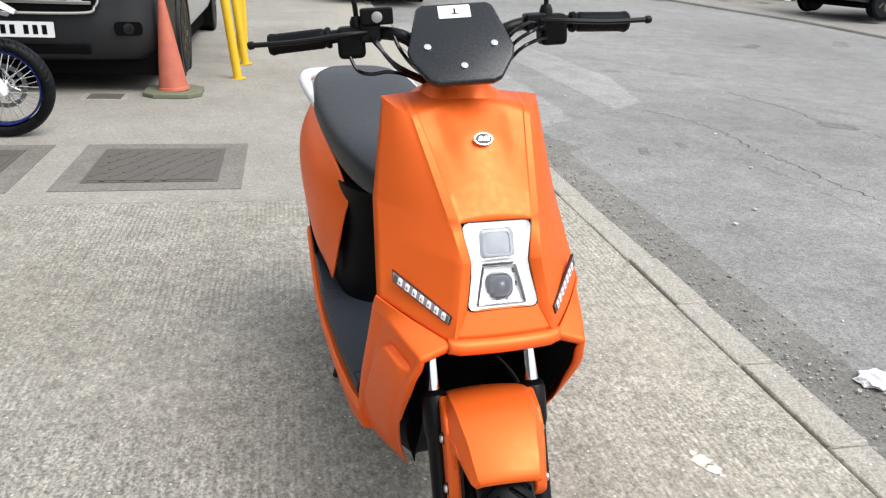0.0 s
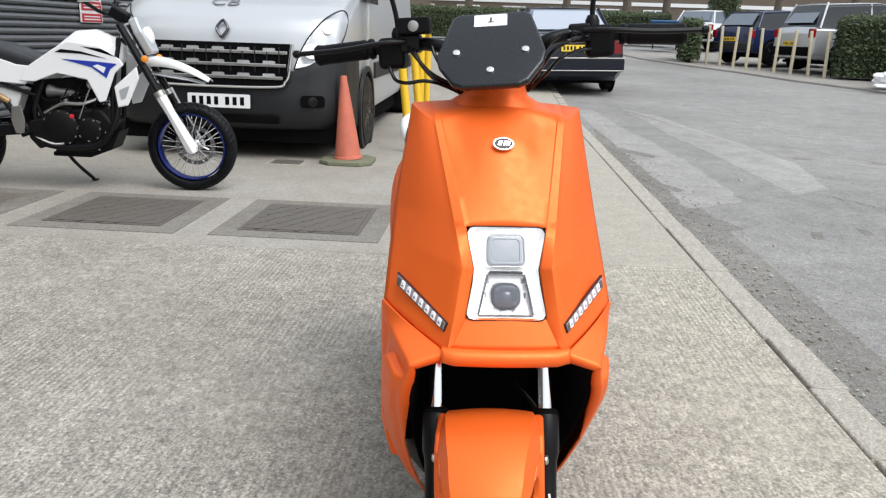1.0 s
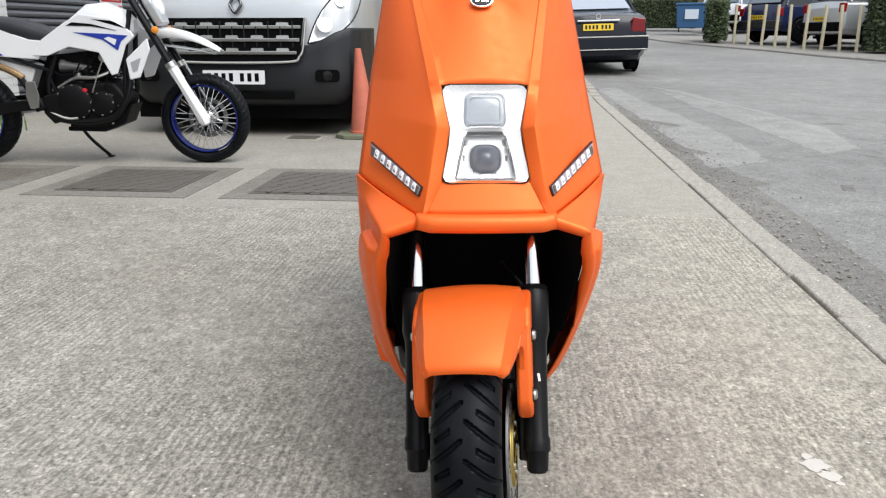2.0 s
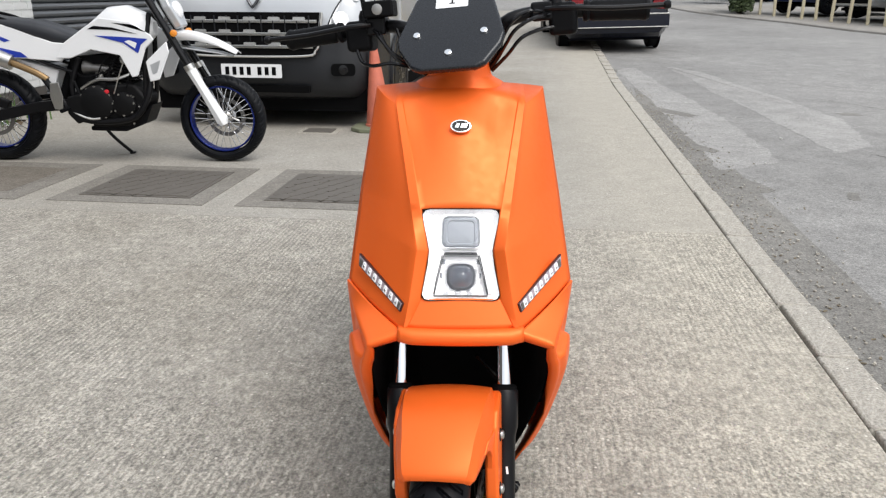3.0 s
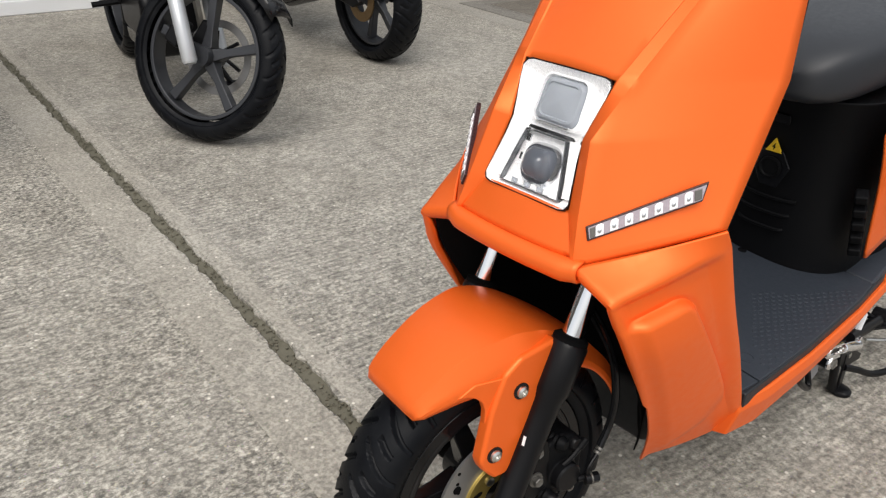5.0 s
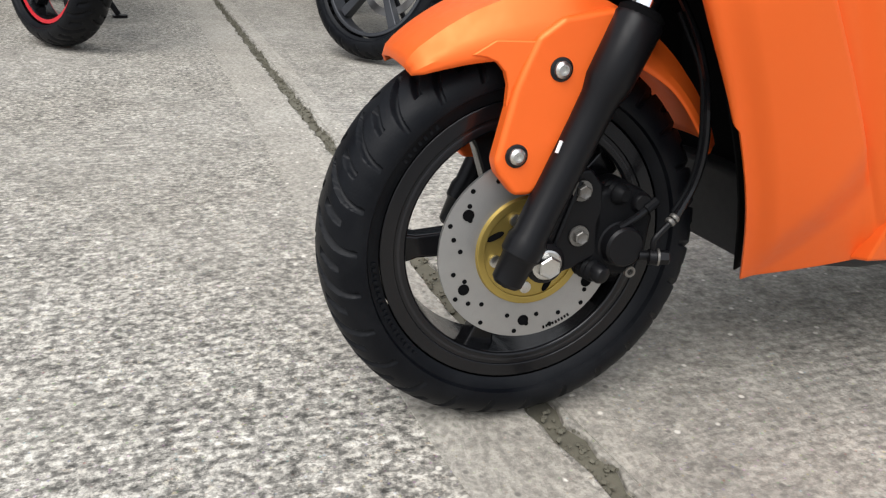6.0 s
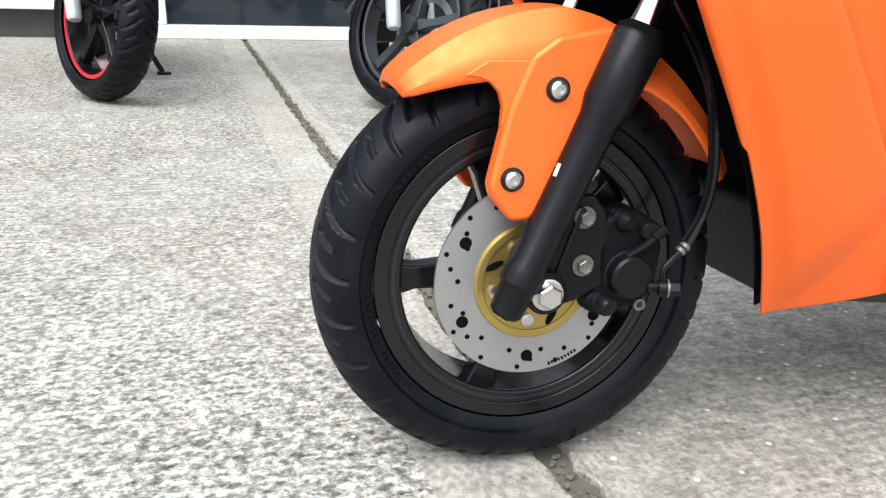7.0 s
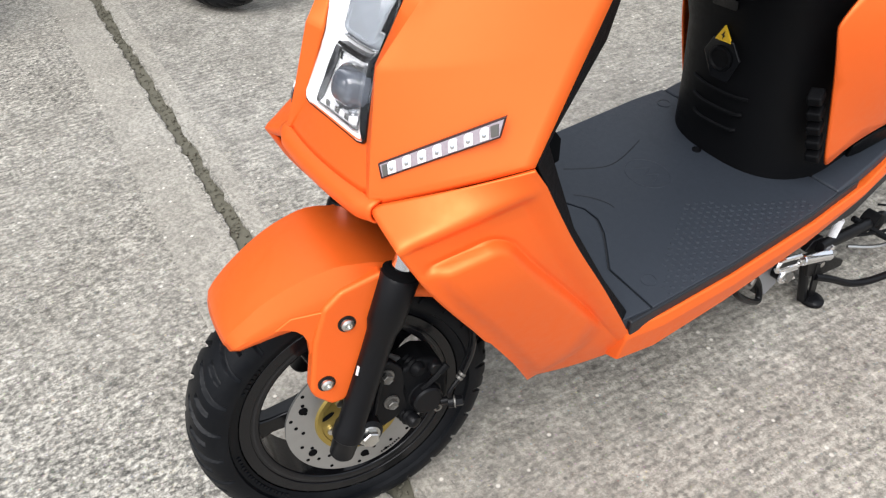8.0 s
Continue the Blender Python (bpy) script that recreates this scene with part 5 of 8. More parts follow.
# ---- seat box, seat and rear ----
bm = bmesh.new()
L = []
for z, k, yo in ((FZ - .01, 1.0, 0), (.34, .99, .0), (.42, .97, -.004), (.52, .96, -.012), (.60, 1.0, -.035), (.64, 1.04, -.055)):
    pts = []
    for i in range(25):
        a = math.pi + math.pi * i / 24
        ex = 0.75
        pts.append(Vector((k * .142 * math.copysign(abs(math.cos(a)) ** ex, math.cos(a)), .935 + yo + .155 * math.copysign(abs(math.sin(a)) ** ex, math.sin(a)), z)))
    pts += [Vector((k * .142, 1.25, z)), Vector((-k * .142, 1.25, z))]
    L.append(pts)
rings(bm, L)
seatbox = part("seat_box", bm, BLACK, scooter, "black curved plastic seat box", bevel=0.004)
for i, z in enumerate((.440, .411, .382)):
    part("rib", tube(bmesh.new(), [(-.058 + .006 * i, .7795, z + .002), (-.03, .7715, z), (0, .7695, z - .001), (.03, .7715, z - .001), (.052 - .006 * i, .778, z)], .0032, 6), BLACK, seatbox)
M = face_matrix(Vector((.0, .7625, .500)), (1, 0, 0), (0, -.09, 1))
part("key_plate", slab(bmesh.new(), [(-.018, .030), (.018, .030), (.034, .002), (.016, -.040), (-.016, -.040), (-.034, .002)], .006, M @ Matrix.Translation((0, 0, -.003))), GLOSSBLACK, seatbox, "dark hexagonal socket plate", bevel=0.002)
part("socket", turned(bmesh.new(), M @ Vector((0, -.002, .002)), M.to_3x3() @ Vector((0, 0, 1)), [(0, .020), (.005, .020), (.006, .017), (.003, .015)], 24), BLACK, seatbox)
part("warning_sticker", slab(bmesh.new(), [(-.0145, .027), (.0145, .027), (0, .052)], .0042, M), YELLOW, seatbox, "yellow warning triangle sticker", smooth=False)
part("bolt_mark", slab(bmesh.new(), [(-.001, .030), (.0035, .037), (.001, .037), (.0025, .045), (-.0035, .036), (-.0005, .036)], .0050, M), GLOSSBLACK, seatbox, smooth=False)
part("latch", slab(bmesh.new(), rounded(.045, .018, .004, 2), .006, face_matrix(Vector((0, .748, .592)), (1, 0, 0), (0, -.2, 1))), GLOSSBLACK, seatbox, "seat latch", bevel=0.001)
for s in (1,):
    for i in range(5):
        k = .30 + i * .145
        q = Vector((.165, .775, .545)).lerp(Vector((.170, .838, .355)), k)
        part("louvre", box(bmesh.new(), (-.016, -.014, -.012), (.006, .010, .006), Matrix.Translation((s * (q.x - .012), q.y - .004, q.z)) @ Matrix.Rotation(radians(28), 4, 'X') @ Matrix.Rotation(radians(s * 20), 4, 'Z')), BLACK, seatbox, bevel=0.004)

bm = bmesh.new()
L = []
for y, w, zt, zb in ((.655, .055, .690, .655), (.675, .085, .715, .640), (.72, .115, .742, .632), (.80, .140, .762, .640), (.92, .158, .780, .668), (1.05, .164, .806, .700), (1.18, .162, .838, .715), (1.28, .148, .856, .725), (1.36, .12, .856, .74), (1.40, .07, .84, .75)):
    pts = []
    for i in range(24):
        a = math.tau * i / 24
        cx, sx = math.cos(a), math.sin(a)
        e = .55
        pts.append(Vector((w * math.copysign(abs(cx) ** e, cx), y, (zt + zb) / 2 + (zt - zb) / 2 * math.copysign(abs(sx) ** e, sx))))
    L.append(pts)
rings(bm, L)
part("seat", bm, SEATVINYL, scooter, "smooth black vinyl seat", sub=1)

for s in (1, -1):
    P = dict(a=(.152, .766, .600), b=(.166, .774, .535), c=(.170, .838, .350), d=(.182, .88, .395), e=(.160, .80, .655), f=(.205, .84, .60), g=(.215, .90, .48),
             h=(.170, .95, .705), i=(.224, 1.0, .66), j=(.226, 1.06, .54), k=(.195, 1.05, .40), l=(.165, 1.2, .735), m=(.215, 1.22, .70), n=(.215, 1.3, .60), o=(.18, 1.3, .50),
             p=(.13, 1.42, .745), q=(.15, 1.44, .70), r=(.15, 1.46, .62), t=(.12, 1.44, .56))
    bm = mesh_of(P, ["a b f e", "b c d", "b d g f", "e f i h", "f g j i", "d k j g", "h i m l", "i j n m", "j k o n", "l m q p", "m n r q", "n o t r"])
    if s < 0:
        for q in bm.verts:
            q.co.x -= .010
            q.co.y += .05
    bmesh.ops.scale(bm, vec=(s, 1, 1), verts=bm.verts)
    for q in bm.verts:                      # the parked scooter leans a little to its stand
        q.co.x += .012 * step(.35, .60, q.co.z)
    c = bm.edges.layers.float.new("crease_edge")
    for e in bm.edges:
        e[c] = .45 if e.is_boundary else 0.0
    part("rear_panel", bm, ORANGE, scooter, "orange rear side panel", solid=0.004, sub=3, sharp=120)
    bm = mesh_of(dict(c=(.152, .95, .335), d=(.165, .985, .358), k=(.185, 1.05, .37), o=(.17, 1.3, .46), t=(.11, 1.44, .53), C=(.145, .95, .30), K=(.15, 1.1, .30), O=(.14, 1.3, .36), T=(.1, 1.44, .46)),
                 ["c d k K C", "k o O K", "o t T O"])
    bmesh.ops.scale(bm, vec=(s, 1, 1), verts=bm.verts)
    part("lower_trim", bm, BLACK, scooter, solid=0.006, bevel=0.003)
bm = bmesh.new()
tube(bm, [(-.145, 1.16, .775), (-.156, 1.26, .796), (-.148, 1.40, .806), (-.10, 1.47, .81), (.10, 1.47, .81), (.148, 1.40, .806), (.156, 1.26, .796), (.145, 1.16, .775)], .018, 12)
part("grab_rail", bm, WHITE, scooter, "white grab rail behind the seat")
part("tail", box(bmesh.new(), (-.12, 1.25, .52), (.12, 1.47, .75)), ORANGE, scooter, bevel=0.03, segs=3)
# rear wheel
rw = new("rear_wheel")
rw.parent = scooter
tagged(rw, "black rear wheel")
rw.matrix_world = Matrix.Translation((0, 1.28 - 0, 0)) @ Matrix.Translation((.002, 0, 0))
for name, mesh in (("tyre", tyre.data), ("rim", bpy.data.meshes["rim"]), ("hub", bpy.data.meshes["hub"])):
    o = new(name, mesh)
    o.parent = rw
part("swing_arm", box(bmesh.new(), (.075, 1.0, .215), (.10, 1.36, .255)), FORKBLACK, scooter, bevel=0.008)
# side stand, folded down
stand = new("side_stand")
stand.parent = scooter
tagged(stand, "black stand with pale spring and silver cylinder")
SIDE = Matrix(((0, 0, 1, 0), (1, 0, 0, 0), (0, 1, 0, 0), (0, 0, 0, 1)))      # outlines in y and z, thickness along x
ZINCPLATE = plain("pale_zinc_plate", (.33, .34, .36), .45, .5, .15, 30)


def side_plate(name, pts, x, thick, mat, label="", bevel=.002):
    return part(name, slab(bmesh.new(), pts, thick, Matrix.Translation((x, 0, 0)) @ SIDE), mat, stand, label, bevel=bevel)


side_plate("bracket", [(.752, .205), (.758, .160), (.800, .090), (.829, .103), (.812, .150), (.800, .205)], .150, .006, ZINCPLATE, "pale zinc bracket plate")
side_plate("bracket_web", [(.700, .205), (.742, .176), (.768, .112), (.786, .094), (.790, .150), (.760, .205)], .138, .010, BLACK)
part("loop", tube(bmesh.new(), smooth_line([Vector(p) for p in ((.150, .680, .200), (.165, .690, .165), (.168, .722, .132), (.165, .766, .103), (.155, .772, .130), (.15, .742, .178))], 5), .0060, 8), FORKBLACK, stand)
part("loop", tube(bmesh.new(), smooth_line([Vector(p) for p in ((.140, .705, .20), (.158, .716, .165), (.160, .735, .150), (.158, .748, .160))], 5), .0050, 8), DULLZINC, stand)
part("pivot_tube", rod(bmesh.new(), (-.12, .812, .1445), (.176, .812, .1445), .014, n=20), FORKBLACK, stand)
# fork-shaped clevis with its bolt
for zc, y0, y1 in ((.186, .779, .835), (.152, .800, .832)):
    bm = bmesh.new()
    half = .0105
    pts = [Vector((.180, y1, zc - (y1 - y0) * .30 + half))] + [Vector((.180, y0 - half * math.sin(a), zc + half * math.cos(a))) for a in [math.pi * q / 8 for q in range(9)]] + [Vector((.180, y1, zc - (y1 - y0) * .30 - half))]
    tube(bm, pts, .0042, 8)
    part("clevis", bm, CHROME, stand, "bright bent clevis")
side_plate("clevis_cheek", [(.772, .184), (.780, .174), (.838, .152), (.845, .166), (.838, .174), (.782, .196)], .170, .010, FORKBLACK)
part("pivot_bolt", turned(bmesh.new(), (.172, .812, .1445), (1, 0, 0), [(0, .0125), (.004, .0125), (.0045, .0105), (.013, .0105), (.014, .008)], 18), DULLZINC, stand, "zinc pivot bolt")
part("clevis_pin", turned(bmesh.new(), (.176, .836, .1680), (1, 0, 0), [(0, .006), (.010, .006), (.011, .003)], 14), STEEL, stand)
ca, cb = Vector((.180, .842, .1655)), Vector((.180, .935, .1315))
cd = (cb - ca).normalized()
part("damper", turned(bmesh.new(), ca, cd, [(0, .0085), (.002, .0100), (.086, .0100), (.090, .0115), (.095, .0115), (.0985, .009)], 24), CHROME, stand, "polished silver cylinder")
part("damper_rod", rod(bmesh.new(), cb, cb + cd * .020, .0055, n=12), STEEL, stand)
part("rod_end", turned(bmesh.new(), Vector((.166, .938, .142)), (1, 0, 0), [(0, .008), (.016, .008), (.018, .004)], 16), CHROME, stand)
# black arm running back to the rear wheel
part("arm", rod(bmesh.new(), (.168, .915, .1500), (.166, 1.135, .1120), .0105, .0135, n=14), FORKBLACK, stand, "thick black arm tube")
part("arm_lug", turned(bmesh.new(), (.150, 1.095, .121), (1, 0, 0), [(0, .020), (.030, .020), (.032, .012)], 18), BLACK, stand)
side_plate("stop", [(.885, .150), (.905, .166), (.935, .160), (.945, .140), (.915, .128)], .150, .012, FORKBLACK)
side_plate("leg_plate", [(.895, .120), (.925, .128), (.955, .108), (1.030, .060), (1.028, .046), (.960, .060), (.905, .085)], .160, .009, FORKBLACK, "black stand plate")
part("plate_bolt", turned(bmesh.new(), (.168, .945, .0955), (1, 0, 0), [(0, .0062), (.004, .0062), (.005, .004)], 12), STEEL, stand)
# the leg with its oval foot
part("leg", tube(bmesh.new(), [(.158, .905, .115), (.160, .915, .070), (.162, .930, .012)], .0085, 12), FORKBLACK, stand)
side_plate("leg_web", [(.925, .105), (.950, .095), (.958, .012), (.938, .012)], .166, .005, FORKBLACK)
bm = bmesh.new()
foot_ring = [(.024 * math.cos(a), .020 * math.sin(a)) for a in [math.tau * q / 24 for q in range(24)]]
rings(bm, [[Vector((.171 + x * k, .949 + y * k, z)) for x, y in foot_ring] for k, z in ((.92, .001), (1.0, .003), (1.0, .009), (.90, .012), (.5, .015))])
part("foot", bm, FORKBLACK, stand, "oval black foot")
part("toe_bar", tube(bmesh.new(), smooth_line([Vector(p) for p in ((.170, .935, .070), (.186, .970, .056), (.203, 1.010, .036), (.222, 1.050, .036), (.246, 1.115, .050))], 5), .0072, 10), FORKBLACK, stand, "bent black foot bar")
part("spring", tube(bmesh.new(), [(.165 + .0065 * math.cos(q * .8), .9540 + .0065 * math.sin(q * .8) + q * .00011, .1450 + q * .00032) for q in range(126)], .0012, 5), WHITE, stand, "tight pale coil spring")
part("lead", tube(bmesh.new(), smooth_line([Vector(p) for p in ((.172, 1.0, .136), (.182, 1.06, .118), (.190, 1.13, .104), (.185, 1.22, .12))], 4), .0034, 6), BLACK, stand)
part("rear_lever", tube(bmesh.new(), [(.15, 1.05, .14), (.20, 1.10, .10), (.235, 1.16, .07)], .006, 8), BLACK, stand)
part("lever_pad", box(bmesh.new(), (-.012, -.022, -.010), (.012, .022, .014), Matrix.Translation((.240, 1.175, .066))), BLACK, stand, bevel=0.004)
part("loose_wire", tube(bmesh.new(), [(.17, 1.08, .17), (.23, 1.12, .175), (.258, 1.17, .16), (.24, 1.20, .14), (.19, 1.18, .14)], .0022, 6), BLACK, stand)
part("brake_rod", tube(bmesh.new(), [(.17, 1.02, .10), (.205, 1.10, .09), (.215, 1.22, .12)], .0035, 6), STEEL, stand)
part("prop", tube(bmesh.new(), [(-.10, .86, .17), (-.13, .92, .08), (-.14, .96, .01)], .011, 8), FORKBLACK, stand)
part("tab", slab(bmesh.new(), [(-.0018, -.006), (.0018, -.006), (.0018, .006), (-.0018, .006)], .0012, face_matrix(leg_at(.333, .088) + Vector((.003, -.0196, 0)), (1, .35, 0), (0, .45, .9))), WHITE, fork, "small white sticker", smooth=False)

# ---- yard: shopfront, pillar, shutter ----
BRICKWHITE = plain("white_painted_brick", (0.72, 0.73, 0.72), 0.65, 0.0, 0.10, 5, 0.5, 120)
SHUTTER = plain("galvanised_shutter", (0.19, 0.20, 0.215), 0.45, 0.4, 0.18, 2)
DARKBRICK = plain("dark_brick", (0.075, 0.068, 0.062), 0.85, 0.0, 0.35, 6, 0.8, 90)
REDBRICK = plain("brown_brick", (0.20, 0.135, 0.095), 0.85, 0.0, 0.2, 2, 0.6, 60)
FRAMEWHITE = plain("white_door_frame", (0.78, 0.79, 0.80), 0.35, 0.0, 0.05, 8)
WOODEND = plain("weathered_timber", (0.56, 0.50, 0.35), 0.8, 0.0, 0.2, 10, 0.5, 80)


def structure(name, bm, mat, label, category, **kw):
    ob = part(name, bm, mat, smooth=False, **kw)
    ob.matrix_world = SITE
    return tagged(ob, label, category, kind="structure")


structure("wall_west", box(bmesh.new(), (-5.9, -9, -0.1), (-5.45, 26, 4.4)), DARKBRICK, "dark brick wall of the workshop row", "wall")
structure("wall_plinth", box(bmesh.new(), (-5.44, -9, 0), (-4.70, -0.62, 4.2)), DARKBRICK, "dark brick pier beside the shopfront", "wall")
structure("wall_return", box(bmesh.new(), (-5.44, 4.35, 0), (-4.74, 4.75, 4.2)), DARKBRICK, "dark pier at the shopfront's end", "wall")
structure("sill", box(bmesh.new(), (-4.76, -2.4, 0.17), (-4.60, -1.0, 0.235)), FRAMEWHITE, "white window sill on the dark pier", "sill", bevel=0.006)
shop = thing("shopfront", SITE, "white-framed glazed shopfront with a low white threshold", "shopfront", kind="structure")
part("threshold", box(bmesh.new(), (-4.82, -0.61, 0), (-4.66, 4.34, 0.085)), FRAMEWHITE, shop, "white threshold", bevel=0.008)
for v in (-0.60, 0.98, 2.56, 4.26):
    part("mullion", box(bmesh.new(), (-4.80, v, 0.087), (-4.70, v + 0.07, 2.6)), FRAMEWHITE, shop, bevel=0.005)
part("lintel", box(bmesh.new(), (-4.82, -0.61, 2.6), (-4.66, 4.34, 4.2)), FRAMEWHITE, shop, bevel=0.005)
for v in (-0.53, 1.05, 2.63):
    part("pane", box(bmesh.new(), (-4.758, v + 0.003, 0.09), (-4.75, v + 1.505, 2.598)), DARKGLASS, shop, "dark glass pane")
pillar = structure("wall_pillar", box(bmesh.new(), (-5.44, 4.76, 0.16), (-5.12, 6.62, 4.2)), BRICKWHITE, "white-painted brick pier", "wall")
structure("pillar_base", box(bmesh.new(), (-5.46, 4.755, 0), (-5.105, 6.63, 0.158)), DARKBRICK, "dark tarred base of the white pier", "wall")
rnd = random.Random(4)
for r in range(14):
    for c in range(9):
        v0 = 4.77 + c * 0.222 - (0.111 if r % 2 else 0)
        v1 = min(v0 + 0.212, 6.615)
        v0 = max(v0, 4.765)
        if v1 - v0 > 0.04:
            part("brick", box(bmesh.new(), (-5.122, v0, 0.17 + r * 0.077), (-5.112 + rnd.uniform(-.002, .003), v1, 0.237 + r * 0.077)), BRICKWHITE, pillar, smooth=False)
shut = thing("roller_shutter", SITE, "grey galvanised roller shutter, closed", "shutter", kind="structure")
for i in range(40):
    z = 0.06 + i * 0.078
    bm = bmesh.new()
    prof = [(-5.30, z), (-5.285, z + .004), (-5.262, z + .02), (-5.255, z + .04), (-5.262, z + .06), (-5.285, z + .074), (-5.30, z + .0765)]
    rings(bm, [[(u, 6.66, zz) for u, zz in prof], [(u, 10.6, zz) for u, zz in prof]])
    part("slat", bm, SHUTTER, shut)
part("bottom_rail", box(bmesh.new(), (-5.31, 6.66, 0.0), (-5.25, 10.6, 0.058)), SHUTTER, shut, bevel=0.004)
part("guide", box(bmesh.new(), (-5.32, 6.632, 0.0), (-5.22, 6.658, 3.2)), SHUTTER, shut)
part("guide", box(bmesh.new(), (-5.32, 10.602, 0.0), (-5.22, 10.64, 3.2)), SHUTTER, shut)
structure("wall_lintel", box(bmesh.new(), (-5.44, 6.64, 3.22), (-5.12, 10.7, 4.2)), BRICKWHITE, "white lintel over the shutter", "wall")
structure("wall_pier", box(bmesh.new(), (-5.44, 10.66, 0), (-5.12, 26, 4.2)), REDBRICK, "brown brick wall beyond the shutter", "wall")
sign = thing("parking_sign", SITE @ pose(-5.235, 8.95, 1.24), "red and white notice fixed to the shutter", "sign")
part("plate", box(bmesh.new(), (-.012, -.27, -.17), (.004, .27, .17)), WHITE, sign, bevel=0.002)
part("red_field", box(bmesh.new(), (.002, -.25, -.02), (.007, .25, .09)), RED, sign, smooth=False)
part("red_field", box(bmesh.new(), (.002, -.25, -.16), (.007, .25, -.06)), RED, sign, smooth=False)
for z in (.012, .05, -.13, -.095):
    part("text_bar", box(bmesh.new(), (.006, -.2, z - .008), (.009, .2, z + .008)), WHITE, sign, smooth=False)
part("text_bar", box(bmesh.new(), (.003, -.2, .11), (.0075, .2, .13)), RED, sign, smooth=False)

# weeds at the pier's foot
GRASS = plain("weed_green", (0.06, 0.12, 0.025), 0.6, 0.0, 0.35, 12)
LITTER = plain("leaf_litter", (0.10, 0.07, 0.04), 0.9, 0.0, 0.4, 20, 0.8, 60)
bm = bmesh.new()
rnd = random.Random(9)
for i in range(800):
    u, v = rnd.gauss(-4.78, .13), rnd.gauss(4.85, .28)
    h, a, lean = rnd.uniform(.06, .32), rnd.uniform(0, 6.28), rnd.uniform(.02, .12)
    w = rnd.uniform(.004, .009)
    d, s = Vector((math.cos(a), math.sin(a), 0)), Vector((-math.sin(a), math.cos(a), 0))
    b0 = Vector((u, v, 0))
    p = [b0 - s * w, b0 + s * w, b0 + d * lean * .5 + Vector((0, 0, h * .6)) + s * w * .8, b0 + d * lean * .5 + Vector((0, 0, h * .6)) - s * w * .8, b0 + d * lean * 1.3 + Vector((0, 0, h))]
    q = [bm.verts.new(x) for x in p]
    bm.faces.new(q[:4])
    bm.faces.new((q[3], q[2], q[4]))
weeds = part("weeds", bm, GRASS, smooth=False)
weeds.matrix_world = SITE
tagged(weeds, "tuft of green weeds at the white pier's foot", "weeds", kind="stuff")
bm = bmesh.new()
for i in range(260):
    u, v, r = rnd.gauss(-4.8, .2), rnd.gauss(4.6, .5), rnd.uniform(.01, .035)
    slab(bm, [(r * math.cos(k) * rnd.uniform(.5, 1), r * math.sin(k)) for k in (0, 1.3, 2.5, 3.8, 5)], .003, pose(u, v, rnd.uniform(.002, .03), rnd.uniform(-30, 30), rnd.uniform(-30, 30), rnd.uniform(0, 360)))
lit = part("leaf_litter", bm, LITTER, smooth=False)
lit.matrix_world = SITE
tagged(lit, "brown dead leaves swept against the wall", "leaves", kind="stuff")

# ---- traffic cone ----
CONE = plain("faded_cone_orange", (0.52, 0.145, 0.09), 0.6, 0.0, 0.45, 11)
MUD = plain("dirty_cone_base", (0.16, 0.17, 0.11), 0.8, 0.0, 0.3, 12)
cone = thing("traffic_cone", on_site(-1.24, 5.36), "faded orange traffic cone on a dirty base", "traffic cone")
part("base", slab(bmesh.new(), [(-.22, -.13), (-.13, -.22), (.13, -.22), (.22, -.13), (.22, .13), (.13, .22), (-.13, .22), (-.22, .13)], .035, Matrix()), MUD, cone, "dirty octagonal rubber base", bevel=0.008)
bm = turned(bmesh.new(), (0, 0, .034), (-.06, .02, 1), [(0, .122), (.02, .118), (.025, .110), (.20, .088), (.42, .060), (.60, .036), (.66, .028), (.68, .026), (.685, .018)], 32)
part("body", bm, CONE, cone)

# ---- yellow hoop barriers ----
def hoop(u, v, turn, lean=0.0):
    ob = thing("hoop_barrier", on_site(u, v, 0) @ pose(0, 0, 0, 0, -lean, 0) @ pose(0, 0, 0, 0, 0, turn), "chipped yellow tubular hoop barrier beside the van", "barrier", "hoop barriers")
    part("hoop", tube(bmesh.new(), [(-.42, 0, 0), (-.42, 0, .5), (-.42, 0, .95), (-.39, 0, 1.07), (-.28, 0, 1.12), (0, 0, 1.12), (.28, 0, 1.12), (.39, 0, 1.07), (.42, 0, .95), (.42, 0, .5), (.42, 0, 0)], .038, 14), YELLOW, ob)
    for x in (-.42, .42):
        part("foot_plate", turned(bmesh.new(), (x, 0, 0), (0, 0, 1), [(0, .07), (.008, .07)], 20), YELLOW, ob)


hoop(-.77, 6.50, 88, 6.5)
hoop(-.81, 7.67, 90)

# ---- motorcycles ----
DARKDISC = plain("worn_disc_steel", (.22, .215, .21), .4, .8, .2, 60)
BRONZE = plain("heat_tinted_steel", (.30, .20, .10), .35, .9, .3, 30)
RIMBLUE = plain("blue_anodised_rim", (.012, .026, .19), .3, .4, .15, 20)
ENGINE = plain("black_engine_paint", (.005, .005, .0055), .5, 0, .3, 20, .3, 200, ior=1.25)


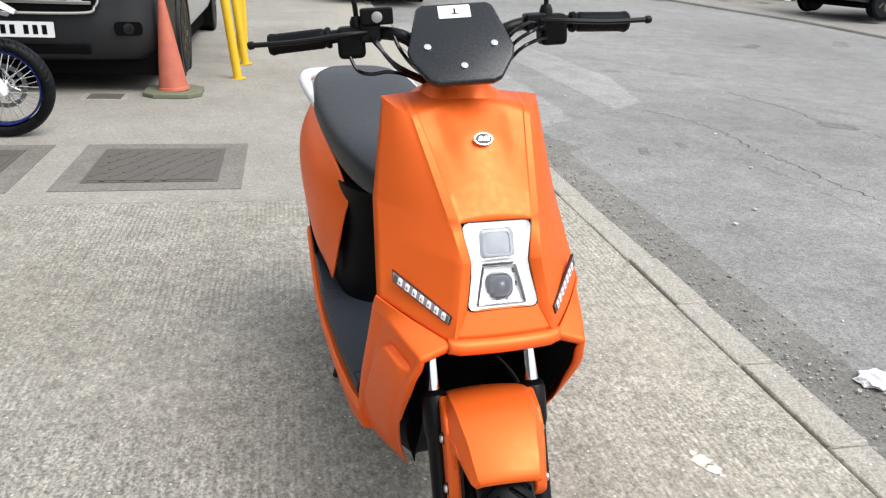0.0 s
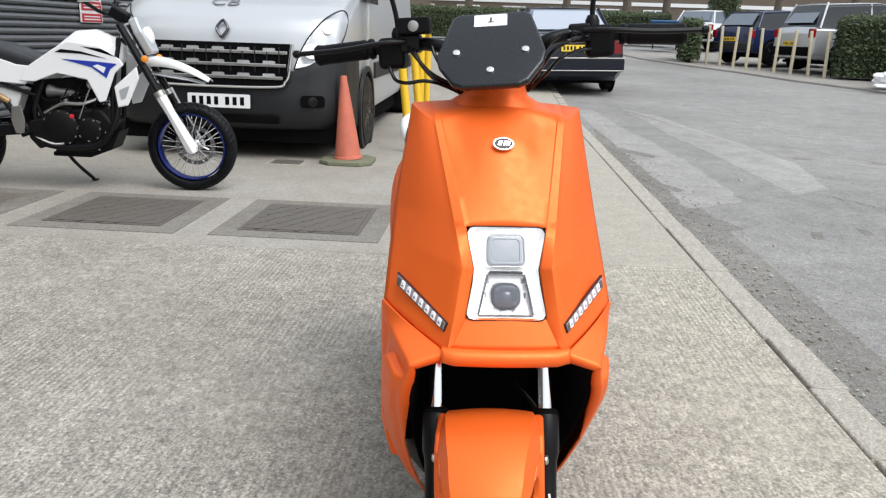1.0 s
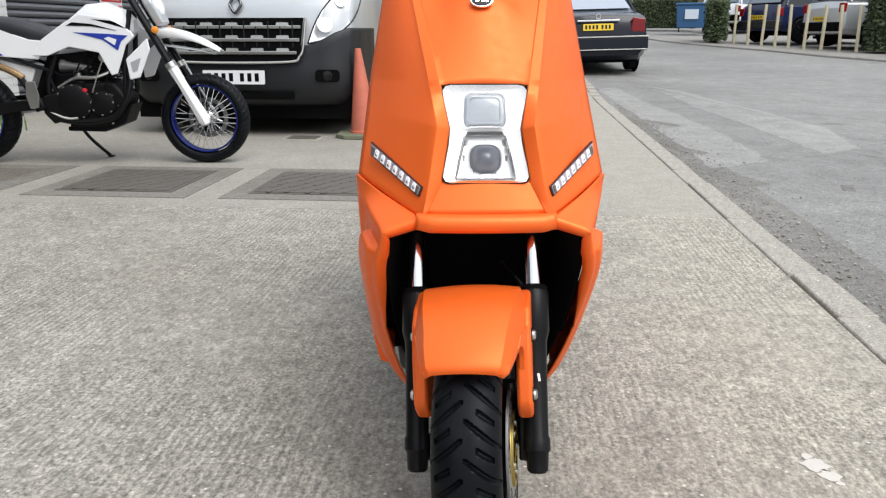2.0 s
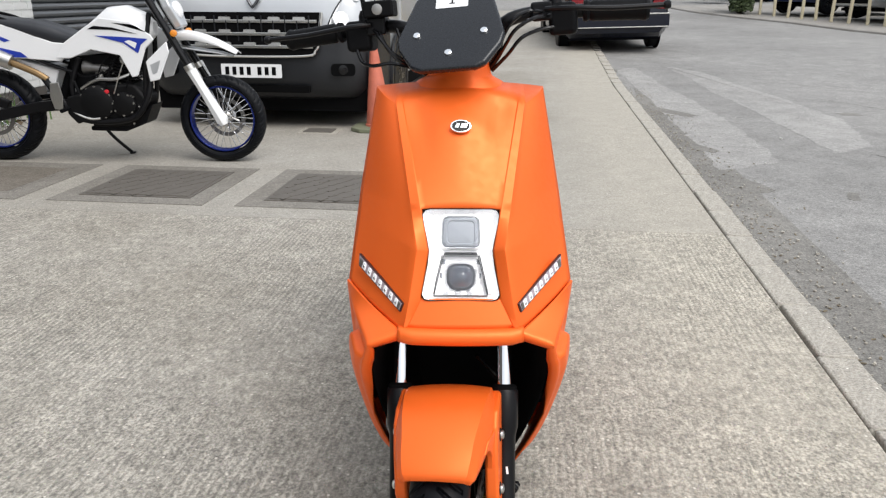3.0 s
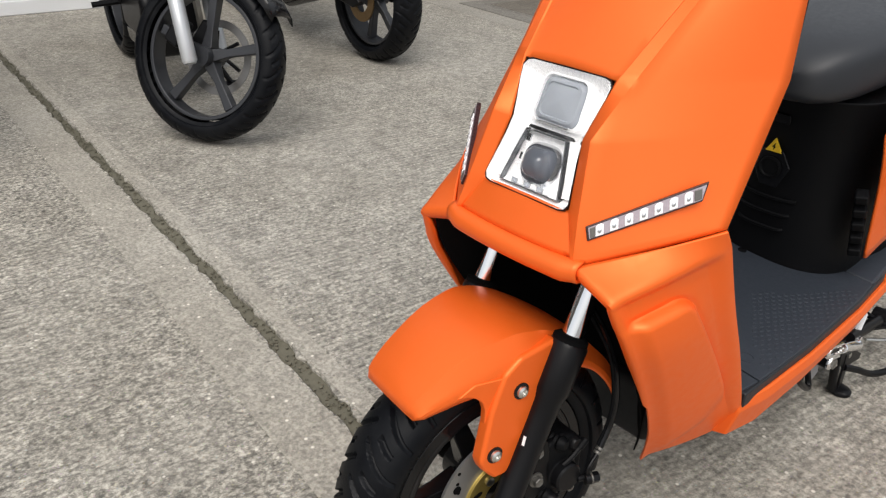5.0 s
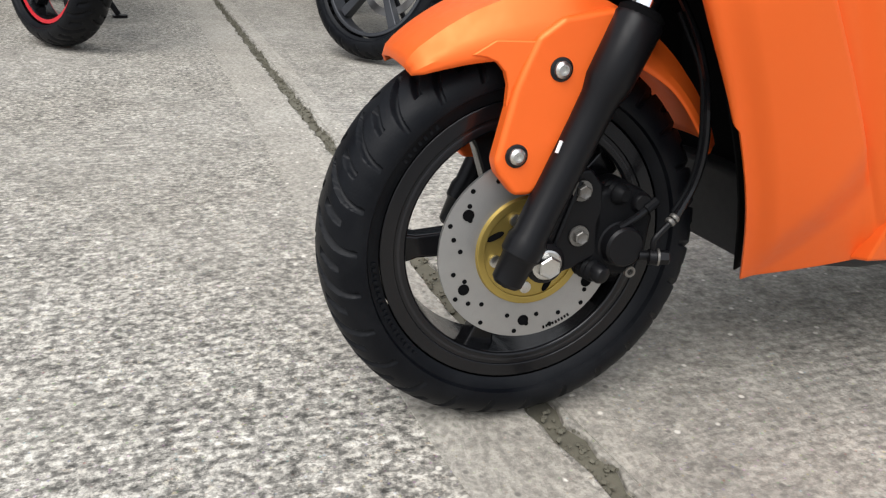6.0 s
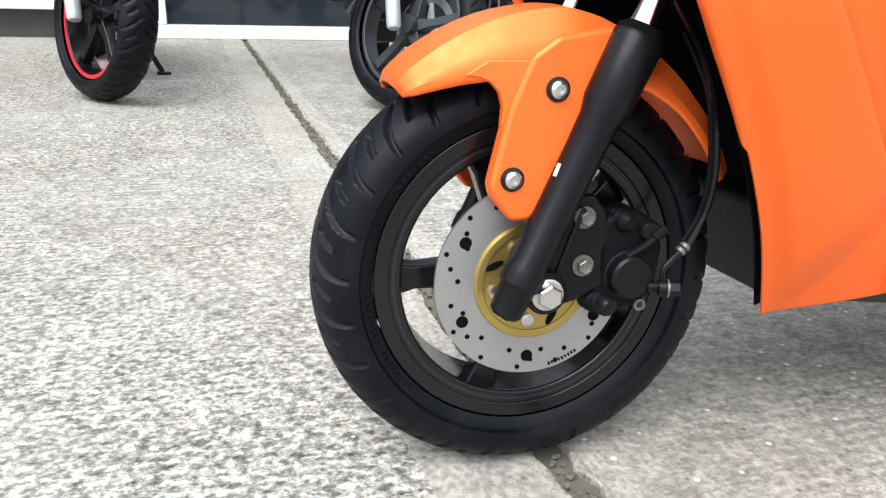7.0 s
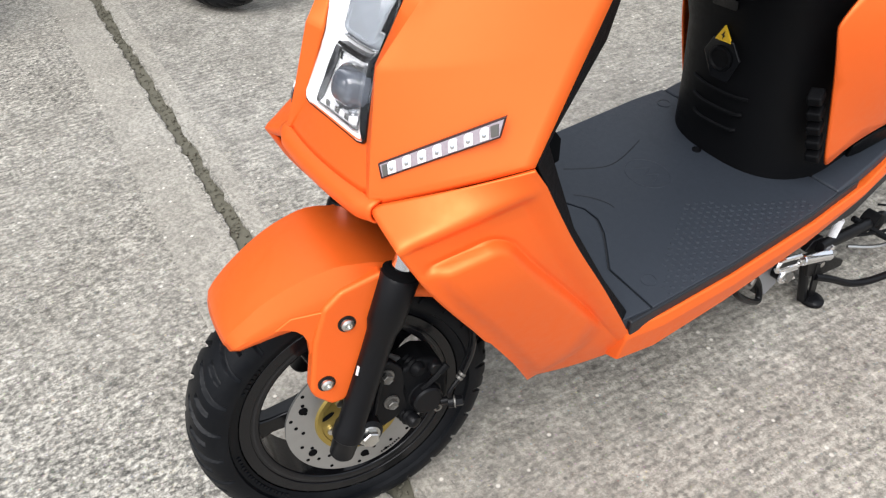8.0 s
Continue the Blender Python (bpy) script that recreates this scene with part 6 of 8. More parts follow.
def moto_wheel(parent, c, R, half, rim_r, rim_mat, style, name, stripe=None, discs=(1,)):
    w = new(name)
    w.parent = parent
    part("tyre", tyre_mesh(c, R, half, rim_r, 420, math.tau / 22), RUBBER, w, "black road tyre")
    part("rim", ring_band(c.x - half * .62, c.x + half * .62, rim_r - (.012 if style == "wire" else .015), rim_r, 64, c), rim_mat, w, bevel=0.004)
    if stripe:
        for s in (-1, 1):
            x = c.x + s * half * .62
            part("rim_stripe", ring_band(min(x, x + s * .003), max(x, x + s * .003), rim_r - .012, rim_r + .001, 64, c), stripe, w, "coloured rim stripe")
    if style == "wire":
        bm = bmesh.new()
        for i in range(36):
            a = math.tau * i / 36
            b = a + (.5 if i % 2 else -.5)
            s = .028 if i % 4 < 2 else -.028
            rod(bm, c + Vector((s, .035 * math.cos(b), .035 * math.sin(b))), c + Vector((0, (rim_r - .02) * math.cos(a), (rim_r - .02) * math.sin(a))), .0022, n=5, caps=False)
        part("spokes", bm, CHROME, w, "thin wire spokes")
        part("hub", turned(bmesh.new(), c - Vector((.05, 0, 0)), (1, 0, 0), [(0, .03), (.01, .045), (.02, .03), (.08, .03), (.09, .045), (.1, .03)], 24), STEEL, w)
    else:
        for i in range(style):
            a = math.tau * i / style + .3
            bm = bmesh.new()
            cs, sn = math.cos(a), math.sin(a)
            rings(bm, [[Vector((c.x + dx * t, c.y + r * cs - dy * k * sn, c.z + r * sn + dy * k * cs)) for dx, dy in ((-1, -1), (1, -1), (1, 1), (-1, 1))] for r, k, t in ((.03, .022, .025), (.09, .014, .016), (rim_r - .02, .018, .02))])
            part("spoke", bm, rim_mat, w, bevel=0.004)
        part("hub", turned(bmesh.new(), c - Vector((.055, 0, 0)), (1, 0, 0), [(0, .035), (.11, .035)], 24), rim_mat, w)
    for s in discs:
        d = part("brake_disc", ring_band(c.x + s * .06 - .002, c.x + s * .06 + .002, .105, .132, 56, c), DARKDISC, w, "steel brake disc")
        bm = bmesh.new()
        for i in range(6):
            a = math.tau * i / 6
            rod(bm, c + Vector((s * .06, .03 * math.cos(a), .03 * math.sin(a))), c + Vector((s * .06, .095 * math.cos(a + .3), .095 * math.sin(a + .3))), .007, n=6)
        part("disc_carrier", bm, STEEL if style == "wire" else FORKBLACK, d)
    return w


def plate_shape(bm, outline, x0, x1):
    """A plate in the y-z plane between two x."""
    rings(bm, [[(x0, y, z) for y, z in outline], [(x1, y, z) for y, z in outline]])
    return bm


# white and blue supermoto, facing along its own -y; d runs back from the front hub
def supermoto(m):
    ob = thing("supermoto_motorcycle", m, "white and blue supermoto motorcycle with wire wheels on its side stand", "motorcycle")

    def at(d):
        return d - .772

    def side(name, outline, x0, x1, mat, label="", **kw):
        return part(name, plate_shape(bmesh.new(), [(at(d), z) for d, z in outline], x0, x1), mat, ob, label, **kw)

    F, Rr = Vector((0, -.772, .293)), Vector((0, .772, .31))
    moto_wheel(ob, F, .293, .058, .222, RIMBLUE, "wire", "front_wheel", None, (1,))
    moto_wheel(ob, Rr, .31, .068, .222, RIMBLUE, "wire", "rear_wheel", None, (-1,))
    rk = Vector((0, .47, .88)).normalized()
    base = F + Vector((0, -.03, -.02))
    for s in (1, -1):
        o = Vector((s * .095, 0, 0))
        part("fork_slider", turned(bmesh.new(), base + o, rk, [(0, .02), (.02, .027), (.36, .025), (.38, .022)], 18), FORKBLACK, ob)
        bm = bmesh.new()
        rings(bm, [[base + o + rk * h + Vector((s * x, y, -y * .5)) for x, y in ((-.01, -w), (.018, -w * .9), (.032, 0), (.018, w * .9), (-.01, w))] for h, w in ((-.01, .020), (.02, .036), (.12, .032), (.28, .026), (.40, .030), (.43, .022))])
        part("fork_guard", bm, WHITE, ob, "white fork guard", bevel=0.004)
        part("guard_clamp", turned(bmesh.new(), base + o + rk * .40, rk, [(0, .036), (.035, .036)], 18), STEEL, ob)
        part("fork_tube", rod(bmesh.new(), base + o + rk * .38, base + o + rk * .90, .024, n=16), GLOSSBLACK, ob)
        # tank shroud in three sheets, with its graphics
        side("tank_shroud", [(1.02, .70), (.95, .80), (.80, .90), (.70, .955), (.50, .93), (.38, .85), (.36, .82), (.42, .765), (.49, .59), (.53, .58), (.595, .72), (.78, .755), (.92, .70)], s * .145, s * .160, WHITE, "white tank shroud with blue flash", bevel=0.007)
        side("blue_flash", [(.74, .845), (.56, .800), (.47, .735), (.445, .79), (.40, .825), (.52, .835)], s * .161, s * .1635, BLUE, smooth=False)
        side("white_flash", [(.55, .808), (.485, .765), (.47, .80), (.52, .818)], s * .164, s * .1655, WHITE, smooth=False)
        side("black_stripe", [(.78, .885), (.62, .880), (.46, .855), (.62, .895), (.74, .905)], s * .161, s * .163, GLOSSBLACK, smooth=False)
        side("black_stripe", [(.62, .925), (.47, .905), (.40, .865), (.50, .915)], s * .161, s * .163, GLOSSBLACK, smooth=False)
        side("radiator_guard", [(.29, .81), (.44, .68), (.425, .55), (.36, .565), (.28, .74)], s * .12, s * .135, WHITE, "pale radiator guard", bevel=0.008)
        side("vent", [(.34, .69), (.41, .66), (.40, .60), (.37, .61)], s * .1355, s * .137, SILVER, smooth=False)
        # tail
        side("tail_panel", [(1.0, .676), (.93, .79), (1.05, .80), (1.30, .895), (1.48, .94), (1.75, 1.02), (1.72, .96), (1.58, .86), (1.42, .70), (1.25, .695)], s * .105, s * .122, WHITE, "white tail panel with blue flash", bevel=0.006)
        side("blue_flash", [(1.22, .702), (1.42, .706), (1.58, .865), (1.68, .94), (1.56, .885), (1.40, .765), (1.26, .735)], s * .123, s * .1255, BLUE, smooth=False)
        side("blue_flash", [(1.32, .81), (1.55, .905), (1.52, .88), (1.36, .80)], s * .123, s * .125, BLUE, smooth=False)
        side("swing_arm", [(.92, .37), (.92, .44), (1.20, .415), (1.52, .35), (1.58, .31), (1.52, .275), (1.20, .345)], s * .09, s * .125, FORKBLACK, bevel=0.008)
        part("foot_peg", rod(bmesh.new(), (s * .12, at(.98), .38), (s * .24, at(.99), .37), .013, n=10), BLACK, ob)
        part("handlebar_half", tube(bmesh.new(), [(0, at(.50), 1.13), (s * .12, at(.50), 1.14), (s * .25, at(.54), 1.19), (s * .40, at(.57), 1.20)], .012, 10), FORKBLACK, ob)
        part("grip", rod(bmesh.new(), (s * .29, at(.55), 1.195), (s * .41, at(.57), 1.20), .018, n=14), BLACK, ob)
        part("lever", tube(bmesh.new(), [(s * .22, at(.50), 1.19), (s * .30, at(.48), 1.195), (s * .40, at(.51), 1.19)], .006, 6), STEEL, ob)
        part("mirror_stem", tube(bmesh.new(), [(s * .21, at(.52), 1.19), (s * .23, at(.53), 1.28), (s * .30, at(.55), 1.33)], .006, 6), FORKBLACK, ob)
        part("mirror", slab(bmesh.new(), rounded(.12, .08, .03, 4), .02, pose(s * .32, at(.55), 1.36, 85, 0, 0)), BLACK, ob, bevel=0.004)
        part("indicator", turned(bmesh.new(), (s * .10, at(.24), .86), (s, -.2, 0), [(0, .01), (.03, .022), (.05, .022), (.055, .012)], 12), plain("amber_lens", (.75, .25, .02), .25) if s > 0 else bpy.data.materials["amber_lens"], ob, "amber indicator")
        part("frame_tube", tube(bmesh.new(), [(s * .04, at(.42), .98), (s * .09, at(.46), .70), (s * .10, at(.52), .36), (s * .10, at(.85), .26)], .017, 8), FORKBLACK, ob)
        part("frame_tube", tube(bmesh.new(), [(s * .09, at(.90), .70), (s * .11, at(.96), .52), (s * .10, at(.95), .34)], .018, 8), FORKBLACK, ob)
        part("subframe_tube", tube(bmesh.new(), [(s * .09, at(.93), .60), (s * .10, at(1.2), .70), (s * .09, at(1.6), .90)], .012, 8), FORKBLACK, ob)
    # beak mudguard
    bm = bmesh.new()
    L = []
    for k in range(13):
        q = k / 12
        d, z = .30 - .44 * q, .865 + .03 * math.sin(q * 2.2) - .155 * q ** 1.7
        w = .030 + .055 * math.sin(math.pi * min(1, .18 + .70 * (1 - q)))
        drop = .055 * (1 - q) + .012
        L.append([Vector((x, at(d), z + dz)) for x, dz in ((-w, -drop), (-w * .85, -.006), (0, .008), (w * .85, -.006), (w, -drop))])
    rings(bm, L, closed=False)
    part("front_mudguard", bm, WHITE, ob, "white beak mudguard", solid=0.006)
    bm = bmesh.new()
    rings(bm, [[Vector((x, at(d), z)) for x in (-w, 0, w)] for d, z, w in ((.26, .775, .07), (.12, .755, .065), (-.02, .735, .05), (-.10, .715, .03))], closed=False)
    part("mudguard_liner", bm, SILVER, ob, "grey mudguard underside", solid=0.01)
    part("headlight_shroud", slab(bmesh.new(), [(-.075, .12), (.075, .12), (.095, .02), (.06, -.12), (-.06, -.12), (-.095, .02)], .06, pose(0, at(.30), .985, 66, 0, 0)), SILVER, ob, "silvery headlight shroud", bevel=0.015)
    part("headlight", turned(bmesh.new(), (0, at(.25), 1.0), (0, -1, .25), [(0, .055), (.02, .055), (.03, .04)], 24), REFLECTOR, ob)
    part("instrument", box(bmesh.new(), (-.06, -.05, -.03), (.06, .05, .04), pose(0, at(.42), 1.12, 30, 0, 0)), BLACK, ob, bevel=0.012)
    def body(rows, name, mat, lab, e=.7):
        bm = bmesh.new()
        rings(bm, [[Vector((w * math.copysign(abs(math.cos(a)) ** e, math.cos(a)), at(d), (zt + zb) / 2 + (zt - zb) / 2 * math.copysign(abs(math.sin(a)) ** e, math.sin(a)))) for a in [math.tau * i / 20 for i in range(20)]] for d, w, zt, zb in rows])
        part(name, bm, mat, ob, lab)
    body(((.40, .04, .93, .84), (.46, .09, .985, .78), (.57, .135, 1.03, .74), (.68, .14, 1.02, .74), (.80, .12, .93, .74), (.92, .08, .83, .74)), "tank", WHITE, "white fuel tank")
    body(((.72, .05, .95, .88), (.82, .09, .885, .80), (.92, .11, .855, .76), (1.02, .12, .895, .77), (1.15, .125, .935, .80), (1.40, .12, .958, .86), (1.62, .08, 1.0, .93)), "seat", SEATVINYL, "black bench seat", .6)
    side("tail_guard", [(1.40, .90), (1.75, .99), (1.90, .97), (1.72, .93), (1.42, .85)], -.07, .07, WHITE, bevel=0.01)
    side("rear_fender", [(1.05, .62), (1.25, .67), (1.55, .78), (1.80, .80), (1.55, .74), (1.25, .62), (1.10, .50)], -.075, .075, WHITE, "pale inner mudguard", bevel=0.01)
    part("tail_lamp", box(bmesh.new(), (-.05, at(1.82), .92), (.05, at(1.86), .97)), RED, ob, bevel=0.006)
    part("rack_bar", tube(bmesh.new(), [(-.09, at(1.30), .92), (-.10, at(1.45), .97), (-.09, at(1.75), 1.02), (.09, at(1.75), 1.02), (.10, at(1.45), .97), (.09, at(1.30), .92)], .010, 8), BLACK, ob)
    side("crankcase", [(.50, .32), (.46, .44), (.54, .54), (.86, .54), (.98, .46), (.96, .32), (.82, .24), (.60, .25)], -.12, .12, ENGINE, "black engine", bevel=0.03, segs=3)
    side("airbox", [(.60, .74), (.98, .70), (1.0, .52), (.90, .46), (.62, .50)], -.062, .062, BLACK, "black airbox behind the engine", bevel=0.012)
    side("sump_guard", [(.44, .40), (.50, .27), (.64, .215), (.88, .22), (.88, .25), (.62, .26), (.50, .36)], -.10, .10, BLACK, bevel=0.01)
    cx, cz = at(.80), .41
    part("clutch_cover", turned(bmesh.new(), (-.115, cx, cz), (-1, 0, 0), [(0, .115), (.025, .115), (.04, .09), (.045, .03)], 32), ENGINE, ob)
    part("generator_cover", turned(bmesh.new(), (-.115, at(.62), .40), (-1, 0, 0), [(0, .08), (.02, .08), (.03, .055), (.034, .02)], 28), ENGINE, ob)
    part("oil_cap", turned(bmesh.new(), (-.135, at(.72), .485), (-1, 0, 0), [(0, .015), (.012, .014), (.014, .008)], 14), RED, ob, "red filler cap")
    for i in range(12):
        a = math.tau * i / 12
        part("bolt", turned(bmesh.new(), (-.137, cx + .105 * math.cos(a), cz + .105 * math.sin(a)), (-1, 0, 0), [(0, .009), (.008, .009)], 6), STEEL, ob, smooth=False)
    for i in range(7):
        a = math.tau * i / 7 + .3
        part("bolt", turned(bmesh.new(), (-.132, at(.62) + .07 * math.cos(a), .40 + .07 * math.sin(a)), (-1, 0, 0), [(0, .008), (.008, .008)], 6), STEEL, ob, smooth=False)
    for i in range(7):
        part("cylinder_fin", box(bmesh.new(), (-.085, -.085, -.005), (.085, .085, .005), pose(0, at(.66 - .008 * i), .545 + .019 * i, 15, 0, 0)), ENGINE, ob, smooth=False)
    part("cylinder_head", box(bmesh.new(), (-.085, -.085, -.04), (.085, .085, .04), pose(0, at(.60), .70, 15, 0, 0)), ENGINE, ob, bevel=0.02)
    part("head_cap", turned(bmesh.new(), (-.08, at(.60), .69), (-1, 0, 0), [(0, .03), (.012, .03), (.016, .02)], 18), STEEL, ob)
    part("carburettor", turned(bmesh.new(), (-.05, at(.72), .62), (0, 1, .1), [(0, .028), (.05, .034), (.10, .03), (.15, .045), (.17, .045)], 16), DARKDISC, ob)
    part("float_bowl", turned(bmesh.new(), (-.05, at(.79), .545), (0, 0, 1), [(0, .02), (.01, .03), (.06, .03)], 14), STEEL, ob)
    for k, pts in enumerate(([(-.06, .66, .66), (-.10, .76, .60), (-.11, .88, .58), (-.08, .96, .64)], [(-.09, .56, .60), (-.12, .66, .565), (-.13, .78, .56), (-.11, .90, .50)], [(-.08, .98, .62), (-.12, .93, .52), (-.12, .90, .40), (-.10, .92, .30)])):
        part("hose", tube(bmesh.new(), [(x, at(d), z) for x, d, z in pts], (.006, .012, .009)[k], 7), BLACK if k != 1 else STEEL, ob)
    knobs = random.Random(12)
    for i in range(26):
        d, z = knobs.uniform(.50, .96), knobs.uniform(.27, .70)
        x = -.122 if z < .53 else -.088
        r = knobs.uniform(.005, .009)
        part("bolt", turned(bmesh.new(), (x, at(d), z), (-1, 0, 0), [(0, r), (.014, r)], 6), STEEL if i % 3 else CHROME, ob, smooth=False)
    for k in range(4):
        part("cable", tube(bmesh.new(), [(-.10, at(.50 + .05 * k), .76), (-.12, at(.54 + .07 * k), .64), (-.125, at(.60 + .08 * k), .50 - .03 * k)], .0045, 6), STEEL if k == 1 else BLACK, ob)
    side("sprocket_guard", [(.86, .30), (.84, .40), (.90, .47), (.99, .45), (1.0, .34), (.94, .27)], -.150, -.118, ENGINE, bevel=0.012)
    part("exhaust_pipe", tube(bmesh.new(), [(-.04, at(.52), .66), (-.09, at(.44), .56), (-.125, at(.48), .40), (-.135, at(.60), .30), (-.13, at(.90), .30), (-.12, at(1.05), .44), (-.11, at(1.15), .58)], .020, 10), FORKBLACK, ob)
    part("link_pipe", tube(bmesh.new(), [(-.11, at(1.12), .56), (-.115, at(1.2), .61), (-.12, at(1.34), .67)], .022, 10), BRONZE, ob, "heat-tinted exhaust link pipe")
    part("silencer", rod(bmesh.new(), (-.125, at(1.33), .67), (-.14, at(1.72), .83), .052, n=20), STEEL, ob, "steel silencer")
    part("heel_guard", slab(bmesh.new(), [(-.035, -.09), (.02, -.085), (.04, .0), (.03, .085), (-.03, .09), (-.045, .0)], .008, face_matrix(Vector((-.150, at(1.06), .455)), (0, 1, 0), (0, 0, 1))), STEEL, ob, "silver heel guard", bevel=0.003)
    part("shock", rod(bmesh.new(), (.0, at(1.10), .40), (.0, at(.98), .66), .032, n=14), BLACK, ob)
    side("chain_guard", [(1.0, .43), (1.45, .39), (1.45, .42), (1.0, .46)], .09, .11, BLACK)
    part("rear_caliper", box(bmesh.new(), (-.10, -.05, -.03), (-.05, .05, .03), pose(0, at(1.47), .40, 20, 0, 0)), FORKBLACK, ob, bevel=0.008)
    part("side_stand", tube(bmesh.new(), [(.11, at(.93), .30), (.15, at(.86), .15), (.22, at(.76), .012)], .012, 8), FORKBLACK, ob)
    part("stand_foot", slab(bmesh.new(), rounded(.05, .035, .012, 3), .01, pose(.225, at(.755), .002)), FORKBLACK, ob)
    part("brake_pedal", tube(bmesh.new(), [(-.14, at(.98), .36), (-.15, at(.86), .31), (-.15, at(.78), .31)], .008, 6), STEEL, ob)
    return ob


# faces along +u of the yard: its -y turned to +x
bike_yaw = math.degrees(math.atan2(3.96 - 3.81, -2.03 + 3.57))
supermoto(on_site(-2.80, 3.885, 0, 90 + bike_yaw))


# dark street bikes parked nose-out along the shopfront
def street_bike(m, stripe, rim, label, steer, spokes, wide=.056):
    ob = thing("street_motorcycle", m, label, "motorcycle", "bikes along the shopfront")
    F, Rr = Vector((0, -.68, .295)), Vector((0, .68, .30))
    rk = Vector((0, .42, .91)).normalized()
    front = Matrix.Translation(F) @ Matrix.Rotation(radians(steer), 4, rk) @ Matrix.Translation(-F)
    moto_wheel(ob, F, .295, wide, .222, rim, spokes, "front_wheel", stripe).matrix_local = front
    moto_wheel(ob, Rr, .30, .078, .222, rim, spokes, "rear_wheel", stripe, ())
    part("sprocket", ring_band(.085, .092, .06, .105, 40, Rr), BRONZE, ob, "worn chain sprocket")
    rk = Vector((0, .42, .91)).normalized()
    for s in (1, -1):
        part("fork_slider", turned(bmesh.new(), F + Vector((s * .10, 0, -.03)), rk, [(0, .02), (.01, .026), (.30, .026), (.31, .02)], 18), SILVER, ob, "silver fork slider").matrix_local = front
        part("fork_tube", rod(bmesh.new(), F + Vector((s * .10, 0, 0)) + rk * .27, F + Vector((s * .10, 0, 0)) + rk * .75, .019, n=14), CHROME, ob).matrix_local = front
        part("caliper", box(bmesh.new(), (-.02, -.03, -.05), (.02, .03, .05), pose(s * .075, -.60, .36, 25, 0, 0)), FORKBLACK, ob, bevel=0.01).matrix_local = front
        part("swing_arm", plate_shape(bmesh.new(), [(.05, .36), (.05, .42), (.68, .34), (.72, .29), (.66, .26)], s * .10, s * .13), FORKBLACK, ob, bevel=0.008)
        part("handlebar_half", tube(bmesh.new(), [(0, -.28, 1.03), (s * .15, -.28, 1.05), (s * .26, -.22, 1.08), (s * .36, -.16, 1.07)], .012, 8), FORKBLACK, ob).matrix_local = front
        part("frame_tube", tube(bmesh.new(), [(s * .05, -.34, .92), (s * .13, -.20, .74), (s * .14, .05, .60), (s * .12, .12, .36)], .022, 8), FORKBLACK, ob)
        part("foot_peg", rod(bmesh.new(), (s * .12, .12, .36), (s * .24, .13, .35), .012, n=8), BLACK, ob)
        part("mirror", slab(bmesh.new(), rounded(.11, .07, .03, 3), .02, pose(s * .30, -.24, 1.20, 85, 0, 0)), BLACK, ob)
    bm = bmesh.new()
    L = []
    for k in range(11):
        a = radians(35 + 110 * k / 10)
        L.append([F + Vector((x, -.325 * math.cos(a), (.325 + dz) * math.sin(a))) for x, dz in ((-.072, -.04), (-.06, 0), (0, .008), (.06, 0), (.072, -.04))])
    rings(bm, L, closed=False)
    part("front_mudguard", bm, GLOSSBLACK, ob, "black front mudguard", solid=0.005).matrix_local = front
    def blob(rows, name, mat, lab=""):
        bm = bmesh.new()
        rings(bm, [[Vector((w * math.copysign(abs(math.cos(a)) ** .7, math.cos(a)), y, (zt + zb) / 2 + (zt - zb) / 2 * math.copysign(abs(math.sin(a)) ** .7, math.sin(a)))) for a in [math.tau * i / 16 for i in range(16)]] for y, w, zt, zb in rows])
        part(name, bm, mat, ob, lab)
    blob(((-.34, .06, .92, .80), (-.26, .13, 1.0, .72), (-.05, .15, 1.0, .72), (.10, .11, .88, .74)), "tank", GLOSSBLACK, "black fuel tank")
    blob(((.02, .10, .86, .76), (.25, .13, .82, .74), (.50, .11, .88, .80), (.72, .06, .94, .88)), "seat", SEATVINYL, "black seat")
    blob(((.45, .08, .82, .72), (.70, .08, .90, .80), (.85, .04, .92, .86)), "tail", GLOSSBLACK)
    part("headlight", turned(bmesh.new(), (0, -.42, .92), (0, -1, 0), [(0, .06), (.05, .09), (.10, .09), (.11, .07)], 24), GLOSSBLACK, ob)
    part("crankcase", plate_shape(bmesh.new(), [(-.28, .26), (-.30, .42), (-.2, .52), (.05, .50), (.14, .40), (.10, .26)], -.13, .13), FORKBLACK, ob, "black engine", bevel=0.03)
    for i in range(6):
        part("cylinder_fin", box(bmesh.new(), (-.09, -.08, -.006), (.09, .08, .006), pose(0, -.2, .53 + .024 * i, 20, 0, 0)), FORKBLACK, ob, smooth=False)
    part("engine_cover", turned(bmesh.new(), (.12, -.04, .37), (1, 0, 0), [(0, .095), (.02, .095), (.03, .07)], 24), FORKBLACK, ob)
    part("exhaust_pipe", tube(bmesh.new(), [(.05, -.28, .60), (.07, -.36, .42), (.10, -.26, .22), (.13, .1, .22)], .022, 8), STEEL, ob)
    part("silencer", rod(bmesh.new(), (.15, .10, .23), (.17, .60, .36), .05, n=18), GLOSSBLACK, ob)
    part("belly_pan", plate_shape(bmesh.new(), [(-.30, .30), (-.26, .20), (.10, .20), (.14, .27)], -.12, .12), GLOSSBLACK, ob, bevel=0.02)
    part("side_stand", tube(bmesh.new(), [(.12, .02, .30), (.18, -.02, .15), (.25, -.05, .012)], .012, 8), FORKBLACK, ob)
    part("stand_foot", slab(bmesh.new(), rounded(.06, .05, .015, 3), .01, pose(.255, -.055, .002)), FORKBLACK, ob)
    return ob


RIMGREY = plain("satin_grey_rim", (.035, .037, .042), .35, .2)


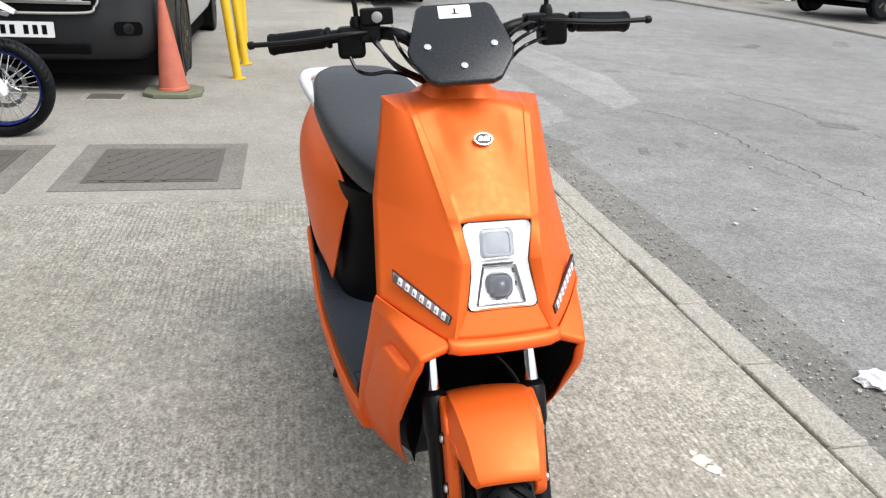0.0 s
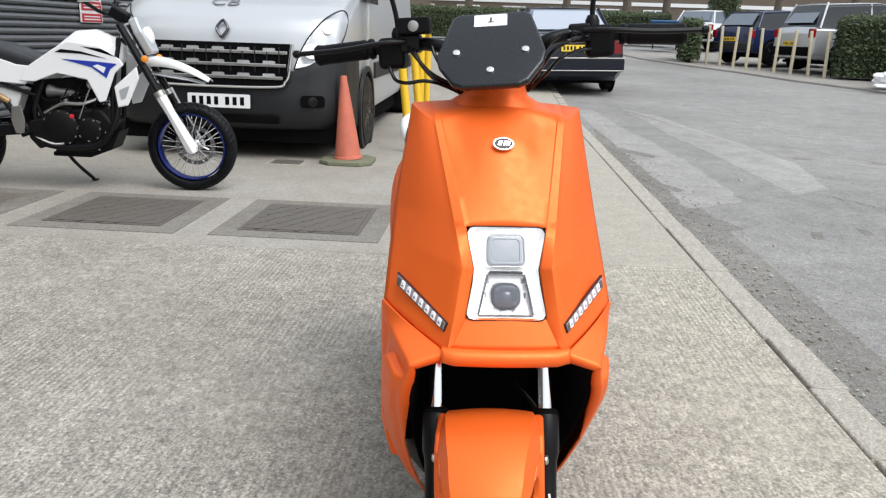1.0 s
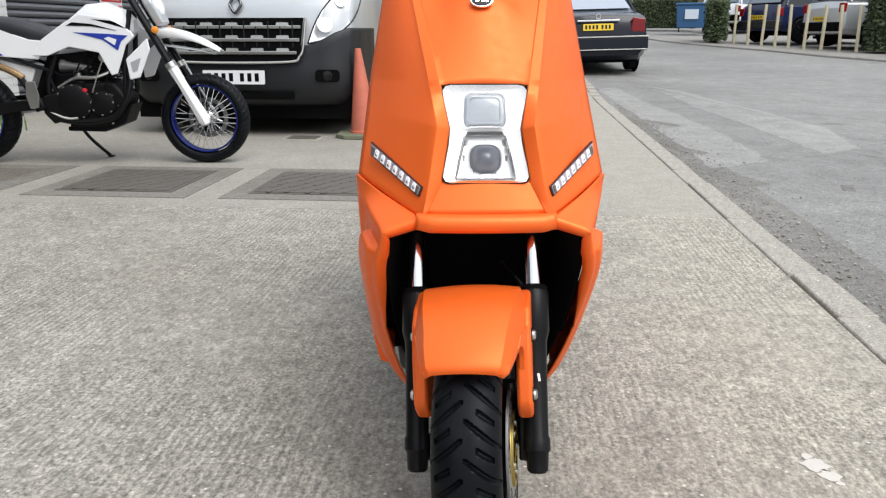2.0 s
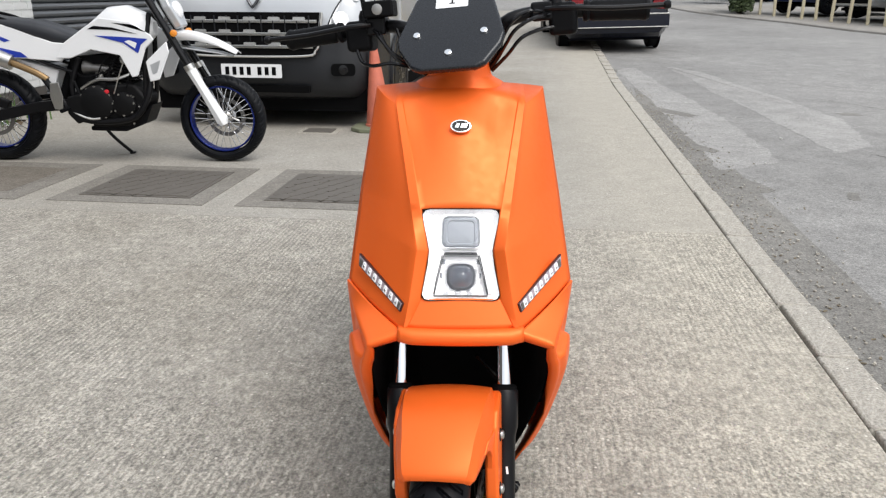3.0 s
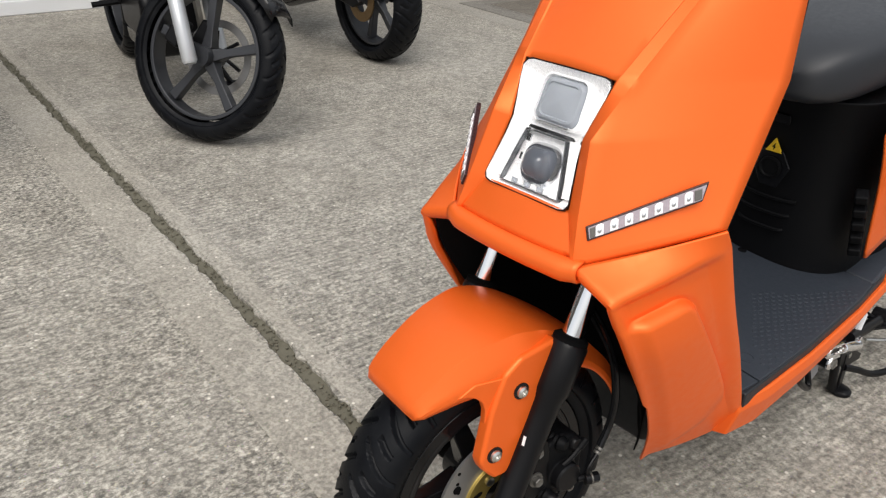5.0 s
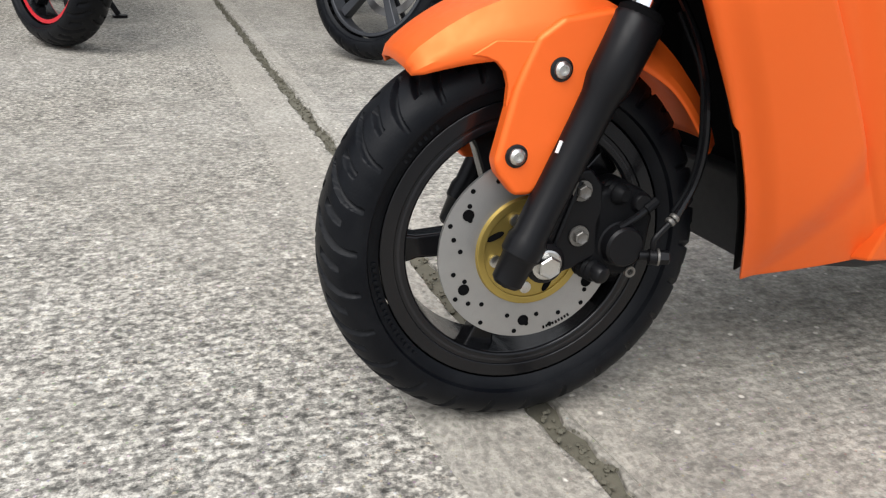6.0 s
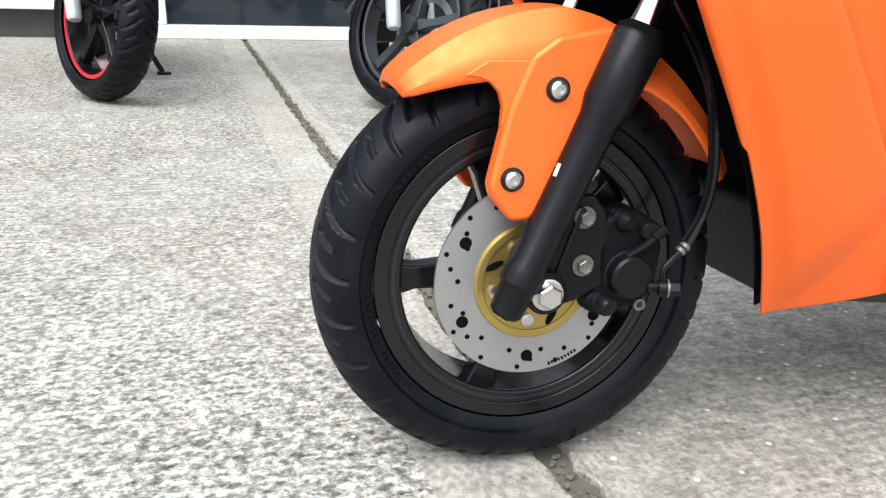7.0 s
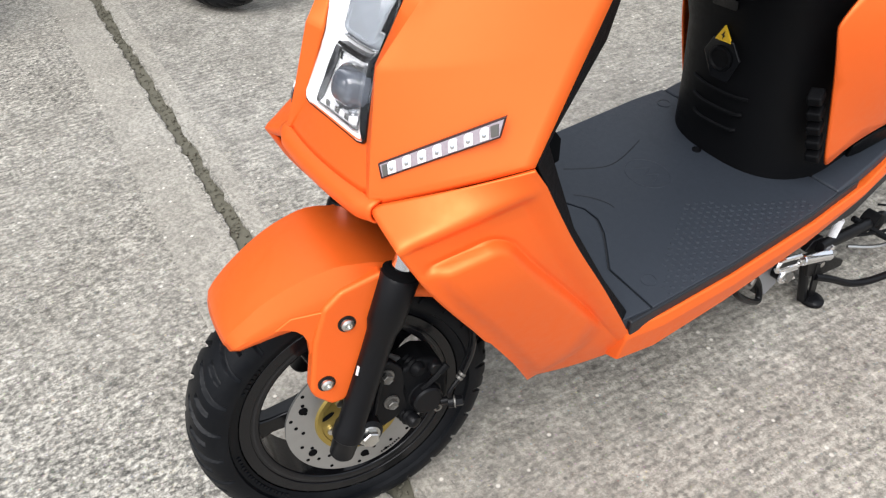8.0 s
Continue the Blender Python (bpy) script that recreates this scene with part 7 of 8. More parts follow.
def nose_at(u, v, heading):
    """A pose that sets the front wheel on (u, v), facing that many degrees round from +u."""
    h = radians(heading)
    return on_site(u - .68 * math.cos(h), v - .68 * math.sin(h), 0, 90 + heading)


street_bike(nose_at(-2.37, -.61, 10), RED, GLOSSBLACK, "black motorcycle with red-striped rims beside the shopfront", 24, 5, .066)
street_bike(nose_at(-2.07, .45, -4), None, RIMGREY, "dark motorcycle with grey five-spoke wheels beside the shopfront", 42, 5)
h3 = radians(184)                            # this one is backed out, its rear wheel towards the yard
street_bike(on_site(-2.74 + .68 * math.cos(h3), 1.54 + .68 * math.sin(h3), 0, 90 + 184), None, RIMGREY, "dark motorcycle parked tail-out by the shopfront", 0, 6)

# paddock stands with red rollers near the shopfront
for u, v, turn in ((-4.09, 3.05, 25), (-4.14, 3.45, 20)):
    st = thing("paddock_stand", on_site(u, v, 0, turn), "black paddock stand on red rollers", "paddock stand", "paddock stands")
    part("lever_bar", box(bmesh.new(), (.0, -.022, .02), (.27, .022, .04)), FORKBLACK, st, bevel=0.006)
    part("upright", tube(bmesh.new(), [(0, 0, .05), (-.03, 0, .25), (-.02, 0, .42)], .014, 8), FORKBLACK, st)
    part("end_pad", box(bmesh.new(), (.25, -.06, .012), (.285, .06, .03)), FORKBLACK, st, bevel=0.004)
    for y in (-.09, .05):
        part("roller", turned(bmesh.new(), (-.02, y, .05), (0, 1, 0), [(0, .032), (.005, .036), (.035, .036), (.04, .032)], 20), RED, st, "red roller")

# ---- vehicles ----
BUMPER = plain("dark_grey_bumper_plastic", (0.0085, 0.0095, 0.0120), 0.5, 0.0, 0.15, 3, 0.2, 300)
TAILRED = plain("red_tail_lens", (0.26, 0.008, 0.012), 0.15, 0.0, 0.1, 30)
PLATEY = plain("yellow_plate", (0.80, 0.55, 0.03), 0.4, 0.0, 0.05)


def road_wheel(parent, x, y, r, w, side):
    c = Vector((x, y, r))
    ob = new("wheel")
    ob.parent = parent
    part("tyre", turned(bmesh.new(), c - Vector((w / 2, 0, 0)), (1, 0, 0), [(0, r * .68), (.0, r * .92), (.02, r), (w - .02, r), (w, r * .92), (w, r * .68)], 40), RUBBER, ob)
    part("rim", turned(bmesh.new(), c + Vector((side * (w / 2 - .05), 0, 0)), (side, 0, 0), [(0, r * .68), (.05, r * .68), (.048, r * .60), (.02, r * .55), (.03, r * .2), (.045, r * .12)], 32), STEEL, ob)
    for i in range(5):
        a = math.tau * i / 5
        part("spoke", box(bmesh.new(), (-.008, .05, -.03), (.012, r * .62, .03), Matrix.Translation(c + Vector((side * (w / 2 - .012), 0, 0))) @ Matrix.Rotation(a, 4, 'X')), STEEL, ob, bevel=0.004)
    return ob


def number_plate(parent, m, mat):
    p = part("number_plate", slab(bmesh.new(), rounded(.52, .111, .008, 2), .006, m), mat, parent)
    for k in range(7):
        x = -.205 + k * .062 + (.03 if k > 3 else 0)
        part("character_bar", slab(bmesh.new(), [(x - .020, -.033), (x + .014, -.033), (x + .014, .033), (x - .020, .033)], .0075, m), GLOSSBLACK, p, smooth=False)


# silver panel van, nose towards -y
van = thing("panel_van", on_site(-2.28, 5.30), "silver panel van with black grille and dark plastic bumper", "van")
def loft(stations):
    bm = bmesh.new()
    rings(bm, stations)
    return bm


def van_ring(y, zb, zs, zt, wb, ws, wt, crown=.03):
    pts = [(-wb, zb), (-ws, zb + .12), (-ws, zs), (-wt, zt), (-wt * .5, zt + crown), (0, zt + crown * 1.3), (wt * .5, zt + crown), (wt, zt), (ws, zs), (ws, zb + .12), (wb, zb)]
    return [Vector((x, y, z)) for x, z in pts]


part("body", loft([van_ring(1.30, .30, 1.25, 2.28, .98, 1.02, .93), van_ring(1.75, .30, 1.25, 2.42, .98, 1.03, .93), van_ring(5.0, .32, 1.25, 2.45, .98, 1.03, .93), van_ring(5.25, .36, 1.25, 2.40, .96, 1.01, .91)]), SILVER, van, "silver van body", bevel=0.03)
def along(stops, x):
    for (a, p), (b, q) in zip(stops, stops[1:]):
        if x <= b:
            return p + (q - p) * step(0, 1, (x - a) / (b - a)) * .35 + (q - p) * (x - a) / (b - a) * .65
    return stops[-1][1]


NOSE_Z = [(.58, -.01), (.72, 0), (.90, .03), (1.05, .07), (1.15, .13), (1.25, .30), (1.34, .52), (1.43, .80)]
NOSE_X = [(0, 0), (.5, .008), (.80, .045), (.93, .14), (.975, .30), (.99, .55)]


def nose_y(x, z):
    return along(NOSE_Z, z) + along(NOSE_X, abs(x))



bm = bmesh.new()
xs = [0, .15, .3, .45, .6, .7, .8, .87, .91, .93, .945, .96, .97, .975, .985, .99]
zs = [.58, .64, .70, .76, .82, .88, .94, 1.0, 1.05, 1.09, 1.12, 1.15, 1.175, 1.2, 1.225, 1.25, 1.28, 1.31, 1.34, 1.37, 1.40, 1.43]
L = []
for z in zs:
    half = [Vector((x, nose_y(x, z), z)) for x in xs] + [Vector((.995, nose_y(.99, z) + .25, z)), Vector((1.0, max(1.35, nose_y(.99, z) + .26), z))]
    L.append([Vector((-p.x, p.y, p.z)) for p in half[:0:-1]] + half)
rings(bm, L, closed=False)
part("nose", bm, SILVER, van, "silver van nose and bonnet", solid=0.01, sharp=60)
for s in (1, -1):
    bm = bmesh.new()
    rings(bm, [[Vector((s * x, y, z)) for y, z in ((.90, 1.40), (1.32, 1.40), (1.32, 2.27), (1.26, 2.22))] for x in (.88, .96)])
    part("cab_side", bm, SILVER, van)
    bm = bmesh.new()
    rings(bm, [[Vector((s * x, y, z)) for y, z in ((.75, .30), (1.32, .30), (1.32, .62), (.60, .62))] for x in (.90, .985)])
    part("wing", bm, SILVER, van)
ws = bmesh.new()
rings(ws, [[Vector((x * (1 - .1 * k), .76 + .10 * (abs(x)) ** 2 + .52 * k, 1.44 + .78 * k)) for x in [-.86 + 1.72 * j / 10 for j in range(11)]] for k in [i / 5 for i in range(6)]], closed=False)
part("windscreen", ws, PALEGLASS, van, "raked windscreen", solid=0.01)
part("scuttle", box(bmesh.new(), (-.86, .70, 1.40), (.86, .80, 1.435)), BUMPER, van, bevel=0.01)
for x, a in ((-.45, 8), (.35, 8)):
    part("wiper", box(bmesh.new(), (0, -.01, 0), (.62, .01, .02), pose(x - .2, .74, 1.45, 0, -a, 8)), BLACK, van)
L = []
bm = bmesh.new()
for z, dy, top in ((.24, .10, 0), (.27, .02, 0), (.34, -.035, 0), (.45, -.05, 0), (.55, -.05, 0), (.60, -.04, 0), (.66, -.03, 1), (.72, -.022, 1), (.735, -.012, 1), (.74, .03, 1)):
    half = [(x, along(NOSE_X, x) + dy) for x in xs] + [(1.0, .60), (1.004, .74)]
    half = [Vector((x * 1.012, y, z + (.14 * step(.55, .93, x) if top else 0))) for x, y in half]
    L.append([Vector((-q.x, q.y, q.z)) for q in half[:0:-1]] + half)
rings(bm, L, closed=False)
part("bumper", bm, BUMPER, van, "dark grey plastic bumper", solid=0.015, sharp=60)
for s in (1, -1):
    hl = [(.60, .755), (.65, .90), (.72, 1.03), (.82, 1.16), (.92, 1.24), (.965, 1.19), (.965, 1.04), (.93, .92), (.80, .80)]
    bm = bmesh.new()
    rings(bm, [[Vector((s * x, nose_y(x, z) + dy, z)) for x, z in hl] for dy in (-.014, .05)])
    h = part("headlight", bm, plain("van_lamp_glass", (.74, .77, .80), .12, .35, .35, 18) if s > 0 else bpy.data.materials["van_lamp_glass"], van, "large clear headlight", bevel=0.01)
    part("lamp_rim", tube(bmesh.new(), [Vector((s * x, nose_y(x, z) - .012, z)) for x, z in hl + hl[:1]], .006, 6), BUMPER, h)
    for x, z, r in ((.74, .90, .062), (.85, 1.09, .05)):
        part("bulb_bowl", turned(bmesh.new(), (s * x, nose_y(x, z) - .022, z), (s * .4, -1, .3), [(0, r), (.006, r), (.007, r * .8), (.001, r * .3)], 24), CHROME, h)
    part("fog_recess", slab(bmesh.new(), rounded(.20, .10, .03, 3), .006, face_matrix(Vector((s * .76, -.018, .50)), (1, .22 * s, 0), (0, 0, 1))), MATTBLACK, van)
    part("fog_lamp", turned(bmesh.new(), (s * .76, -.015, .50), (s * .2, -1, 0), [(0, .04), (.012, .04), (.014, .03)], 20), GLOSSBLACK, van)
    part("mirror", box(bmesh.new(), (-.10, -.09, -.16), (.10, .05, .17), pose(s * 1.17, .95, 1.52)), BUMPER, van, bevel=0.04)
    part("mirror_arm", box(bmesh.new(), (-.10, -.04, -.03), (.10, .04, .03), pose(s * 1.02, .97, 1.42)), BUMPER, van, bevel=0.015)
    part("side_window", box(bmesh.new(), (-.006, 0, 0), (.006, .80, .62), pose(s * 1.018, 1.05, 1.34, 0, s * -5, 0)), DARKGLASS, van, bevel=0.004)
    part("side_moulding", box(bmesh.new(), (-.012, 0, 0), (.012, 3.6, .16), pose(s * 1.035, 1.55, .62)), BUMPER, van, bevel=0.008)
    part("wheel_arch", ring_band(-.012, .012, .37, .42, 40, Vector((0, 1.13, .34))), BUMPER, van).location = (s * 1.028, 0, 0)
    # flat black discs stand in for the shade inside the wheel arches
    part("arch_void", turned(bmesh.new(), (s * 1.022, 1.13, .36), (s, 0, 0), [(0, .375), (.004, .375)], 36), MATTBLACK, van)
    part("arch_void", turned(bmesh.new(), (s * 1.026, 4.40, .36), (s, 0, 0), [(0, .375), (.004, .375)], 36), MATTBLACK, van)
    road_wheel(van, s * .94, 1.13, .335, .2, s)
    road_wheel(van, s * .94, 4.40, .335, .2, s)
grille = part("grille", slab(bmesh.new(), [(-.49, -.19), (.49, -.19), (.55, -.13), (.585, .155), (-.585, .155), (-.55, -.13)], .02, face_matrix(Vector((0, -.045, .80)), (1, 0, 0), (0, .12, 1))), MATTBLACK, van, "black grille with bright bars")
for z, w in ((.685, .53), (.785, .555), (.885, .565)):
    y = -.080 + (z - .71) * .12
    part("bar", box(bmesh.new(), (-w, y - .012, z - .013), (w, y + .02, z + .013)), STEEL, grille, "silvery grille bar", bevel=0.006)
    for i in range(5):
        x = -.42 + .21 * i
        part("slot", slab(bmesh.new(), rounded(.10, .030, .008, 2), .014, face_matrix(Vector((x, y - .004, z + .018)), (1, 0, 0), (0, .2, 1))), STEEL, grille)
for i in range(11):
    x = -.50 + .10 * i
    part("fin", box(bmesh.new(), (x - .004, -.074, .65), (x + .004, -.04, .93)), BUMPER, grille, smooth=False)
part("grille_rim", tube(bmesh.new(), [(-.60, -.03, .955), (-.575, -.055, .72), (-.545, -.07, .655), (-.48, -.08, .615), (0, -.085, .605), (.48, -.08, .615), (.545, -.07, .655), (.575, -.055, .72), (.60, -.03, .955)], .012, 8), STEEL, grille)
# black underbody box, added to deepen the shade below the van
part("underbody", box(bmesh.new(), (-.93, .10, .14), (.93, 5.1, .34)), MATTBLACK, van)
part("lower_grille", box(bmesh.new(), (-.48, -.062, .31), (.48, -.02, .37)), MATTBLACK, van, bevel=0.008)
m = face_matrix(Vector((.0, nose_y(0, 1.06) - .012, 1.06)), (1, 0, 0), (0, .40, 1))
bm = bmesh.new()
tube(bm, [m @ Vector(p) for p in ((0, .088, .01), (.03, .055, .012), (.058, .0, .012), (.03, -.055, .012), (0, -.088, .01), (-.03, -.055, .012), (-.058, .0, .012), (-.03, .055, .012), (0, .088, .01))], .014, 8)
bmesh.ops.scale(bm, vec=(.82, .82, .82), space=Matrix.Translation(-m.translation), verts=bm.verts)
part("diamond_emblem", bm, plain("dark_chrome", (.08, .08, .085), .2, .8), van, "dark diamond-shaped emblem")
number_plate(van, face_matrix(Vector((.0, -.098, .49)), (1, 0, 0), (0, .02, 1)), WHITE)
txt = bpy.data.curves.new("bonnet_lettering", 'FONT')
txt.body, txt.size, txt.extrude, txt.align_x = "CB", .20, .002, 'CENTER'
txt.materials.append(plain("grey_lettering", (.18, .19, .20), .4))
to = new("bonnet_lettering", txt)
to.parent = van
to.matrix_local = face_matrix(Vector((-.06, nose_y(0, 1.245), 1.245)), (1, 0, 0), (0, .66, .30)) @ Matrix.Translation((0, 0, .008))
tagged(to, "grey letters on the bonnet")


def saloon(name, m, L, W, H, belt, paint, label, glass, prof, group=""):
    """A car along its own y, tail at y = 0, from a profile of (y, body top, roof) stations."""
    ob = thing(name, m, label, "car", group)
    h = W / 2
    def ringb(y, top, k):
        zb = .20 + (.10 if y < .15 or y > L - .15 else 0)
        return [Vector((x, y, z)) for x, z in ((-h * .86 * k, zb), (-h * .98 * k, zb + .12), (-h * k, .55), (-h * .97 * k, top - .05), (-h * .86 * k, top), (0, top + .03), (h * .86 * k, top), (h * .97 * k, top - .05), (h * k, .55), (h * .98 * k, zb + .12), (h * .86 * k, zb))]
    part("body", loft([ringb(y, t, k) for y, t, k in prof["body"]]), paint, ob, bevel=0.03)
    ys = prof["cabin"]
    part("glasshouse", loft([[Vector((x, y, z)) for x, z in ((-h * .93, belt - .05), (-h * .90, belt), (-h * r, top - .05), (-h * (r - .06), top), (h * (r - .06), top), (h * r, top - .05), (h * .90, belt), (h * .93, belt - .05))] for y, top, r in ys]), glass, ob, "dark glasshouse", bevel=0.02)
    part("roof", loft([[Vector((x, y, z)) for x, z in ((-h * .74, top - .02), (-h * .68, top + .012), (0, top + .035), (h * .68, top + .012), (h * .74, top - .02))] for y, top, r in ys[1:-1]]), paint, ob, bevel=0.01)
    for s in (1, -1):
        for y0, y1 in prof["pillars"]:
            part("pillar", rod(bmesh.new(), (s * h * .915, y0, belt), (s * h * .74, y1, H - .03), .028, n=8), paint, ob)
        for y in prof["wheels"]:
            # black disc in place of the arch's shaded hollow
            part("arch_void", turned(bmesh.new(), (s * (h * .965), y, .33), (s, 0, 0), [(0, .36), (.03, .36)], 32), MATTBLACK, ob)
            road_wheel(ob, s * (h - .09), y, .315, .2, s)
    # plain black floor, added to keep the shade beneath the car dark
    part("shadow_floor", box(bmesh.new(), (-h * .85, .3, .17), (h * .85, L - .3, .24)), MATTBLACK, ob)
    return ob


SMOKED = plain("smoked_tail_lens", (0.22, 0.008, 0.014), 0.15, 0.0, 0.1, 30)
# pale blue base colour stands in for sky reflected by the saloon's window
SKYGLASS = plain("rear_window_painted_sky", (0.40, 0.44, 0.51), 0.08, 0.0, 0.1, 1)
NAVY = plain("dark_blue_black_paint", (0.008, 0.010, 0.018), 0.14, 0.0, 0.1, 2, ior=1.42)
NAVYBLUE = plain("navy_paint", (0.012, 0.02, 0.07), 0.2, 0.0, 0.1, 2)
SALOON = dict(body=[(0, .62, .80), (.02, .80, .90), (.10, .95, .95), (.30, 1.0, .98), (.6, 1.02, 1.0), (1.2, .98, 1), (3.4, .98, 1), (4.5, .90, .97), (4.9, .72, .90), (5.0, .55, .84)],
              cabin=[(.75, 1.02, .88), (1.40, 1.47, .74), (2.2, 1.51, .74), (2.8, 1.46, .72), (3.55, 1.00, .88)], pillars=[(.80, 1.42), (2.2, 2.2), (3.5, 2.85)], wheels=(1.05, 4.0))
merc = saloon("saloon_car", on_site(1.40, 12.85, 0, 5.5) @ pose(0, 0, 0, 0, -1.5, 0), 5.0, 1.82, 1.51, .98, NAVY, "dark blue saloon car parked at the kerb", PALEGLASS, SALOON)
for s in (1, -1):
    bm = bmesh.new()
    rings(bm, [[Vector((s * x, y, z)) for x, z in ((.56, .70), (.80, .68), (.80, .90), (.60, .93))] for y in (-.002, .06)])
    part("tail_lamp", bm, SMOKED, merc, "smoked dark red tail lamp", bevel=0.015)
    for z in (.735, .785, .835, .885):
        part("lamp_band", box(bmesh.new(), (-.115, -.010, -.006), (.115, .05, .006), pose(s * .69, 0, z)), TAILRED, merc)
    part("door_mirror", box(bmesh.new(), (-.10, -.08, -.07), (.10, .06, .07), pose(s * .98, 3.25, 1.02)), NAVY, merc, bevel=0.03)
part("bumper", box(bmesh.new(), (-.86, -.07, .38), (.86, .10, .62)), NAVY, merc, "dark bumper with chrome strip", bevel=0.04, segs=3)
part("bumper_strip", box(bmesh.new(), (-.85, -.082, .605), (.85, -.03, .625)), STEEL, merc, bevel=0.004)
part("bumper_strip", box(bmesh.new(), (-.84, -.075, .395), (.84, -.03, .41)), STEEL, merc, bevel=0.004)
part("boot_trim", box(bmesh.new(), (-.36, -.02, .875), (.36, .02, .90)), CHROME, merc, bevel=0.004)
part("rear_glass", slab(bmesh.new(), [(-.72, -.30), (.72, -.30), (.58, .30), (-.58, .30)], .012, face_matrix(Vector((0, 1.03, 1.262)), (1, 0, 0), (0, .65, .45))), SKYGLASS, merc, "rear window with a pale sky reflection painted in", bevel=0.004)
number_plate(merc, face_matrix(Vector((0, -.012, .78)), (1, 0, 0), (0, .1, 1)), PLATEY)
part("boot_emblem", tube(bmesh.new(), [(.04 * math.cos(a), -.005, .955 + .04 * math.sin(a)) for a in [math.tau * i / 14 for i in range(15)]], .005, 6), CHROME, merc)

HATCH = dict(body=[(0, .80, .90), (.08, .98, .97), (.9, .98, 1), (3.0, .95, 1), (3.7, .84, .96), (3.95, .60, .86)],
             cabin=[(.12, .98, .88), (.45, 1.40, .74), (1.4, 1.46, .74), (2.2, 1.42, .73), (2.95, .97, .88)], pillars=[(.2, .45), (1.5, 1.5), (2.9, 2.25)], wheels=(.72, 3.2))
ESTATE = dict(body=[(0, .90, .92), (.08, 1.06, .98), (.9, 1.06, 1), (3.2, 1.04, 1), (4.2, .95, .97), (4.45, .65, .88)],
              cabin=[(.12, 1.06, .90), (.40, 1.62, .78), (1.8, 1.70, .78), (2.5, 1.64, .77), (3.3, 1.05, .90)], pillars=[(.2, .42), (1.6, 1.6), (3.2, 2.55)], wheels=(.80, 3.6))
h = saloon("hatchback_car", on_site(6.71, 22.13, .08, -66), 3.95, 1.72, 1.46, .96, NAVYBLUE, "dark blue hatchback parked behind the bollards", DARKGLASS, HATCH, group="cars in the bays")
e = saloon("estate_car", on_site(7.68, 20.17, .08, -78), 4.45, 1.82, 1.70, 1.05, SILVER, "silver estate car parked behind the bollards", DARKGLASS, ESTATE, group="cars in the bays")
d = saloon("parked_car", on_site(9.8, 19.6, .08, -46), 4.0, 1.75, 1.46, .96, plain("dark_green_paint", (.02, .03, .028), .25, 0, .1, 2, 0, 0, .6), "dark car parked beside the hedge", PALEGLASS, HATCH, group="cars in the bays")
w = saloon("white_car", on_site(7.6, 30.5, .08, -40), 3.95, 1.72, 1.46, .96, WHITE, "white car parked further along", PALEGLASS, HATCH, group="cars in the bays")
g = saloon("grey_car", on_site(9.75, 12.75, .085, -76), 3.95, 1.72, 1.46, .96, plain("dark_grey_car_paint", (.07, .08, .10), .22, .2, .1, 2), "silver-grey car parked across the pavement", DARKGLASS, HATCH, group="cars in the bays")
for car, hh, zz in ((h, .74, .80), (e, .78, .92), (d, .76, .80), (w, .74, .80), (g, .74, .80)):
    for s in (1, -1) if car is not g else ():
        part("tail_lamp", box(bmesh.new(), (-.09, -.015, -.11), (.09, .10, .11), pose(s * hh, 0, zz)), TAILRED, car, "red tail lamp", bevel=0.02)
    part("bumper", box(bmesh.new(), (-.82, -.07, .36), (.82, .1, .58)), BUMPER if car is h else car.children[0].data.materials[0], car, bevel=0.04)
    number_plate(car, face_matrix(Vector((0, -.075, .66)), (1, 0, 0), (0, 0, 1)), PLATEY if car is not g else WHITE)
    # rear window, its sky reflection painted as a paler base colour
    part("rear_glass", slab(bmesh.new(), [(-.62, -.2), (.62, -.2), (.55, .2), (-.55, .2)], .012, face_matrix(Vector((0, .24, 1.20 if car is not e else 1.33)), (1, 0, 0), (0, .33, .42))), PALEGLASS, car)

# ---- across the street ----
FARPAVE = concrete("far_pavement", (0.27, 0.258, 0.24), False, .6)
pave = [(4.1, 27), (4.6, 24.2), (5.35, 22), (6.3, 19.9), (6.95, 17.8), (7.8, 16.2), (8.6, 13.9), (9.2, 12.4), (9.8, 9), (10.2, 4), (10.6, -10)]
bm = bmesh.new()
rows = [[Vector((u + du, v + dv, rise(v) + z)) for u, v in pave] for du, dv, z in ((0, 0, -.06), (0.012, 0, -.005), (.05, .01, .01), (.13, .02, .014), (14, 4, .06), (60, 20, .06))]
rings(bm, rows, closed=False)
structure("pavement_far", bm, FARPAVE, "pale pavement with a worn kerb across the street", "pavement")
bs = thing("bollard", on_site(6.2, 22.6, .07), "pale wooden bollard at the pavement's edge", "bollard", "row of bollards")
part("post", box(bmesh.new(), (-.034, -.034, -.1), (.034, .034, 1.02)), WOODEND, bs, bevel=0.012)
spots = [(6.2, 22.6), (6.4, 21.9), (6.6, 21.3), (6.8, 20.8), (7.02, 20.4), (7.22, 19.85), (7.48, 19.4), (7.76, 19.0), (8.0, 18.6), (9.0, 17.2)]
rnd = random.Random(2)
for u, v in spots[1:]:
    copy_thing(bs, on_site(u, v, .07, rnd.uniform(-6, 6)) @ pose(0, 0, 0, rnd.uniform(-2, 2), rnd.uniform(-3, 3), 0))

HEDGE = plain("hedge_leaf", (0.050, 0.072, 0.026), 0.7, 0.0, 0.45, 3)


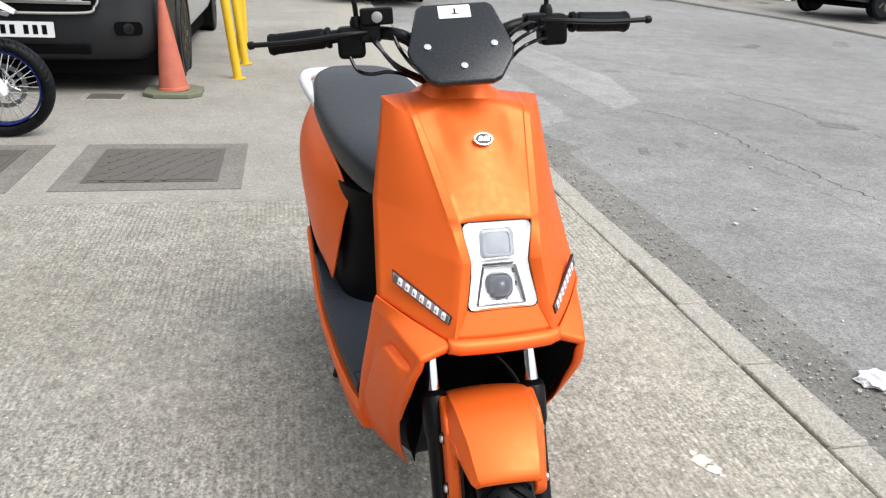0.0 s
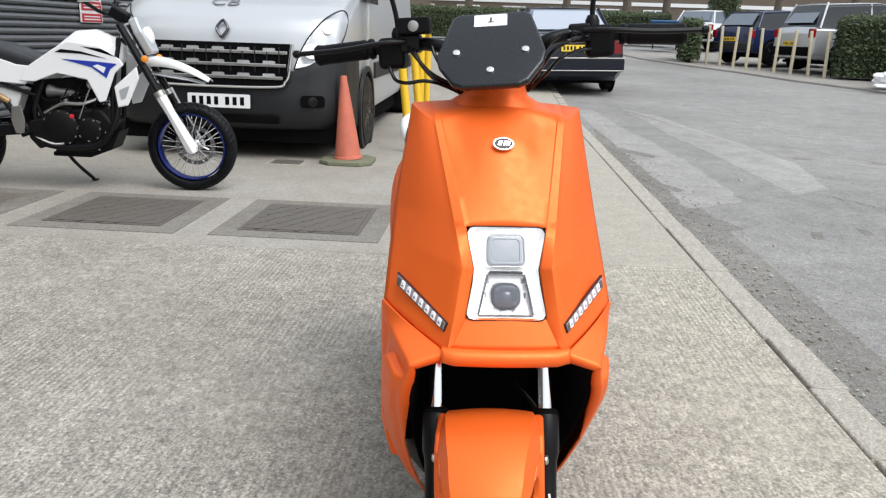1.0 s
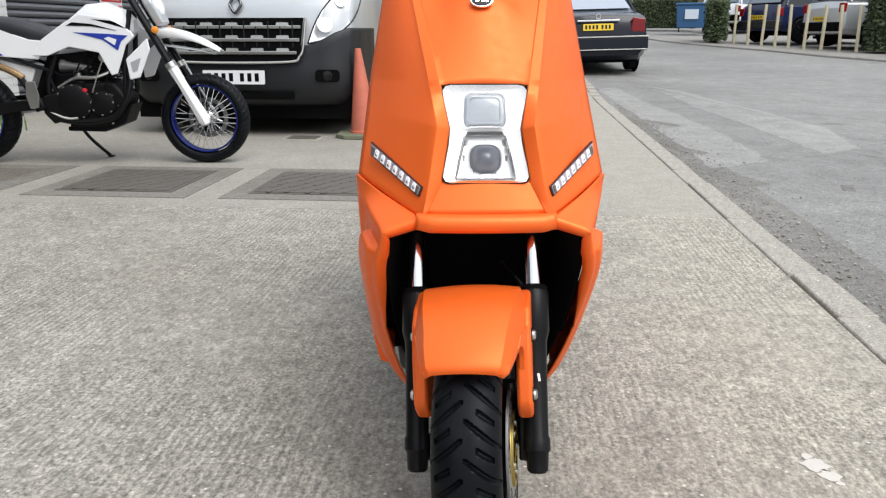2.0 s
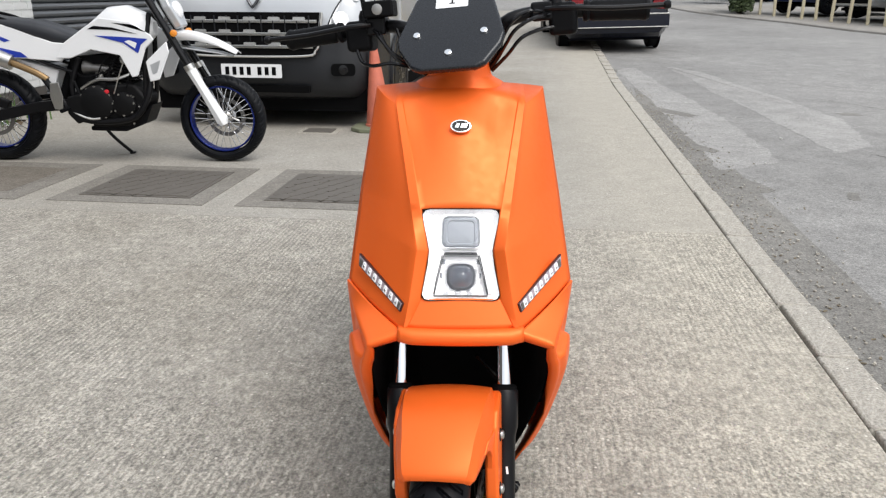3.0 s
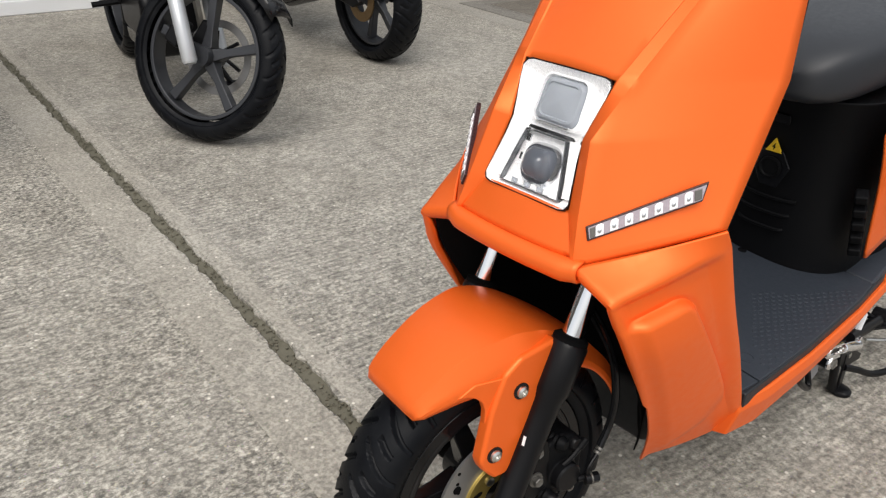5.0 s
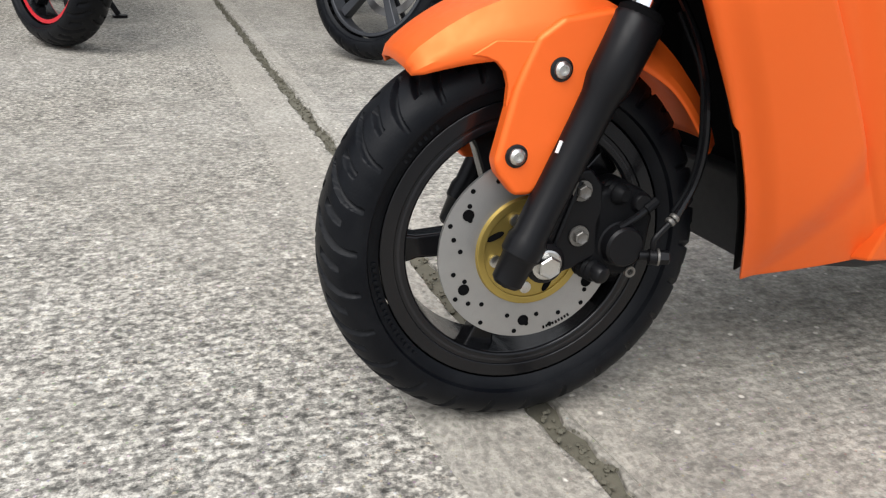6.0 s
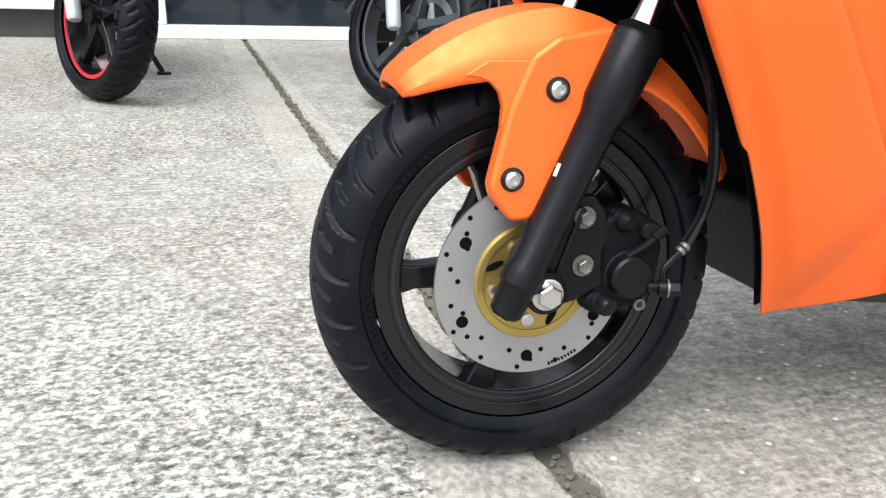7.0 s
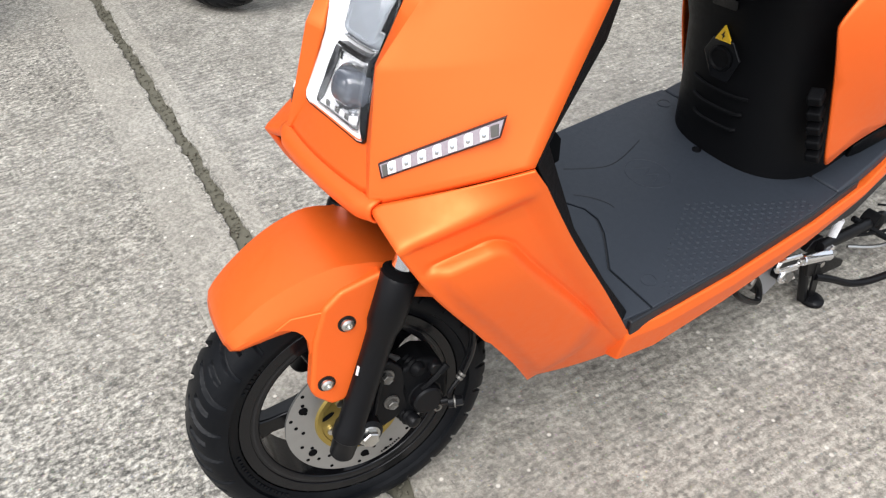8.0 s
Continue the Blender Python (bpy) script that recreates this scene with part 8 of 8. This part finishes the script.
def hedge(u, v, l, w, h, turn, label, seed):
    """Thousands of small leaves over a dark woody core."""
    rnd = random.Random(seed)
    ob = thing("hedge", on_site(u, v, .05, turn), label, "hedge", "hedges")
    part("core", box(bmesh.new(), (-l / 2 + .12, -w / 2 + .12, 0), (l / 2 - .12, w / 2 - .12, h - .12)), plain("hedge_core", (.022, .032, .012), .9, 0, .4, 6) if seed == 1 else bpy.data.materials["hedge_core"], ob, smooth=False)
    verts, faces = [], []
    for i in range(int(3600 * (l * w + l * h + w * h) / 4)):
        p = Vector((rnd.uniform(-l / 2, l / 2), rnd.uniform(-w / 2, w / 2), rnd.uniform(0.02, h)))
        ax = rnd.random()
        if ax < .4:
            p.y = math.copysign(w / 2 + rnd.gauss(0, .035), p.y)
        elif ax < .65:
            p.z = h + rnd.gauss(0, .05)
        else:
            p.x = math.copysign(l / 2 + rnd.gauss(0, .035), p.x)
        s = rnd.uniform(.03, .065)
        a = Vector((rnd.gauss(0, 1), rnd.gauss(0, 1), rnd.gauss(0, 1))).normalized()
        b = a.orthogonal().normalized() * .55
        k = len(verts)
        verts += [p - a * s, p + b * s, p + a * s, p - b * s]
        faces.append((k, k + 1, k + 2, k + 3))
    me = bpy.data.meshes.new("leaves")
    me.from_pydata(verts, [], faces)
    bm = bmesh.new()
    bm.from_mesh(me)
    bpy.data.meshes.remove(me)
    tagged(part("leaves", bm, HEDGE, ob, "dense dark green leaves", smooth=False), kind="stuff")


hedge(5.85, 23.4, .5, 1.7, 1.1, -10, "clipped dark green hedge behind the first bollards", 1)
hedge(9.2, 18.5, 1.9, .9, 1.35, -10, "clipped green hedge beside the pavement", 2)
hedge(10.7, 16.7, 2.3, 1.1, 1.5, -6, "untidy brown-green hedge with litter at its foot", 3)
bag = thing("rubbish_bag", on_site(8.5, 16.0, .08, 20), "crumpled white rubbish bag on the pavement", "bag")
bm = bmesh.new()
bmesh.ops.create_icosphere(bm, subdivisions=4, radius=.3)
for q in bm.verts:
    k = 1 + .35 * noise.noise(q.co * 5) + .15 * noise.noise(q.co * 14)
    q.co = Vector((q.co.x * 1.9 * k, q.co.y * 1.1 * k, max(0, q.co.z * .75 * k + .13)))
part("sack", bm, WHITE, bag)

sack = thing("rubble_sack", on_site(9.45, 16.5, .08), "pale upright sack leaning beside the hedge", "sack")
bm = turned(bmesh.new(), (0, 0, 0), (0, .05, 1), [(0, .20), (.05, .23), (.3, .17), (.55, .10), (.62, .05), (.72, .11), (.73, .02)], 20)
for q in bm.verts:
    q.co += Vector((noise.noise(q.co * 9), noise.noise(q.co * 9 + Vector((5, 0, 0))), 0)) * .03
part("cloth", bm, plain("grey_sackcloth", (.5, .5, .48), .8, 0, .2, 8), sack)
for i, (u, v, r) in enumerate(((9.4, 15.4, .10), (9.9, 15.2, .07), (10.3, 15.3, .13), (10.6, 15.0, .06), (7.9, 15.5, .12))):
    sc = thing("paper_scrap", on_site(u, v, .085, 50 * i), "crumpled pale paper litter on the pavement", "litter")
    bm = bmesh.new()
    bmesh.ops.create_icosphere(bm, subdivisions=2, radius=r)
    for q in bm.verts:
        q.co = Vector((q.co.x * 1.3, q.co.y, max(0, q.co.z * .4 + .02))) * (1 + .4 * noise.noise(q.co * 30))
    part("crumple", bm, WHITE, sc, smooth=False)

# blue wheeled bin
BINBLUE = plain("blue_bin_plastic", (.035, .11, .24), .45, 0, .12, 4)
bn = thing("wheeled_bin", on_site(6.4, 29.5, .06, -12) @ Matrix.Scale(.85, 4), "large blue wheeled rubbish bin with a pale label", "bin")
part("body", loft([[Vector((x, y, z)) for x, y in ((-.58, -.45), (.58, -.45), (.58, .45), (-.58, .45))] if z < .5 else [Vector((x, y, z)) for x, y in ((-.66, -.53), (.66, -.53), (.66, .53), (-.66, .53))] for z in (.18, 1.12)]), BINBLUE, bn, bevel=0.03)
part("lid", box(bmesh.new(), (-.70, -.57, 1.125), (.70, .57, 1.22)), BINBLUE, bn, bevel=0.04)
part("label", box(bmesh.new(), (-.28, -.545, .55), (.28, -.50, .95)), plain("pale_blue_label", (.6, .68, .75), .5), bn)
for x in (-.5, .5):
    for y in (-.35, .35):
        part("castor", turned(bmesh.new(), (x - .02, y, .09), (1, 0, 0), [(0, .09), (.04, .09)], 16), BLACK, bn)

# long brick flats
FLATBRICK = plain("sooty_brick", (.13, .105, .08), .85, 0, .2, 2, .6, 60)
FLATGLASS = plain("flat_window", (.10, .12, .14), .08, 0, .3, .5)
ROOFTILE = plain("roof_tiles", (.11, .085, .07), .8, 0, .2, 2)


def flats(u, v, length, turn, label):
    ob = thing("block_of_flats", SITE @ pose(u, v, 1.2, 0, 0, turn), label, "building")
    part("wall", box(bmesh.new(), (-length / 2, 0, -2), (length / 2, 9, 8.4)), FLATBRICK, ob, "brown brick wall", smooth=False)
    part("roof", loft([[Vector((-length / 2 - .4, y, z)), Vector((length / 2 + .4, y, z)), Vector((length / 2 + .4, y, z + .25)), Vector((-length / 2 - .4, y, z + .25))] for y, z in ((-.5, 8.4), (4.5, 11.0), (9.5, 8.4))]), ROOFTILE, ob, "pitched tile roof", smooth=False)
    for f in range(3):
        part("band", box(bmesh.new(), (-length / 2, -.06, 2.35 + f * 2.8), (length / 2, -.004, 2.6 + f * 2.8)), FRAMEWHITE if f < 2 else REDBRICK, ob, "pale concrete band", smooth=False)
    n = int(length / 3.4)
    wm = gm = None
    for f in range(3):
        for i in range(n):
            x = -length / 2 + 1.9 + i * 3.4
            fr = new("window", wm) if wm else part("window", box(bmesh.new(), (-.85, -.05, 0), (.85, .02, 1.35)), FRAMEWHITE, None, smooth=False)
            wm = fr.data
            fr.parent = ob
            fr.matrix_local = Matrix.Translation((x, -.003, .75 + f * 2.8))
            for k in (-.41, .41):
                g = new("pane", gm) if gm else part("pane", box(bmesh.new(), (-.36, -.065, .08), (.36, -.051, 1.27)), FLATGLASS, None, smooth=False)
                gm = g.data
                g.parent = fr
                g.matrix_local = Matrix.Translation((k, 0, 0))
    return ob


flats(9, 58, 60, -4, "long brown brick block of flats with white windows")
flats(-22, 47, 36, 6, "brown brick flats behind the parked van")
flats(52, 36, 44, -62, "brown brick flats beyond the parked cars")

BARK = plain("grey_brown_bark", (.10, .08, .062), .9, 0, .3, 6, .8, 60)


def bare_tree(u, v, height, seed, label):
    rnd = random.Random(seed)
    ob = thing("tree", SITE @ pose(u, v, rise(min(v, 34)) - .1), label, "tree", "bare trees")
    bm = bmesh.new()
    tubes = [(Vector((0, 0, 0)), Vector((rnd.uniform(-.05, .05), rnd.uniform(-.05, .05), 1)).normalized(), height * .30, height * .022, 0)]
    while tubes:
        p, d, l, r, depth = tubes.pop()
        q = p + d * l
        rod(bm, p, q, r, r * .72, n=8 if depth < 2 else 5, caps=depth == 0)
        if depth < 5:
            for i in range(rnd.choice((2, 3, 3)) if depth < 4 else 2):
                a = rnd.uniform(0, math.tau)
                o = d.orthogonal().normalized()
                side = (Matrix.Rotation(a, 3, d) @ o)
                nd = (d + side * rnd.uniform(.35, .8) + Vector((0, 0, .12))).normalized()
                tubes.append((q - d * l * rnd.uniform(0, .25), nd, l * rnd.uniform(.6, .85), r * .62, depth + 1))
    part("trunk", bm, BARK, ob, "bare grey-brown trunk and limbs")


for i, (u, v, h) in enumerate(((3.2, 37, 10), (6.8, 41, 12), (11.5, 33, 9), (-1.5, 40, 11), (16, 36, 11), (-6, 33, 10), (9.5, 45, 12))):
    bare_tree(u, v, h, 20 + i, "bare winter tree with fine branches")
hedge(9.0, 31.5, 1.0, 1.0, 3.5, 0, "tall evergreen bush behind the cars", 5)
hedge(.15, 34, 14.3, 1.0, 1.2, -4, "long low hedge before the flats", 6)

# pale chips on the street
rnd = random.Random(55)
bm = bmesh.new()
chips = [(3.1, 5.69), (2.11, 5.58), (2.53, 3.22), (2.85, 3.55), (1.83, 2.22), (2.07, 2.43), (2.79, 4.12), (1.21, 8.62), (1.15, 6.5), (3.16, 6.0), (1.24, 9.0)]
chips += [(rnd.uniform(1.3, 6.5), rnd.uniform(1.0, 11.0)) for i in range(150)]
for i, (u, v) in enumerate(chips):
    r = rnd.uniform(.010, .018) if i < 11 else rnd.uniform(.003, .008)
    slab(bm, [(r * math.cos(k) * rnd.uniform(.6, 1.1), r * math.sin(k)) for k in (0, 1.1, 2.3, 3.7, 5.2)], r * .6, pose(u, v, -.0425 + rise(v), rnd.uniform(-20, 20), rnd.uniform(-20, 20), rnd.uniform(0, 360)))
chip_ob = part("stone_chips", bm, plain("pale_stone_chips", (.55, .54, .51), .8, 0, .3, 30), smooth=False)
chip_ob.matrix_world = SITE
tagged(chip_ob, "pale stone chips scattered on the asphalt", "stones", kind="stuff")
bm = bmesh.new()
for du, dv, r in ((0, 0, .030), (.018, -.035, .022), (-.012, .030, .014), (.03, -.062, .010)):
    slab(bm, [(du + r * rnd.uniform(.55, 1.1) * math.cos(k), dv + r * rnd.uniform(.55, 1.1) * math.sin(k)) for k in [math.tau * q / 14 for q in range(14)]], .0016, SITE @ pose(.60, .49, .0004))
part("splash", bm, plain("lime_splash", (.60, .57, .52), .85, 0, .2, 40), apron, "pale splash on the concrete", smooth=False)

# litter on the street
scrap = thing("paper_scrap", on_site(1.46, .765, -.042), "crumpled white paper scrap in the gutter", "litter")
bm = bmesh.new()
bmesh.ops.create_icosphere(bm, subdivisions=3, radius=.05)
for q in bm.verts:
    k = 1 + .5 * noise.noise(q.co * 40)
    q.co = Vector((q.co.x * k * 1.1, q.co.y * k, max(0, q.co.z * .45 * k + .012)))
part("crumple", bm, WHITE, scrap, smooth=False)
bm = bmesh.new()
rnd = random.Random(12)
for i in range(1300):
    u = KERB_U + KERB_W + abs(rnd.gauss(0, .16)) + .01
    v = rnd.uniform(-1.5, 9)
    r = rnd.uniform(.002, .007) * (1.6 if rnd.random() < .06 else 1)
    slab(bm, [(r * math.cos(k), r * math.sin(k) * .8) for k in (0, 1.2, 2.4, 3.7, 5.1)], r * .9, pose(u, v, -.041, rnd.uniform(-12, 12), rnd.uniform(-12, 12), rnd.uniform(0, 360)))
gv = part("gravel", bm, KERBSTONE, smooth=False)
gv.matrix_world = SITE
tagged(gv, "loose grit and small stones along the kerb", "gravel", kind="stuff")
